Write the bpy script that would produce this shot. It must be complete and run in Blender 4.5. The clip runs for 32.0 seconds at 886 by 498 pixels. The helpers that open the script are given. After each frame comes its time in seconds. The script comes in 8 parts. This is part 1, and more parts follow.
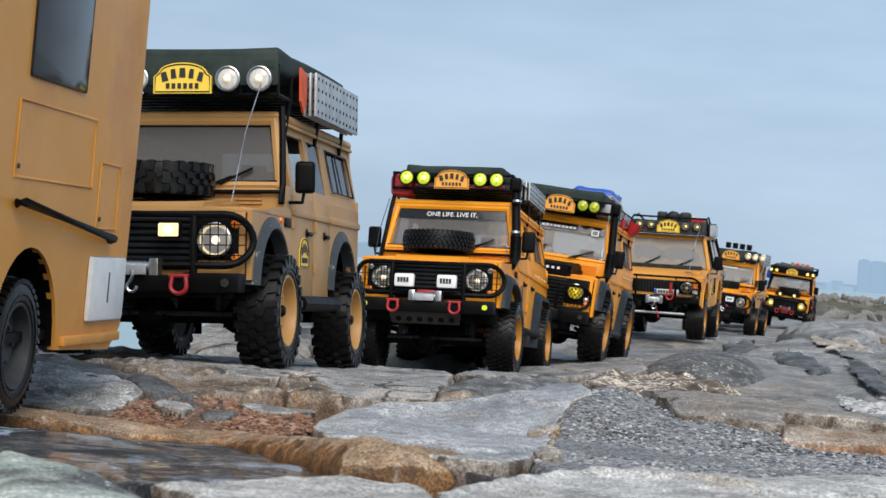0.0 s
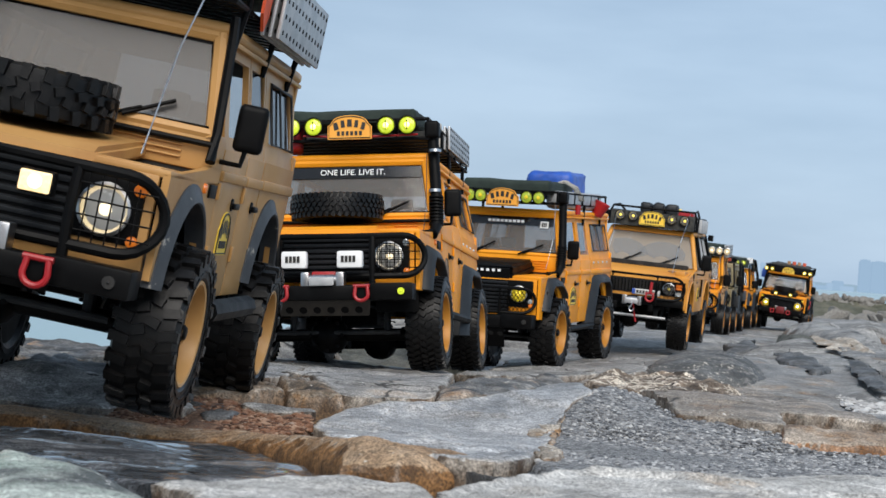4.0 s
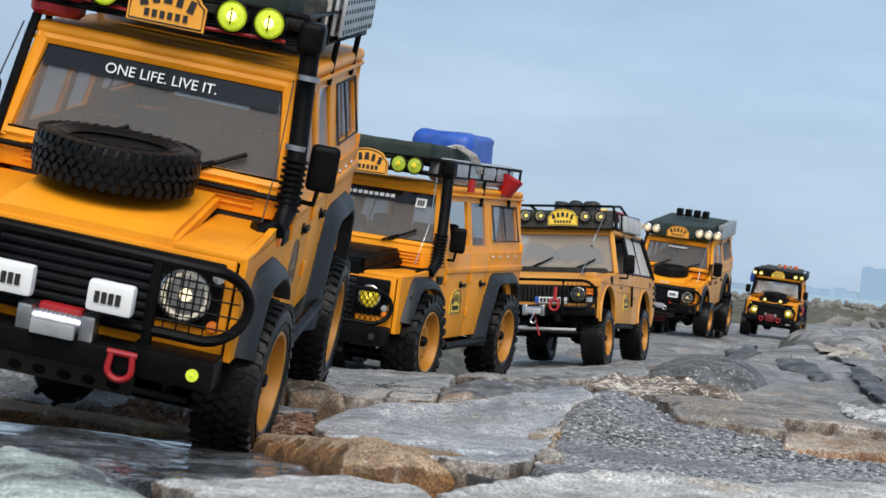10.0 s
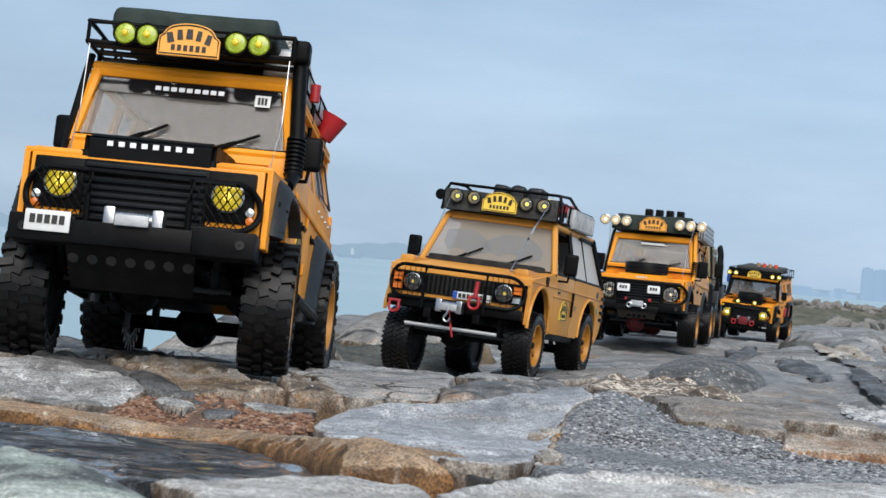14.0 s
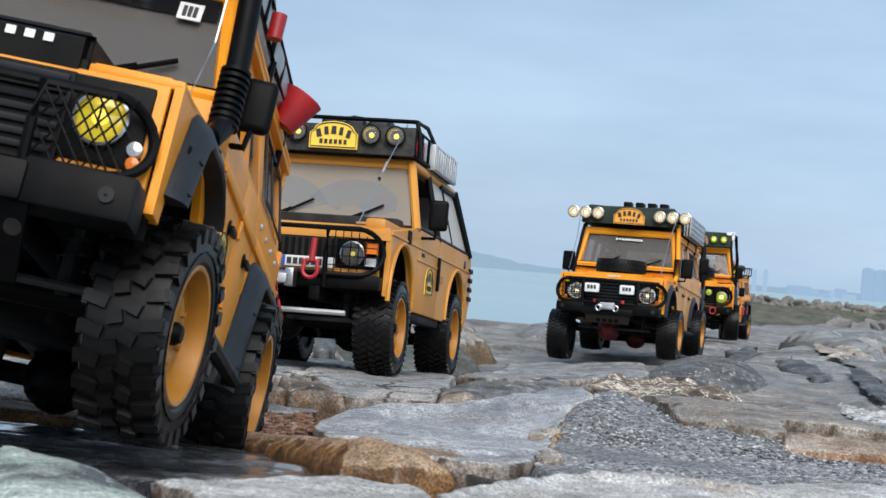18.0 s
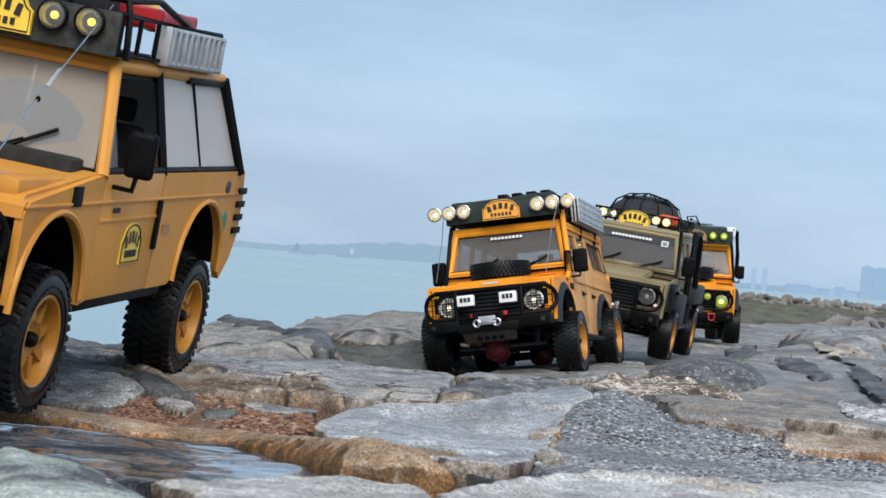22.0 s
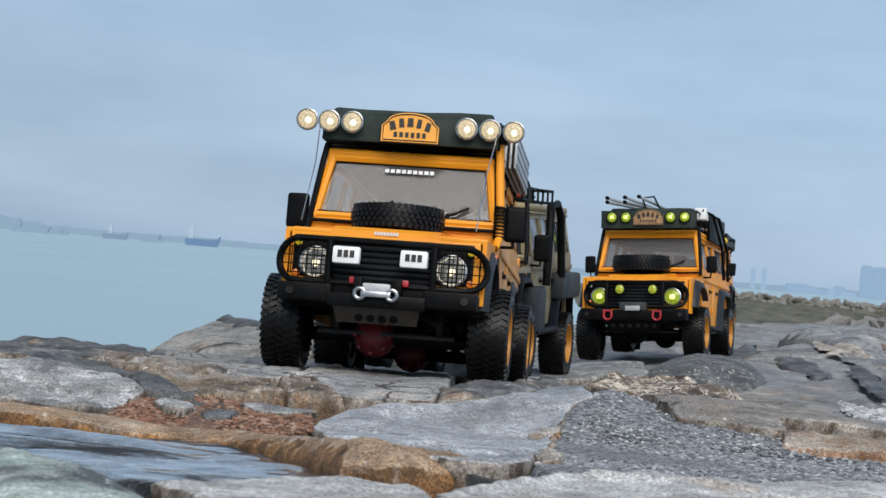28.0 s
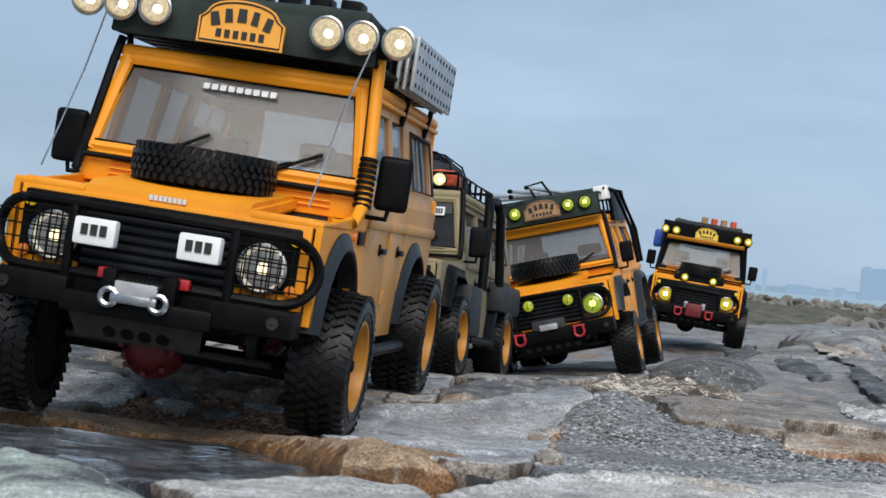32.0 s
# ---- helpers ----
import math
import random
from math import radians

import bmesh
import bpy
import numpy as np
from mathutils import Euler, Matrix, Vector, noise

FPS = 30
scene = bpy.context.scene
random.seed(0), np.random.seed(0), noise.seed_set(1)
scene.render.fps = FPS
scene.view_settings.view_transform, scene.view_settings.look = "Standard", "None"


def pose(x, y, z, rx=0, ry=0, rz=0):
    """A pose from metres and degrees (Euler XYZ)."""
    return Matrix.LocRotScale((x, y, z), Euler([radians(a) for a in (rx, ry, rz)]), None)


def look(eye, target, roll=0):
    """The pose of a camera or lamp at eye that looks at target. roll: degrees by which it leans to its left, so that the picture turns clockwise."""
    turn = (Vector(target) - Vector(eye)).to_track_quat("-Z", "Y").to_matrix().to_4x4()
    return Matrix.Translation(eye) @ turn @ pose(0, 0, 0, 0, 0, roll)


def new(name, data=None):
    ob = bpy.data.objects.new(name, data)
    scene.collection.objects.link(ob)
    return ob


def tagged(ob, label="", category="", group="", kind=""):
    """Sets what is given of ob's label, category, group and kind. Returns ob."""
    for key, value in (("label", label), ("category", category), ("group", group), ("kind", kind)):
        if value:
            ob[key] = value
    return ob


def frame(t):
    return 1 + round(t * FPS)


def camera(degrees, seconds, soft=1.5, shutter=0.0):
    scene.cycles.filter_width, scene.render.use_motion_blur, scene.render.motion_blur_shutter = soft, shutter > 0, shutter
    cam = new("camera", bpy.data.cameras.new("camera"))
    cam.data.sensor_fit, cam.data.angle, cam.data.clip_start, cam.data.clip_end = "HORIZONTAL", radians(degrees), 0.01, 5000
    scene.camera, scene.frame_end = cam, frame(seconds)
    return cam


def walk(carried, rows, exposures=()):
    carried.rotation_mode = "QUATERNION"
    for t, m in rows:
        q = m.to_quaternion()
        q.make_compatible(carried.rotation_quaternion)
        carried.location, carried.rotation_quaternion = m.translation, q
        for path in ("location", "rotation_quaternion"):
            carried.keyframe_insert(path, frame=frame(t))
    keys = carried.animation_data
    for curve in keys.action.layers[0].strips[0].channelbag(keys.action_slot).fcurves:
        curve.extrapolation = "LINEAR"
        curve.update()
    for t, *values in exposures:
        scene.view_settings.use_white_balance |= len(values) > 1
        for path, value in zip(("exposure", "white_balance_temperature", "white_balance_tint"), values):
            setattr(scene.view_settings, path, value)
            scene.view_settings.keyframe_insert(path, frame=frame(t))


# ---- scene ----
cam = camera(26, 32.0)
EYE = (0, 0, 0.16)
cam.data.dof.use_dof, cam.data.dof.focus_distance, cam.data.dof.aperture_fstop = True, 1.69, 70.0
walk(cam, [
    (0, look(EYE, (0.0043, 3.0677, 0.1805), 3.98)), (1, look(EYE, (0.0041, 3.0677, 0.1797), 3.93)),
    (2, look(EYE, (0.0038, 3.0677, 0.1794), 3.93)), (3, look(EYE, (0.0038, 3.0677, 0.1796), 3.98)),
    (3.5, look(EYE, (0.0037, 3.0677, 0.1796), 4.01)), (5.5, look(EYE, (0.0014, 3.0677, 0.1801), 4.32)),
    (6.5, look(EYE, (0.0014, 3.0677, 0.1807), 4.42)), (7.5, look(EYE, (0.0010, 3.0677, 0.1810), 4.54)),
    (8.5, look(EYE, (0.0002, 3.0677, 0.1810), 4.68)), (9.5, look(EYE, (-0.0014, 3.0677, 0.1817), 4.75)),
    (10.5, look(EYE, (-0.0019, 3.0677, 0.1821), 4.85)), (11.5, look(EYE, (-0.0026, 3.0677, 0.1823), 4.92)),
    (12.5, look(EYE, (-0.0029, 3.0677, 0.1824), 4.94)), (14.5, look(EYE, (-0.0016, 3.0677, 0.1830), 4.86)),
    (16.5, look(EYE, (-0.0023, 3.0677, 0.1828), 4.90)), (18, look(EYE, (-0.0023, 3.0677, 0.1828), 4.91)),
    (19, look(EYE, (-0.0021, 3.0677, 0.1828), 4.88)), (20, look(EYE, (-0.0012, 3.0677, 0.1828), 4.81)),
    (21, look(EYE, (-0.0011, 3.0677, 0.1824), 4.76)), (22, look(EYE, (-0.0011, 3.0677, 0.1823), 4.70)),
    (23, look(EYE, (-0.0002, 3.0677, 0.1824), 4.61)), (25.5, look(EYE, (-0.0002, 3.0677, 0.1826), 4.64)),
    (27.5, look(EYE, (-0.0001, 3.0677, 0.1825), 4.61)), (29, look(EYE, (-0.0002, 3.0677, 0.1825), 4.65)),
    (30, look(EYE, (-0.0007, 3.0677, 0.1823), 4.71)), (31, look(EYE, (-0.0007, 3.0677, 0.1825), 4.71)),
    (32, look(EYE, (-0.0008, 3.0677, 0.1831), 4.73))],
    exposures=[(0, 0.41, 6420, 10), (14.5, 0.43, 6300, 10), (17, 0.47, 6250, 10), (21, 0.48, 6250, 10), (25.5, 0.26, 6250, 10), (32, 0.28, 6300, 10)])

# ---- light: an overcast sky with a weak, wide sun behind the clouds ----
SUN_EL, SUN_AZ = radians(52), radians(160)
world = bpy.data.worlds.new("overcast_sky")
scene.world = world
world.use_nodes = True
wn, wl = world.node_tree.nodes, world.node_tree.links
wn.clear()
w_out, w_bg = wn.new("ShaderNodeOutputWorld"), wn.new("ShaderNodeBackground")
w_sky, w_co = wn.new("ShaderNodeTexSky"), wn.new("ShaderNodeTexCoord")
w_sky.sky_type, w_sky.sun_disc = "NISHITA", False
w_sky.sun_elevation, w_sky.sun_rotation = SUN_EL, SUN_AZ
w_map = wn.new("ShaderNodeMapping")
w_map.inputs["Scale"].default_value = (1.6, 1.6, 7.0)
w_noise = wn.new("ShaderNodeTexNoise")
w_noise.inputs["Scale"].default_value, w_noise.inputs["Detail"].default_value = 2.2, 7.0
w_noise.inputs["Roughness"].default_value = 0.52
w_ramp = wn.new("ShaderNodeValToRGB")
w_ramp.color_ramp.elements[0].position, w_ramp.color_ramp.elements[0].color = 0.36, (2.85, 3.9, 5.2, 1)
w_ramp.color_ramp.elements[1].position, w_ramp.color_ramp.elements[1].color = 0.66, (3.9, 5.05, 6.4, 1)
w_mix = wn.new("ShaderNodeMixRGB")
w_mix.inputs[0].default_value = 0.88
wl.new(w_co.outputs["Generated"], w_map.inputs["Vector"])
wl.new(w_map.outputs[0], w_noise.inputs["Vector"])
wl.new(w_noise.outputs[0], w_ramp.inputs[0])
wl.new(w_sky.outputs[0], w_mix.inputs[1])
w_axis, w_lean, w_tone = wn.new("ShaderNodeSeparateXYZ"), wn.new("ShaderNodeMath"), wn.new("ShaderNodeMixRGB")
w_lean.operation, w_lean.inputs[1].default_value, w_lean.inputs[2].default_value = "MULTIPLY_ADD", 0.3, 0.97  # brighter towards the hidden sun
w_tone.blend_type, w_tone.inputs[0].default_value = "MULTIPLY", 1.0
wl.new(w_co.outputs["Generated"], w_axis.inputs[0])
wl.new(w_axis.outputs[0], w_lean.inputs[0])
wl.new(w_ramp.outputs[0], w_tone.inputs[1])
wl.new(w_lean.outputs[0], w_tone.inputs[2])
wl.new(w_tone.outputs[0], w_mix.inputs[2])
wl.new(w_mix.outputs[0], w_bg.inputs[0])
w_bg.inputs[1].default_value = 0.1
wl.new(w_bg.outputs[0], w_out.inputs[0])
sun = new("sun", bpy.data.lights.new("sun", "SUN"))
sun.data.energy, sun.data.angle, sun.data.color = 2.8, radians(48), (1.0, 0.93, 0.84)
sun.matrix_world = look((0.35, -1.6, 2.6), (0, 1.2, 0))

# ---- materials ----
MATS = {}


def surface(name, c1, c2=None, scale=40.0, rough=0.5, metal=0.0, bump=0.0, bscale=300.0, glow=None, power=0.0, coat=0.0, spec=0.5, rough2=None, spots=None, face=None, cracks=None, streak=None, film=None):
    """A surface with colour in two scales, fine relief and uneven gloss."""
    rocky = name.startswith(("rock", "ground"))
    m = bpy.data.materials.new(name)
    m.use_nodes = True
    n, l = m.node_tree.nodes, m.node_tree.links
    b = n["Principled BSDF"]
    co = n.new("ShaderNodeTexCoord").outputs["Object"]
    c2 = c2 or tuple(min(1, v * 1.18 + 0.004) for v in c1)

    def noise_of(s, detail=6.0, r=0.6):
        t = n.new("ShaderNodeTexNoise")
        t.inputs["Scale"].default_value, t.inputs["Detail"].default_value, t.inputs["Roughness"].default_value = s, detail, r
        l.new(co, t.inputs["Vector"])
        return t.outputs[0]

    def ramp(fac, a, z, ca, cz):
        t = n.new("ShaderNodeValToRGB")
        t.color_ramp.elements[0].position, t.color_ramp.elements[0].color = a, (*ca, 1)
        t.color_ramp.elements[1].position, t.color_ramp.elements[1].color = z, (*cz, 1)
        l.new(fac, t.inputs[0])
        return t.outputs[0]

    colour = ramp(noise_of(scale), 0.38, 0.64, c1, c2)
    if spots:  # (colour, scale, threshold, softness)
        for sc, ss, th, so in spots:
            f = ramp(noise_of(ss, 8.0, 0.65), th, th + so, (0, 0, 0), (1, 1, 1))
            mx = n.new("ShaderNodeMixRGB")
            l.new(f, mx.inputs[0])
            l.new(colour, mx.inputs[1])
            mx.inputs[2].default_value = (*sc, 1)
            colour = mx.outputs[0]
    def blend(fac, over):
        mx = n.new("ShaderNodeMixRGB")
        l.new(fac, mx.inputs[0])
        l.new(colour, mx.inputs[1])
        if isinstance(over, tuple):
            mx.inputs[2].default_value = (*over, 1)
        else:
            l.new(over, mx.inputs[2])
        return mx.outputs[0]

    height = None
    if streak:  # (colour, scale): bands of bedding that run along the stone
        mp = n.new("ShaderNodeMapping")
        mp.inputs["Scale"].default_value = (0.4, 1.0, 1.0) if film else (0.16, 1.0, 1.0)
        mp.inputs["Rotation"].default_value = (0, 0, 0.25)
        l.new(co, mp.inputs["Vector"])
        t = n.new("ShaderNodeTexNoise")
        t.inputs["Scale"].default_value, t.inputs["Detail"].default_value, t.inputs["Roughness"].default_value = streak[1], 9.0, 0.7
        l.new(mp.outputs[0], t.inputs["Vector"])
        colour = blend(ramp(t.outputs[0], 0.5, 0.66, (0, 0, 0), (1, 1, 1)), streak[0])
        height = t.outputs[0]
        if film:  # water lies in some of the bands
            l.new(ramp(t.outputs[0], 0.50, 0.58, (film[0],) * 3, (film[1],) * 3), b.inputs["Roughness"])
            l.new(ramp(t.outputs[0], 0.50, 0.58, (film[2],) * 3, (0, 0, 0)), b.inputs["Coat Weight"])
            l.new(ramp(t.outputs[0], 0.50, 0.58, (0.5,) * 3, (0.06,) * 3), b.inputs["Specular IOR Level"])
    if face:  # colour of broken, steep faces: rusty brown with pale grains, mostly darkened to stand for crevice shade
        ge, sx = n.new("ShaderNodeNewGeometry"), n.new("ShaderNodeSeparateXYZ")
        l.new(ge.outputs["Normal"], sx.inputs[0])
        wob = n.new("ShaderNodeMath")
        wob.operation = "MULTIPLY_ADD"
        wob.inputs[1].default_value = 0.4
        half = n.new("ShaderNodeMath")
        half.operation = "MULTIPLY"
        half.inputs[1].default_value = 0.5
        l.new(sx.outputs[2], half.inputs[0])
        l.new(noise_of(scale * 3.0, 9.0, 0.7), wob.inputs[0])
        l.new(half.outputs[0], wob.inputs[2])
        dark = ramp(noise_of(scale * 3.0, 8.0, 0.7), 0.42, 0.62, tuple(v * 0.55 for v in face), tuple(min(1, v * 1.5) for v in face))
        colour = blend(ramp(wob.outputs[0], 0.52, 0.56, (1, 1, 1), (0, 0, 0)), dark)
    if cracks:  # (scale, width, colour)
        wv = n.new("ShaderNodeTexNoise")
        wv.inputs["Scale"].default_value, wv.inputs["Detail"].default_value = cracks[0] * 2.5, 5.0
        l.new(co, wv.inputs["Vector"])
        mv = n.new("ShaderNodeMixRGB")
        mv.inputs[0].default_value = 0.06
        l.new(co, mv.inputs[1])
        l.new(wv.outputs["Color"], mv.inputs[2])
        vo = n.new("ShaderNodeTexVoronoi")
        vo.feature = "DISTANCE_TO_EDGE"
        vo.inputs["Scale"].default_value = cracks[0]
        l.new(mv.outputs[0], vo.inputs["Vector"])
        colour = blend(ramp(vo.outputs["Distance"], cracks[1] * 0.3, cracks[1], (1, 1, 1), (0, 0, 0)), cracks[2])
    if rocky and face:  # paler where the mesh juts out, broken up by noise
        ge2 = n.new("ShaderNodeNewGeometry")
        rim_mix = n.new("ShaderNodeMath")
        rim_mix.operation = "MULTIPLY"
        l.new(ramp(ge2.outputs["Pointiness"], 0.515, 0.56, (0, 0, 0), (0.5, 0.5, 0.5)), rim_mix.inputs[0])
        l.new(ramp(noise_of(60, 8.0, 0.7), 0.42, 0.55, (0, 0, 0), (1, 1, 1)), rim_mix.inputs[1])
        colour = blend(rim_mix.outputs[0], (0.62, 0.57, 0.50))
    if rocky:  # grains of the stone in two sizes
        for gs, low, high, gd in ((26, 0.56, 1.18, 8.0), (150, 0.66, 1.16, 8.0), (650, 0.42, 1.46, 3.0)):
            mu = n.new("ShaderNodeMixRGB")
            mu.blend_type, mu.inputs[0].default_value = "MULTIPLY", 1.0
            l.new(colour, mu.inputs[1])
            l.new(ramp(noise_of(gs, gd, 0.7), 0.36, 0.64, (low,) * 3, (high,) * 3), mu.inputs[2])
            colour = mu.outputs[0]
    l.new(colour, b.inputs["Base Color"])
    b.inputs["Metallic"].default_value = metal
    r2 = rough2 if rough2 is not None else min(1, rough * 1.25)
    if not film:
        l.new(ramp(noise_of(scale * 0.6), 0.4, 0.62, (rough,) * 3, (r2,) * 3), b.inputs["Roughness"])
        b.inputs["Coat Weight"].default_value = coat
    b.inputs["Coat Roughness"].default_value = 0.06
    b.inputs["Specular IOR Level"].default_value = spec
    if bump:
        bp = n.new("ShaderNodeBump")
        bp.inputs["Strength"].default_value, bp.inputs["Distance"].default_value = bump, 0.3 / bscale
        l.new(noise_of(bscale, 8.0, 0.7), bp.inputs["Height"])
        if rocky:
            b1 = n.new("ShaderNodeBump")
            b1.inputs["Strength"].default_value, b1.inputs["Distance"].default_value = 1.0, 0.7 / bscale
            l.new(height or noise_of(bscale * 0.22, 9.0, 0.72), b1.inputs["Height"])
            l.new(b1.outputs[0], bp.inputs["Normal"])
        l.new(bp.outputs[0], b.inputs["Normal"])
    if glow:
        b.inputs["Emission Color"].default_value = (*glow, 1)
        b.inputs["Emission Strength"].default_value = power
    MATS[name] = m
    return m


def glass(name, tint, alpha, rough=0.04, spec=0.5):
    m = bpy.data.materials.new(name)
    m.use_nodes = True
    n, l = m.node_tree.nodes, m.node_tree.links
    b, o = n["Principled BSDF"], n["Material Output"]
    b.inputs["Base Color"].default_value, b.inputs["Roughness"].default_value = (*tint, 1), rough
    b.inputs["Specular IOR Level"].default_value = spec
    t, x = n.new("ShaderNodeBsdfTransparent"), n.new("ShaderNodeMixShader")
    x.inputs[0].default_value = alpha
    l.new(t.outputs[0], x.inputs[1])
    l.new(b.outputs[0], x.inputs[2])
    l.new(x.outputs[0], o.inputs[0])
    MATS[name] = m
    return m


def aggregate(name, dark, mid, light, scale):
    """Exposed-aggregate concrete: small stones of mixed greys in a mortar."""
    m = surface(name, mid, None, 60, 0.75, 0, 0, 300)
    n, l = m.node_tree.nodes, m.node_tree.links
    b = n["Principled BSDF"]
    co = n.new("ShaderNodeTexCoord").outputs["Object"]
    v = n.new("ShaderNodeTexVoronoi")
    v.inputs["Scale"].default_value = scale
    v.inputs["Randomness"].default_value = 1.0
    wob = n.new("ShaderNodeTexNoise")
    wob.inputs["Scale"].default_value = scale * 0.8
    add = n.new("ShaderNodeMixRGB")
    add.inputs[0].default_value = 0.004
    l.new(co, add.inputs[1])
    l.new(co, wob.inputs["Vector"])
    l.new(wob.outputs["Color"], add.inputs[2])
    l.new(add.outputs[0], v.inputs["Vector"])
    sep = n.new("ShaderNodeSeparateColor")
    l.new(v.outputs["Color"], sep.inputs[0])
    r = n.new("ShaderNodeValToRGB")
    e = r.color_ramp.elements
    e[0].position, e[0].color = 0.0, (*dark, 1)
    e[1].position, e[1].color = 1.0, (*light, 1)
    k = e.new(0.45)
    k.color = (*mid, 1)
    l.new(sep.outputs[0], r.inputs[0])
    l.new(r.outputs[0], b.inputs["Base Color"])
    bp = n.new("ShaderNodeBump")
    bp.inputs["Strength"].default_value, bp.inputs["Distance"].default_value, bp.invert = 0.9, 0.004, True
    l.new(v.outputs["Distance"], bp.inputs["Height"])
    l.new(bp.outputs[0], b.inputs["Normal"])
    return m


YELLOW, TAN, AMBER, KHAKI = (0.82, 0.305, 0.010), (0.45, 0.245, 0.082), (0.60, 0.265, 0.042), (0.25, 0.20, 0.11)
DUST = (0.36, 0.22, 0.09)
for nm, c in (("paint_yellow", YELLOW), ("paint_tan", TAN), ("paint_amber", AMBER), ("paint_khaki", KHAKI), ("paint_dusty", (0.60, 0.29, 0.075))):
    surface(nm, tuple(v * 0.94 for v in c), c, 18, 0.42, 0, 0.05, 900, coat=0.06, spec=0.28, spots=[((c[0] * 0.74, c[1] * 0.62, c[2] * 0.6), 7, 0.53, 0.2), (tuple(v * 0.8 for v in c), 45, 0.60, 0.25), (DUST, 110, 0.74, 0.2)])
surface("rubber", (0.0026, 0.0026, 0.0028), (0.0065, 0.006, 0.0058), 90, 0.42, 0, 0.5, 500, rough2=0.3, spec=0.26, spots=[((0.03, 0.038, 0.035), 160, 0.70, 0.2)])
surface("black", (0.002, 0.002, 0.0022), (0.0045, 0.0045, 0.0048), 60, 0.42, 0, 0.15, 1400, spec=0.09, spots=[((0.07, 0.06, 0.05), 130, 0.74, 0.2)])
surface("dark_grey", (0.022, 0.024, 0.026), (0.04, 0.042, 0.044), 50, 0.55, 0, 0.12, 1200, spec=0.35)
surface("flare_grey", (0.009, 0.0105, 0.0125), (0.017, 0.019, 0.022), 40, 0.5, 0, 0.2, 1500, spec=0.35)
surface("flare_worn", (0.03, 0.033, 0.037), (0.05, 0.054, 0.06), 40, 0.55, 0, 0.3, 900, spots=[((0.42, 0.38, 0.32), 55, 0.60, 0.05), ((0.3, 0.2, 0.11), 22, 0.64, 0.1)])
surface("interior", (0.007, 0.007, 0.007), (0.02, 0.018, 0.016), 60, 0.8)
surface("steel", (0.55, 0.55, 0.56), (0.38, 0.38, 0.39), 80, 0.28, 1.0, 0.1, 500)
surface("alloy", (0.36, 0.37, 0.38), (0.50, 0.50, 0.50), 60, 0.45, 0.55, 0.2, 400)
surface("skid", (0.020, 0.0165, 0.013), (0.034, 0.028, 0.022), 60, 0.5, 0.2, 0.2, 400)
surface("reflector", (0.34, 0.325, 0.3), (0.2, 0.19, 0.175), 500, 0.2, 0.95)
surface("bulb_warm", (1, 0.95, 0.8), (1, 0.95, 0.8), 80, 0.2, glow=(1.0, 0.80, 0.45), power=2.0)
surface("bulb_yellow", (0.9, 0.7, 0.1), (0.9, 0.7, 0.1), 80, 0.2, glow=(1.0, 0.72, 0.06), power=0.9)
surface("rim_gold", (0.37, 0.15, 0.014), (0.47, 0.205, 0.022), 40, 0.42, 0.1, 0.1, 500, spots=[((0.2, 0.09, 0.02), 120, 0.62, 0.15)])
surface("red", (0.38, 0.010, 0.014), (0.27, 0.008, 0.011), 60, 0.4, 0, 0.1, 500)
surface("red_dark", (0.15, 0.008, 0.010), (0.10, 0.006, 0.007), 60, 0.45)
surface("orange", (0.7, 0.09, 0.02), (0.55, 0.07, 0.02), 60, 0.5, 0, 0.1, 500)
surface("blue", (0.02, 0.09, 0.42), (0.015, 0.06, 0.3), 60, 0.4, 0, 0.2, 300)
surface("tarp_green", (0.009, 0.018, 0.014), (0.015, 0.028, 0.021), 50, 0.7, 0, 0.5, 500)
surface("badge_brown", (0.30, 0.19, 0.11), (0.36, 0.24, 0.15), 200, 0.55)
surface("badge_ink", (0.10, 0.07, 0.05), (0.14, 0.10, 0.07), 200, 0.55)
surface("badge_green", (0.05, 0.16, 0.09), (0.1, 0.22, 0.13), 200, 0.5)
surface("net_dark", (0.02, 0.022, 0.022), (0.05, 0.05, 0.045), 160, 0.85, 0, 0.9, 260)
surface("net_black", (0.006, 0.007, 0.008), (0.022, 0.023, 0.024), 220, 0.7, 0, 1.0, 160)
surface("rope", (0.3, 0.28, 0.25), (0.5, 0.47, 0.42), 300, 0.9, 0, 0.6, 900)
surface("wood", (0.3, 0.16, 0.07), (0.42, 0.25, 0.12), 90, 0.6, 0, 0.2, 500)
surface("sign_orange", (0.78, 0.33, 0.03), (0.85, 0.38, 0.05), 40, 0.4)
surface("sign_yellow", (0.85, 0.56, 0.05), (0.88, 0.6, 0.07), 40, 0.4)
surface("ink", (0.012, 0.011, 0.01), (0.02, 0.018, 0.015), 60, 0.5)
surface("white", (0.74, 0.74, 0.73), (0.8, 0.8, 0.79), 60, 0.4)
surface("plate_white", (0.62, 0.62, 0.6), (0.7, 0.7, 0.68), 80, 0.4)
surface("lens_warm", (0.9, 0.85, 0.7), (0.9, 0.85, 0.7), 80, 0.15, glow=(1.0, 0.78, 0.42), power=0.45)
surface("lens_white", (0.75, 0.74, 0.7), (0.45, 0.45, 0.44), 420, 0.12, glow=(1.0, 0.9, 0.72), power=0.10)
surface("lens_milky", (0.66, 0.64, 0.58), (0.48, 0.46, 0.41), 260, 0.14)
surface("lens_lime", (0.55, 0.64, 0.05), (0.4, 0.47, 0.04), 330, 0.12, glow=(0.75, 0.95, 0.02), power=0.24)
surface("lens_green", (0.34, 0.42, 0.05), (0.16, 0.2, 0.03), 330, 0.12, glow=(0.75, 0.95, 0.02), power=0.11)
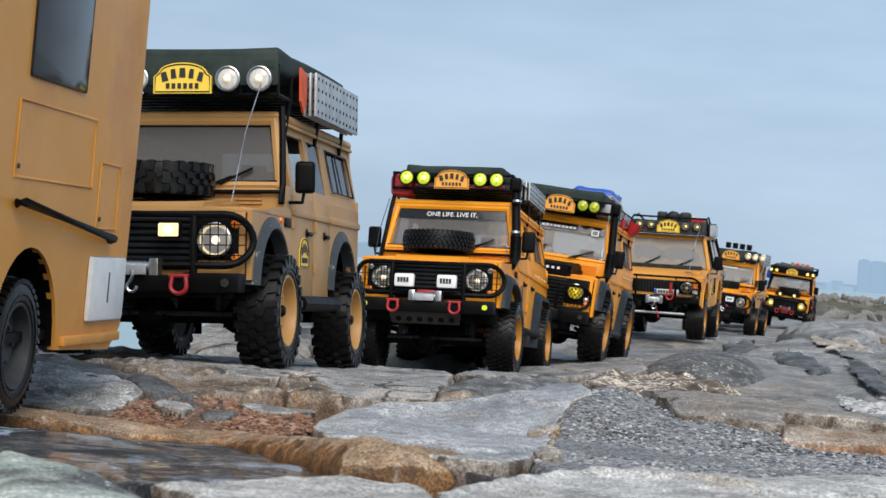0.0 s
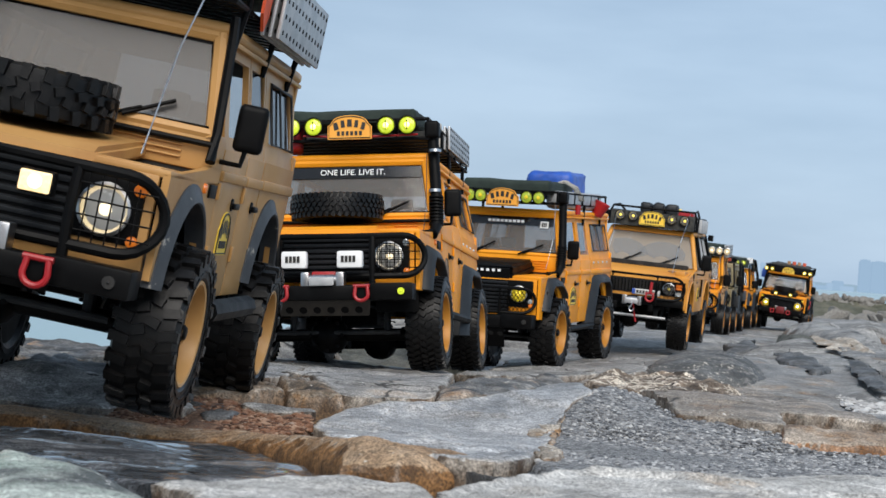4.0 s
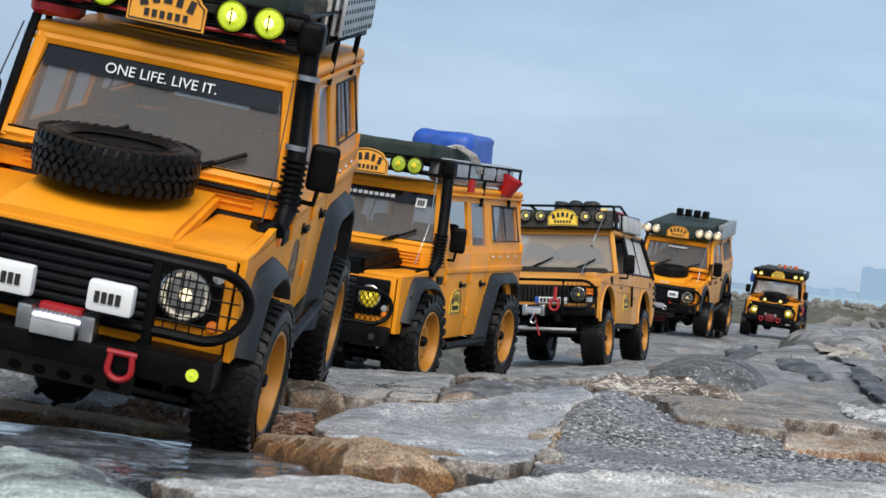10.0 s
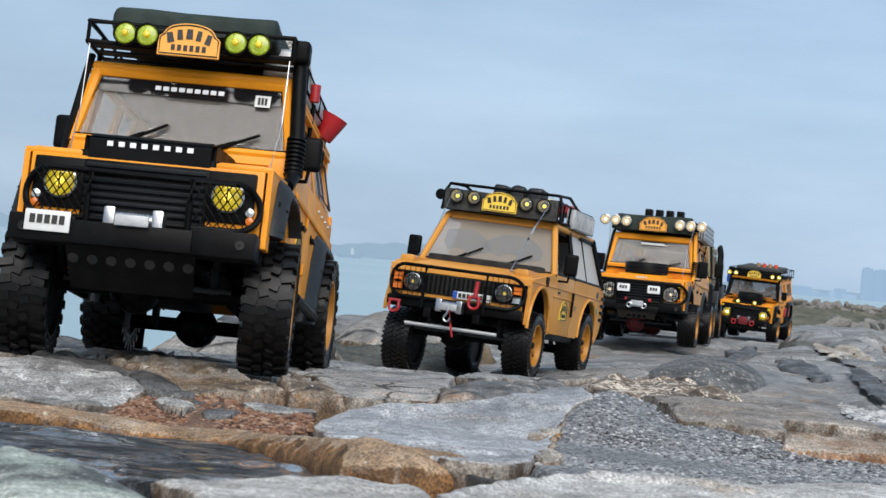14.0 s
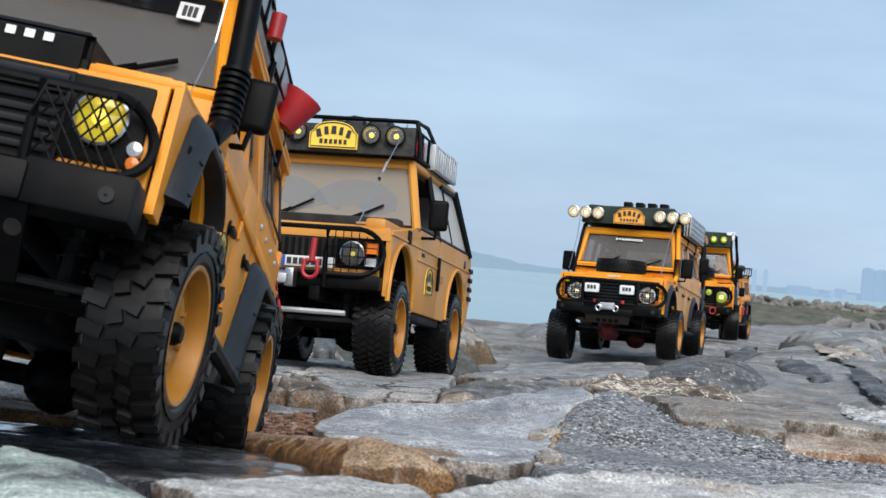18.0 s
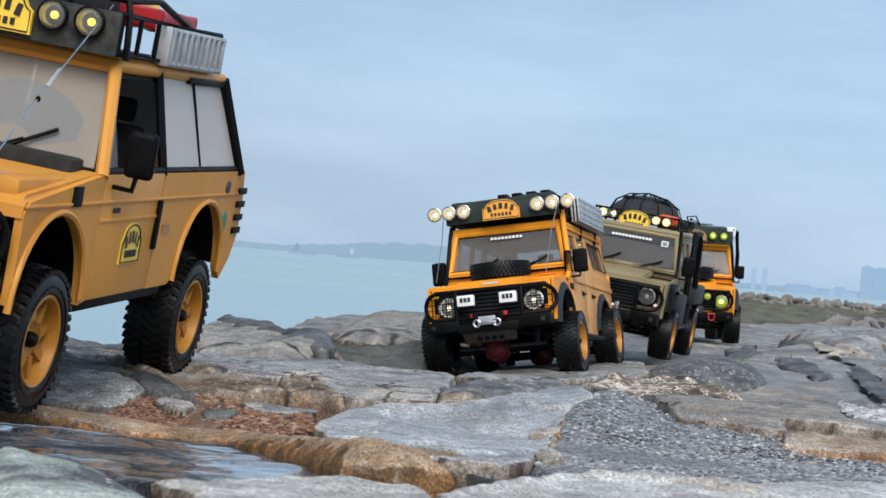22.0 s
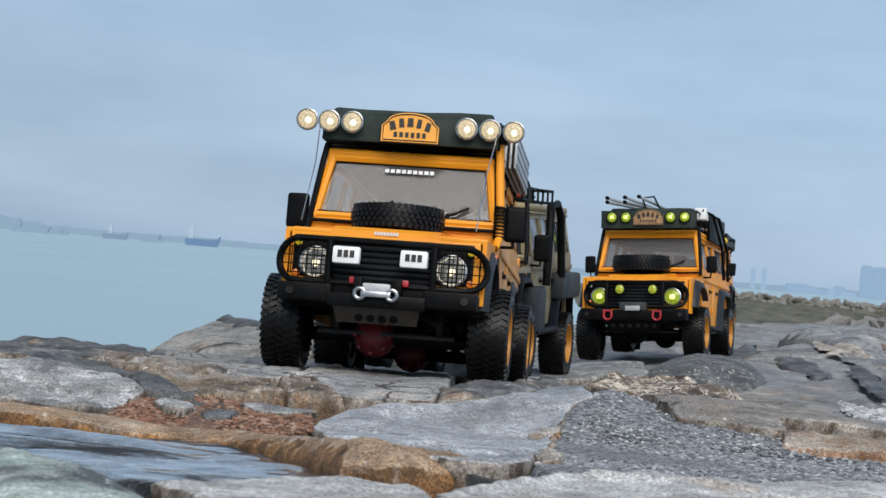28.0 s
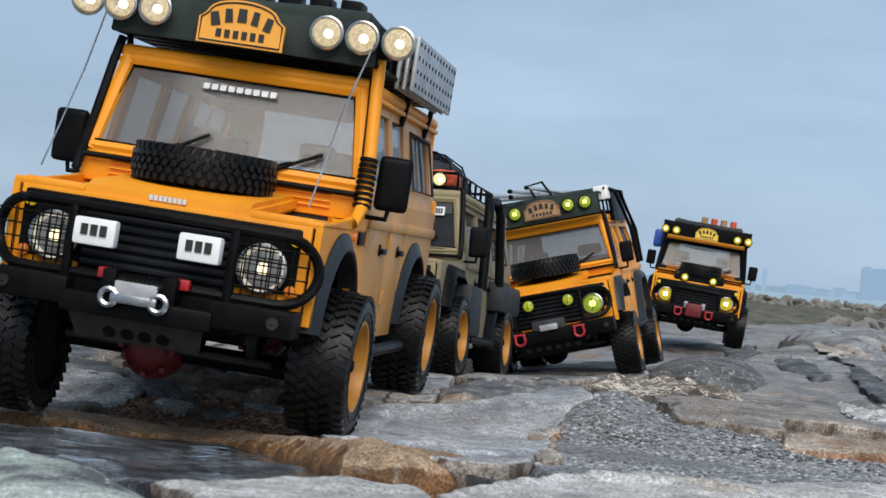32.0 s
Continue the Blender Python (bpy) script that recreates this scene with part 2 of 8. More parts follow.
surface("lens_yellow", (0.6, 0.46, 0.03), (0.35, 0.26, 0.02), 200, 0.12, glow=(1.0, 0.75, 0.03), power=0.22)
surface("reflector_warm", (0.7, 0.6, 0.4), (0.45, 0.37, 0.22), 420, 0.2, glow=(1.0, 0.75, 0.36), power=0.7)
surface("reflector_lit", (0.8, 0.76, 0.66), (0.5, 0.47, 0.4), 420, 0.2, glow=(1.0, 0.88, 0.66), power=0.55)
surface("lens_amber", (0.5, 0.13, 0.015), (0.4, 0.09, 0.012), 80, 0.2, glow=(1.0, 0.25, 0.02), power=0.15)
surface("bulb", (1, 1, 0.9), (1, 1, 0.9), 80, 0.2, glow=(1.0, 0.9, 0.45), power=3.5)
surface("bulb_green", (1, 1, 0.4), (1, 1, 0.4), 80, 0.2, glow=(0.95, 1.0, 0.15), power=2.2)
surface("lens_dull", (0.5, 0.52, 0.52), (0.65, 0.66, 0.64), 200, 0.12, 0.6)
glass("windscreen", (0.15, 0.14, 0.13), 0.42, 0.06, 0.5)
glass("lens_pale", (0.75, 0.74, 0.7), 0.5, 0.08)
glass("screen_dull", (0.085, 0.08, 0.076), 0.68, 0.25, 0.25)
glass("screen_dusty", (0.30, 0.26, 0.215), 0.55, 0.3, 0.3)
glass("wiped_glass", (0.16, 0.18, 0.2), 0.5, 0.04, 0.6)
glass("lens_clear", (0.6, 0.6, 0.58), 0.14, 0.05)
glass("side_glass", (0.10, 0.095, 0.09), 0.38, 0.05, 0.4)
glass("frosted", (0.46, 0.41, 0.36), 0.9, 0.35)
glass("dark_glass", (0.02, 0.02, 0.022), 0.88, 0.08, 0.2)
glass("clear_glass", (0.5, 0.5, 0.5), 0.25, 0.03)
glass("strip_tint", (0.012, 0.012, 0.013), 0.82, 0.08)

# rock kinds
# first colour: rust of broken sides, darkened so that joints read as shaded
RUST_SHADE, SEAM, JOINT = (0.11, 0.07, 0.042), (0.035, 0.03, 0.026), (0.05, 0.045, 0.04)
GRAIN_L, GRAIN_D = ((0.66, 0.65, 0.63), 330, 0.60, 0.05), ((0.07, 0.07, 0.07), 300, 0.60, 0.05)
STAIN = ((0.30, 0.17, 0.07), 9, 0.60, 0.18)
surface("rock_grey", (0.34, 0.345, 0.353), (0.45, 0.453, 0.458), 11, 0.5, 0, 0.7, 420, rough2=0.7, spots=[((0.23, 0.21, 0.19), 22, 0.58, 0.2), ((0.14, 0.135, 0.13), 95, 0.62, 0.06), ((0.2, 0.14, 0.09), 40, 0.66, 0.1), ((0.62, 0.61, 0.59), 330, 0.63, 0.05)], face=RUST_SHADE, streak=((0.26, 0.255, 0.25), 9))
surface("rock_grey2", (0.27, 0.255, 0.24), (0.42, 0.40, 0.375), 14, 0.5, 0, 0.8, 380, rough2=0.8, spots=[((0.33, 0.21, 0.11), 13, 0.60, 0.2), GRAIN_D, GRAIN_L], face=RUST_SHADE, streak=((0.09, 0.088, 0.085), 22), cracks=(5.0, 0.010, (0.035, 0.03, 0.025)))
surface("rock_smooth", (0.23, 0.222, 0.21), (0.345, 0.333, 0.312), 7, 0.55, 0, 0.7, 300, rough2=0.8, spots=[((0.2, 0.185, 0.17), 5, 0.54, 0.2), GRAIN_L], face=RUST_SHADE, streak=((0.085, 0.080, 0.074), 14), cracks=(5.0, 0.010, (0.035, 0.03, 0.025)))
surface("rock_dark", (0.07, 0.07, 0.07), (0.16, 0.158, 0.155), 24, 0.5, 0, 1.0, 300, rough2=0.75, spots=[((0.30, 0.29, 0.28), 70, 0.58, 0.14)], streak=((0.025, 0.025, 0.025), 40))
surface("rock_darkmound", (0.06, 0.06, 0.058), (0.12, 0.118, 0.112), 30, 0.55, 0, 1.0, 330, spots=[((0.2, 0.19, 0.18), 45, 0.54, 0.1), ((0.5, 0.46, 0.40), 190, 0.56, 0.05)])
surface("rock_wet", (0.07, 0.077, 0.087), (0.22, 0.228, 0.242), 26, 0.06, 0, 0.35, 120, rough2=0.42, coat=0.55, spots=[((0.03, 0.031, 0.033), 34, 0.58, 0.12), ((0.34, 0.32, 0.30), 150, 0.62, 0.08)], streak=((0.04, 0.042, 0.046), 26), film=(0.04, 0.9, 1.0))
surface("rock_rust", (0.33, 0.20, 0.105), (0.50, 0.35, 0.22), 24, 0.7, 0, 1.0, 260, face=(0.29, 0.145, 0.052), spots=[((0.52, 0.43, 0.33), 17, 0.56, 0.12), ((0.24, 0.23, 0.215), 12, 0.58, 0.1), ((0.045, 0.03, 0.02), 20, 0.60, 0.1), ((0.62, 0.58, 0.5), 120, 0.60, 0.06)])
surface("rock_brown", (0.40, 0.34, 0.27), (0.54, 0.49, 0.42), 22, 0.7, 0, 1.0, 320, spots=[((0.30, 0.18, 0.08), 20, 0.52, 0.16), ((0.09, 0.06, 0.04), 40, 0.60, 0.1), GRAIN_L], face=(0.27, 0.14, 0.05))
surface("rock_lichen", (0.32, 0.40, 0.345), (0.8, 0.84, 0.77), 15, 0.75, 0, 1.0, 300, spots=[((0.09, 0.1, 0.098), 13, 0.53, 0.1), ((0.42, 0.22, 0.10), 9, 0.60, 0.08), GRAIN_L], face=RUST_SHADE)
surface("rock_pale", (0.46, 0.44, 0.41), (0.74, 0.72, 0.685), 16, 0.72, 0, 1.0, 300, spots=[((0.30, 0.19, 0.09), 13, 0.60, 0.14), ((0.16, 0.155, 0.15), 26, 0.63, 0.12), GRAIN_L], face=RUST_SHADE)
surface("rock_orange", (0.33, 0.25, 0.18), (0.46, 0.38, 0.30), 22, 0.65, 0, 1.0, 300, spots=[((0.28, 0.15, 0.06), 18, 0.52, 0.14), ((0.08, 0.05, 0.03), 36, 0.60, 0.1)], face=(0.26, 0.11, 0.03))
surface("rock_red", (0.13, 0.075, 0.05), (0.26, 0.155, 0.10), 40, 0.85, 0, 1.0, 260, spots=[((0.5, 0.38, 0.28), 150, 0.60, 0.08), ((0.06, 0.04, 0.03), 60, 0.60, 0.1)])
surface("rock_granite", (0.27, 0.262, 0.25), (0.44, 0.43, 0.412), 26, 0.65, 0, 1.0, 330, spots=[((0.66, 0.65, 0.63), 90, 0.57, 0.1), ((0.10, 0.10, 0.10), 80, 0.61, 0.1), STAIN], face=RUST_SHADE)
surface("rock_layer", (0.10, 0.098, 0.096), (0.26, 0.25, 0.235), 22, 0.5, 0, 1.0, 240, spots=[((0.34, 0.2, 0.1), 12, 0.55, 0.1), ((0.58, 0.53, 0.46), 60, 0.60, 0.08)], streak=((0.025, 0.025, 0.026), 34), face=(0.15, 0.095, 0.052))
surface("rock_crust", (0.13, 0.095, 0.068), (0.28, 0.215, 0.16), 30, 0.75, 0, 1.0, 240, spots=[((0.74, 0.67, 0.57), 60, 0.56, 0.05), ((0.04, 0.03, 0.022), 50, 0.55, 0.07)], streak=((0.05, 0.036, 0.026), 45), cracks=(30, 0.07, (0.68, 0.6, 0.49)))
surface("rock_brownslab", (0.22, 0.185, 0.15), (0.34, 0.295, 0.25), 14, 0.62, 0, 0.9, 320, spots=[((0.29, 0.17, 0.085), 16, 0.58, 0.2), GRAIN_L, GRAIN_D], face=RUST_SHADE, cracks=(5.0, 0.010, (0.035, 0.03, 0.025)))
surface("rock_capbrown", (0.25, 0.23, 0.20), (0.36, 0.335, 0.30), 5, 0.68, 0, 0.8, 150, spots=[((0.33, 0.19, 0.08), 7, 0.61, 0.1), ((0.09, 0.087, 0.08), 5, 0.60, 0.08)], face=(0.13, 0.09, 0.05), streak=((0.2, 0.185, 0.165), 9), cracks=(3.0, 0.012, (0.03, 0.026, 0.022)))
surface("rock_mossy", (0.07, 0.072, 0.06), (0.15, 0.15, 0.13), 12, 0.75, 0, 0.9, 160, spots=[((0.30, 0.28, 0.25), 40, 0.62, 0.12)])
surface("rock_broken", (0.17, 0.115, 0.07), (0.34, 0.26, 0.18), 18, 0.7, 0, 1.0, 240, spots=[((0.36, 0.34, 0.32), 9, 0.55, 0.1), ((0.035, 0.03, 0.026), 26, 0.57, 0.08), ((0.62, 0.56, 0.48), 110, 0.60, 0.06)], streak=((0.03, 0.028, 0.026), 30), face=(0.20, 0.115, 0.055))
aggregate("rock_agg", (0.05, 0.052, 0.058), (0.20, 0.203, 0.21), (0.45, 0.45, 0.445), 480)
aggregate("rock_pebble", (0.14, 0.14, 0.14), (0.31, 0.31, 0.305), (0.55, 0.54, 0.53), 120)
def chips(name, colours, rough_to):
    """Small stones, each with its own shade."""
    mt = surface(name, colours[0], colours[-1], 300, rough_to, 0, 0.3, 900)
    n, l = mt.node_tree.nodes, mt.node_tree.links
    ge, r = n.new("ShaderNodeNewGeometry"), n.new("ShaderNodeValToRGB")
    e = r.color_ramp.elements
    e[0].color, e[1].color = (*colours[0], 1), (*colours[-1], 1)
    for k, c in enumerate(colours[1:-1]):
        e.new((k + 1) / (len(colours) - 1)).color = (*c, 1)
    l.new(ge.outputs["Random Per Island"], r.inputs[0])
    l.new(r.outputs[0], n["Principled BSDF"].inputs["Base Color"])
    return mt


chips("chip_grey", ((0.04, 0.042, 0.047), (0.11, 0.113, 0.12), (0.19, 0.194, 0.20), (0.22, 0.222, 0.226), (0.46, 0.46, 0.455)), 0.6)
chips("chip_pale", ((0.16, 0.16, 0.15), (0.31, 0.305, 0.30), (0.42, 0.41, 0.40), (0.6, 0.59, 0.57)), 0.6)
chips("chip_brown", ((0.05, 0.035, 0.026), (0.14, 0.075, 0.045), (0.22, 0.13, 0.08), (0.30, 0.25, 0.21)), 0.8)
chips("chip_red", ((0.045, 0.024, 0.016), (0.12, 0.055, 0.03), (0.19, 0.09, 0.05), (0.22, 0.115, 0.07), (0.34, 0.23, 0.16)), 0.8)
surface("ground_rock", (0.17, 0.16, 0.15), (0.36, 0.345, 0.32), 6, 0.5, 0, 0.9, 160, rough2=0.85, spots=[((0.30, 0.18, 0.085), 9, 0.57, 0.14), ((0.50, 0.48, 0.45), 46, 0.62, 0.12), ((0.05, 0.048, 0.045), 7, 0.60, 0.1)], streak=((0.12, 0.115, 0.11), 14), face=RUST_SHADE)
surface("wall_rock", (0.15, 0.14, 0.122), (0.31, 0.29, 0.262), 9, 0.8, 0, 0.6, 10)
surface("wall_moss", (0.05, 0.052, 0.03), (0.13, 0.12, 0.085), 5, 0.9, 0, 0.6, 8)
# haze of distance put in as an even glow; none of these is a lamp
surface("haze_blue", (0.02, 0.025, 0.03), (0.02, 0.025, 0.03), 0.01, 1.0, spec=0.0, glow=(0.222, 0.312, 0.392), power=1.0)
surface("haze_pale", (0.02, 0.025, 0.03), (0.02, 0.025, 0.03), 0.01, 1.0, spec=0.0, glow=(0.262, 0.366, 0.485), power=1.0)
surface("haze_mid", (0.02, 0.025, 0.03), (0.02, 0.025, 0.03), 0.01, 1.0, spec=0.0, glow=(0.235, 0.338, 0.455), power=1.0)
# haze mixed into the paint: hulls and houses are pulled towards sky blue
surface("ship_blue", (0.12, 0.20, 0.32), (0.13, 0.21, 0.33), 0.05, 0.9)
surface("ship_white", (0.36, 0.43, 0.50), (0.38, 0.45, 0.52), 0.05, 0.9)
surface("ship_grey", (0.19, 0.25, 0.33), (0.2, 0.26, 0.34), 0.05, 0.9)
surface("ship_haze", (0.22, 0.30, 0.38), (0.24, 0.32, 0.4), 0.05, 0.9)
sea = surface("sea", (0.265, 0.37, 0.39), (0.33, 0.425, 0.44), 0.006, 0.3, 0, 0.25, 1.6, rough2=0.35)


# ---- mesh helpers ----
def tri_box(bm, x0, x1, y0, y1, z0, z1, bevel=0.0, seg=2):
    """A box, its edges rounded."""
    r = bmesh.ops.create_cube(bm, size=1.0)
    vs = r["verts"]
    for v in vs:
        v.co = Vector(((x0 + x1) / 2 + v.co.x * (x1 - x0), (y0 + y1) / 2 + v.co.y * (y1 - y0), (z0 + z1) / 2 + v.co.z * (z1 - z0)))
    if bevel:
        es = {e for v in vs for e in v.link_edges}
        bmesh.ops.bevel(bm, geom=list(es), offset=bevel, segments=seg, affect="EDGES", profile=0.6)
    return bm


def box(x0, x1, y0, y1, z0, z1, bevel=0.0, seg=2):
    return tri_box(bmesh.new(), x0, x1, y0, y1, z0, z1, bevel, seg)


def tube(bm, pts, r, seg=8, closed=False):
    """A round bar along a line of points."""
    pts = [Vector(p) for p in pts]
    rings, n = [], len(pts)
    for i, p in enumerate(pts):
        a = pts[(i - 1) % n] if (closed or i > 0) else p
        b = pts[(i + 1) % n] if (closed or i < n - 1) else p
        d = (b - a).normalized()
        u = d.cross(Vector((0, 0, 1)) if abs(d.z) < 0.9 else Vector((1, 0, 0))).normalized()
        w = d.cross(u)
        rings.append([bm.verts.new(p + (u * math.cos(k * math.tau / seg) + w * math.sin(k * math.tau / seg)) * r) for k in range(seg)])
    for i in range(n if closed else n - 1):
        a, b = rings[i], rings[(i + 1) % n]
        # keep the twist between rings small
        s = min(range(seg), key=lambda q: (a[0].co - b[q].co).length)
        for k in range(seg):
            bm.faces.new((a[k], a[(k + 1) % seg], b[(k + 1 + s) % seg], b[(k + s) % seg]))
    if not closed:
        bm.faces.new(rings[0][::-1])
        bm.faces.new(rings[-1])
    return bm


def lathe(bm, prof, axis="x", seg=28, at=(0, 0, 0), cap=True):
    """Turns a profile of (radius, along) round an axis."""
    at, rings = Vector(at), []
    for r, h in prof:
        ring = []
        for k in range(seg):
            c, s = math.cos(k * math.tau / seg) * r, math.sin(k * math.tau / seg) * r
            ring.append(bm.verts.new(at + Vector({"x": (h, c, s), "y": (c, h, s), "z": (c, s, h)}[axis])))
        rings.append(ring)
    for a, b in zip(rings, rings[1:]):
        for k in range(seg):
            bm.faces.new((a[k], a[(k + 1) % seg], b[(k + 1) % seg], b[k]))
    if cap and prof[0][0] > 1e-5:
        bm.faces.new(rings[0])
    if cap and prof[-1][0] > 1e-5:
        bm.faces.new(rings[-1])
    bmesh.ops.recalc_face_normals(bm, faces=bm.faces)
    return bm


def slab_of(bm, outline, axis, a, b):
    """A plate with the given outline, between a and b along the axis."""
    def at(u, v, w):
        return {"x": (w, u, v), "y": (u, w, v), "z": (u, v, w)}[axis]
    f = [bm.verts.new(at(u, v, a)) for u, v in outline]
    g = [bm.verts.new(at(u, v, b)) for u, v in outline]
    n = len(f)
    bm.faces.new(f)
    bm.faces.new(g[::-1])
    for i in range(n):
        bm.faces.new((f[i], g[i], g[(i + 1) % n], f[(i + 1) % n]))
    bmesh.ops.recalc_face_normals(bm, faces=bm.faces)
    return bm


def part(name, bm, material, parent, label="", at=None, smooth=True):
    """Links a bmesh as one mesh object under a thing or under a part."""
    me = bpy.data.meshes.new(name)
    bm.to_mesh(me)
    bm.free()
    for m in (material if isinstance(material, (list, tuple)) else (material,)):
        me.materials.append(MATS[m])
    if smooth:
        me.shade_smooth()
        me.set_sharp_from_angle(angle=radians(38))
    ob = new(name, me)
    ob.parent = parent
    if at is not None:
        ob.matrix_basis = at
    if label:
        tagged(ob, label)
    return ob


def share(ob, parent, m, name=None):
    """Another piece on the same mesh."""
    o = new(name or ob.name.split(".")[0], ob.data)
    o.parent, o.matrix_basis = parent, m
    return o


def thing(name, label, category, group="", kind=""):
    ob = new(name)
    ob.empty_display_size = 0.05
    return tagged(ob, label, category, group, kind)


def arc(cx, cz, r, a0, a1, n):
    return [(cx + r * math.cos(radians(a0 + (a1 - a0) * k / n)), cz + r * math.sin(radians(a0 + (a1 - a0) * k / n))) for k in range(n + 1)]


T0 = Matrix.Identity(4)


def text_mesh(words, size, material, parent, name, m):
    c = bpy.data.curves.new(name, "FONT")
    c.body, c.size, c.align_x, c.align_y, c.extrude = words, size, "CENTER", "CENTER", 0.0002
    tmp = new(name + "_src", c)
    me = bpy.data.meshes.new_from_object(tmp.evaluated_get(bpy.context.evaluated_depsgraph_get()))
    bpy.data.objects.remove(tmp)
    bpy.data.curves.remove(c)
    me.materials.clear()
    me.materials.append(MATS[material])
    ob = new(name, me)
    ob.parent, ob.matrix_basis = parent, m
    return ob


# ---- ground: one sheet of rock that falls to the sea, with stones set into it ----
LANE_Y = (-5, 0.46, 0.767, 0.997, 1.15, 1.258, 1.38, 1.534, 1.687, 1.841, 1.994, 2.224, 2.377, 2.608, 2.838, 3.068, 3.528, 3.835, 4.602, 5.368, 6.135, 7.669, 13.805, 21.474)
LANE_Z = (0.076, 0.076, 0.074, 0.062, 0.052, 0.050, 0.066, 0.065, 0.057, 0.050, 0.044, 0.033, 0.024, 0.016, 0.012, 0.012, 0.026, 0.036, 0.036, 0.012, -0.006, -0.011, -0.02, -0.05)


def lattice(ix, iy, seed):
    h = (ix * 374761393 + iy * 668265263 + seed * 974634777) & 0xFFFFFFFF
    h = ((h ^ (h >> 13)) * 1274126177) & 0xFFFFFFFF
    return ((h ^ (h >> 16)) & 0xFFFF) / 65535.0


def rough(x, y, scale, octaves=4, seed=0):
    """Smooth noise, about -1 to 1, over whole arrays."""
    x, y = np.asarray(x, float) * scale + 1000, np.asarray(y, float) * scale + 1000
    total, amp, s = 0, 1.0, 0
    for o in range(octaves):
        ix, iy = np.floor(x).astype(np.int64), np.floor(y).astype(np.int64)
        fx, fy = x - ix, y - iy
        fx, fy = fx * fx * (3 - 2 * fx), fy * fy * (3 - 2 * fy)
        a, b = lattice(ix, iy, seed + o), lattice(ix + 1, iy, seed + o)
        c, d = lattice(ix, iy + 1, seed + o), lattice(ix + 1, iy + 1, seed + o)
        total = total + amp * ((a + (b - a) * fx) * (1 - fy) + (c + (d - c) * fx) * fy - 0.5) * 2
        s += amp
        amp, x, y = amp * 0.5, x * 2.03, y * 2.03
    return total / s * 1.6


def lie(x, y):
    """The height of the track."""
    z = np.interp(y, LANE_Y, LANE_Z)
    lane = np.interp(y, [1.534, 2.301, 2.914, 3.528, 4.602], [-0.1, 0.05, 0.14, 0.35, 0.6])
    lean = np.interp(y, [2.301, 2.684, 3.068, 3.374, 3.988], [0, 0.1, 0.13, 0.06, 0])
    edge = np.interp(y, [0, 1.917, 2.914, 4.218, 5.062, 7.669, 12.271, 21.474], [-0.6, -0.42, -0.36, -0.2, 0.15, 0.75, 2.5, 6])
    shore = np.interp(y, [0, 4.602, 9.203, 15.339, 21.474], [2.2, 2.4, 3.4, 5.5, 9])
    return z + lean * np.clip(x - lane, -0.15, 0.3) - 1.3 * np.clip(edge - x, 0, 2) - 0.5 * np.clip(x - shore, 0, 4)


def swell(x, y):
    """The track with the low hump where gravel and slab meet."""
    return lie(x, y) + 0.010 * np.exp(-((x - 0.125) / 0.05) ** 2 - ((y - 1.43) / 0.13) ** 2)


def blocky(x, y, cell, seed):
    """Uneven flags with sunk joints: the step of each flag, and how near the joint is."""
    wx, wy = x + 0.25 * cell * rough(x, y, 2.2 / cell, 2, seed), y + 0.25 * cell * rough(x, y, 2.2 / cell, 2, seed + 9)
    gx, gy = np.floor(wx / cell).astype(np.int64), np.floor(wy / cell).astype(np.int64)
    best, second, step = np.full(x.shape, 9.0), np.full(x.shape, 9.0), np.zeros(x.shape)
    for i in (-1, 0, 1):
        for j in (-1, 0, 1):
            cx, cy = gx + i, gy + j
            d = np.hypot(wx / cell - cx - 0.15 - 0.7 * lattice(cx, cy, seed), wy / cell - cy - 0.15 - 0.7 * lattice(cx, cy, seed + 3))
            near = d < best
            second = np.where(near, best, np.minimum(second, d))
            step = np.where(near, lattice(cx, cy, seed + 5) - 0.5, step)
            best = np.where(near, d, best)
    return step, np.clip((second - best) / 0.22, 0, 1)


def sheet(name, xs, ys, height, material, label, category, kind):
    gx, gy = np.meshgrid(xs, ys)
    gz = height(gx, gy)
    n, m = len(xs), len(ys)
    k = np.arange(n * m).reshape(m, n)
    quads = np.stack([k[:-1, :-1], k[:-1, 1:], k[1:, 1:], k[1:, :-1]], -1).reshape(-1, 4)
    me = bpy.data.meshes.new(name)
    me.from_pydata(np.stack([gx, gy, gz], -1).reshape(-1, 3).tolist(), [], quads.tolist())
    me.materials.append(MATS[material])
    me.shade_smooth()
    return tagged(new(name, me), label, category, kind=kind)


def bed(x, y):
    step, joint = blocky(x, y, 0.34, 4)
    far = np.clip((y - 2.3) / 1.53, 0, 1)
    z = lie(x, y) + np.interp(y, [1.319, 1.503], [-0.024, -0.012]) + far * 0.008
    away = np.clip(np.maximum(np.maximum(0.38 - y, (np.abs(x) - 1.0) * 0.8 - 0.2 * np.clip(y - 1.53, 0, 14)), 0), 0, 1)
    z = z - 0.10 * away * (1 - joint) + 0.09 * away * step
    z = z + 0.008 * far * step + 0.0035 * rough(x, y, 5, 4, 2) + 0.0012 * rough(x, y, 45, 3, 6)
    return z - (0.012 * far + 0.003) * (1 - joint) ** 2


xs = np.unique(np.concatenate([np.linspace(-4, -0.9, 70), np.linspace(-0.9, 1.6, 230), np.linspace(1.6, 14, 170)]))
ys = np.unique(np.concatenate([np.linspace(-5, 0.3, 90), np.linspace(0.3, 3.7, 250), np.linspace(3.7, 9.2, 160), np.linspace(9.2, 24.5, 130)]))
ground = sheet("ground", xs, ys, bed, "ground_rock", "uneven grey and brown rock of a breakwater, damp in places", "ground", "structure")
sea_xs = np.concatenate([-np.geomspace(3500, 4, 26), np.geomspace(4, 3500, 26)])
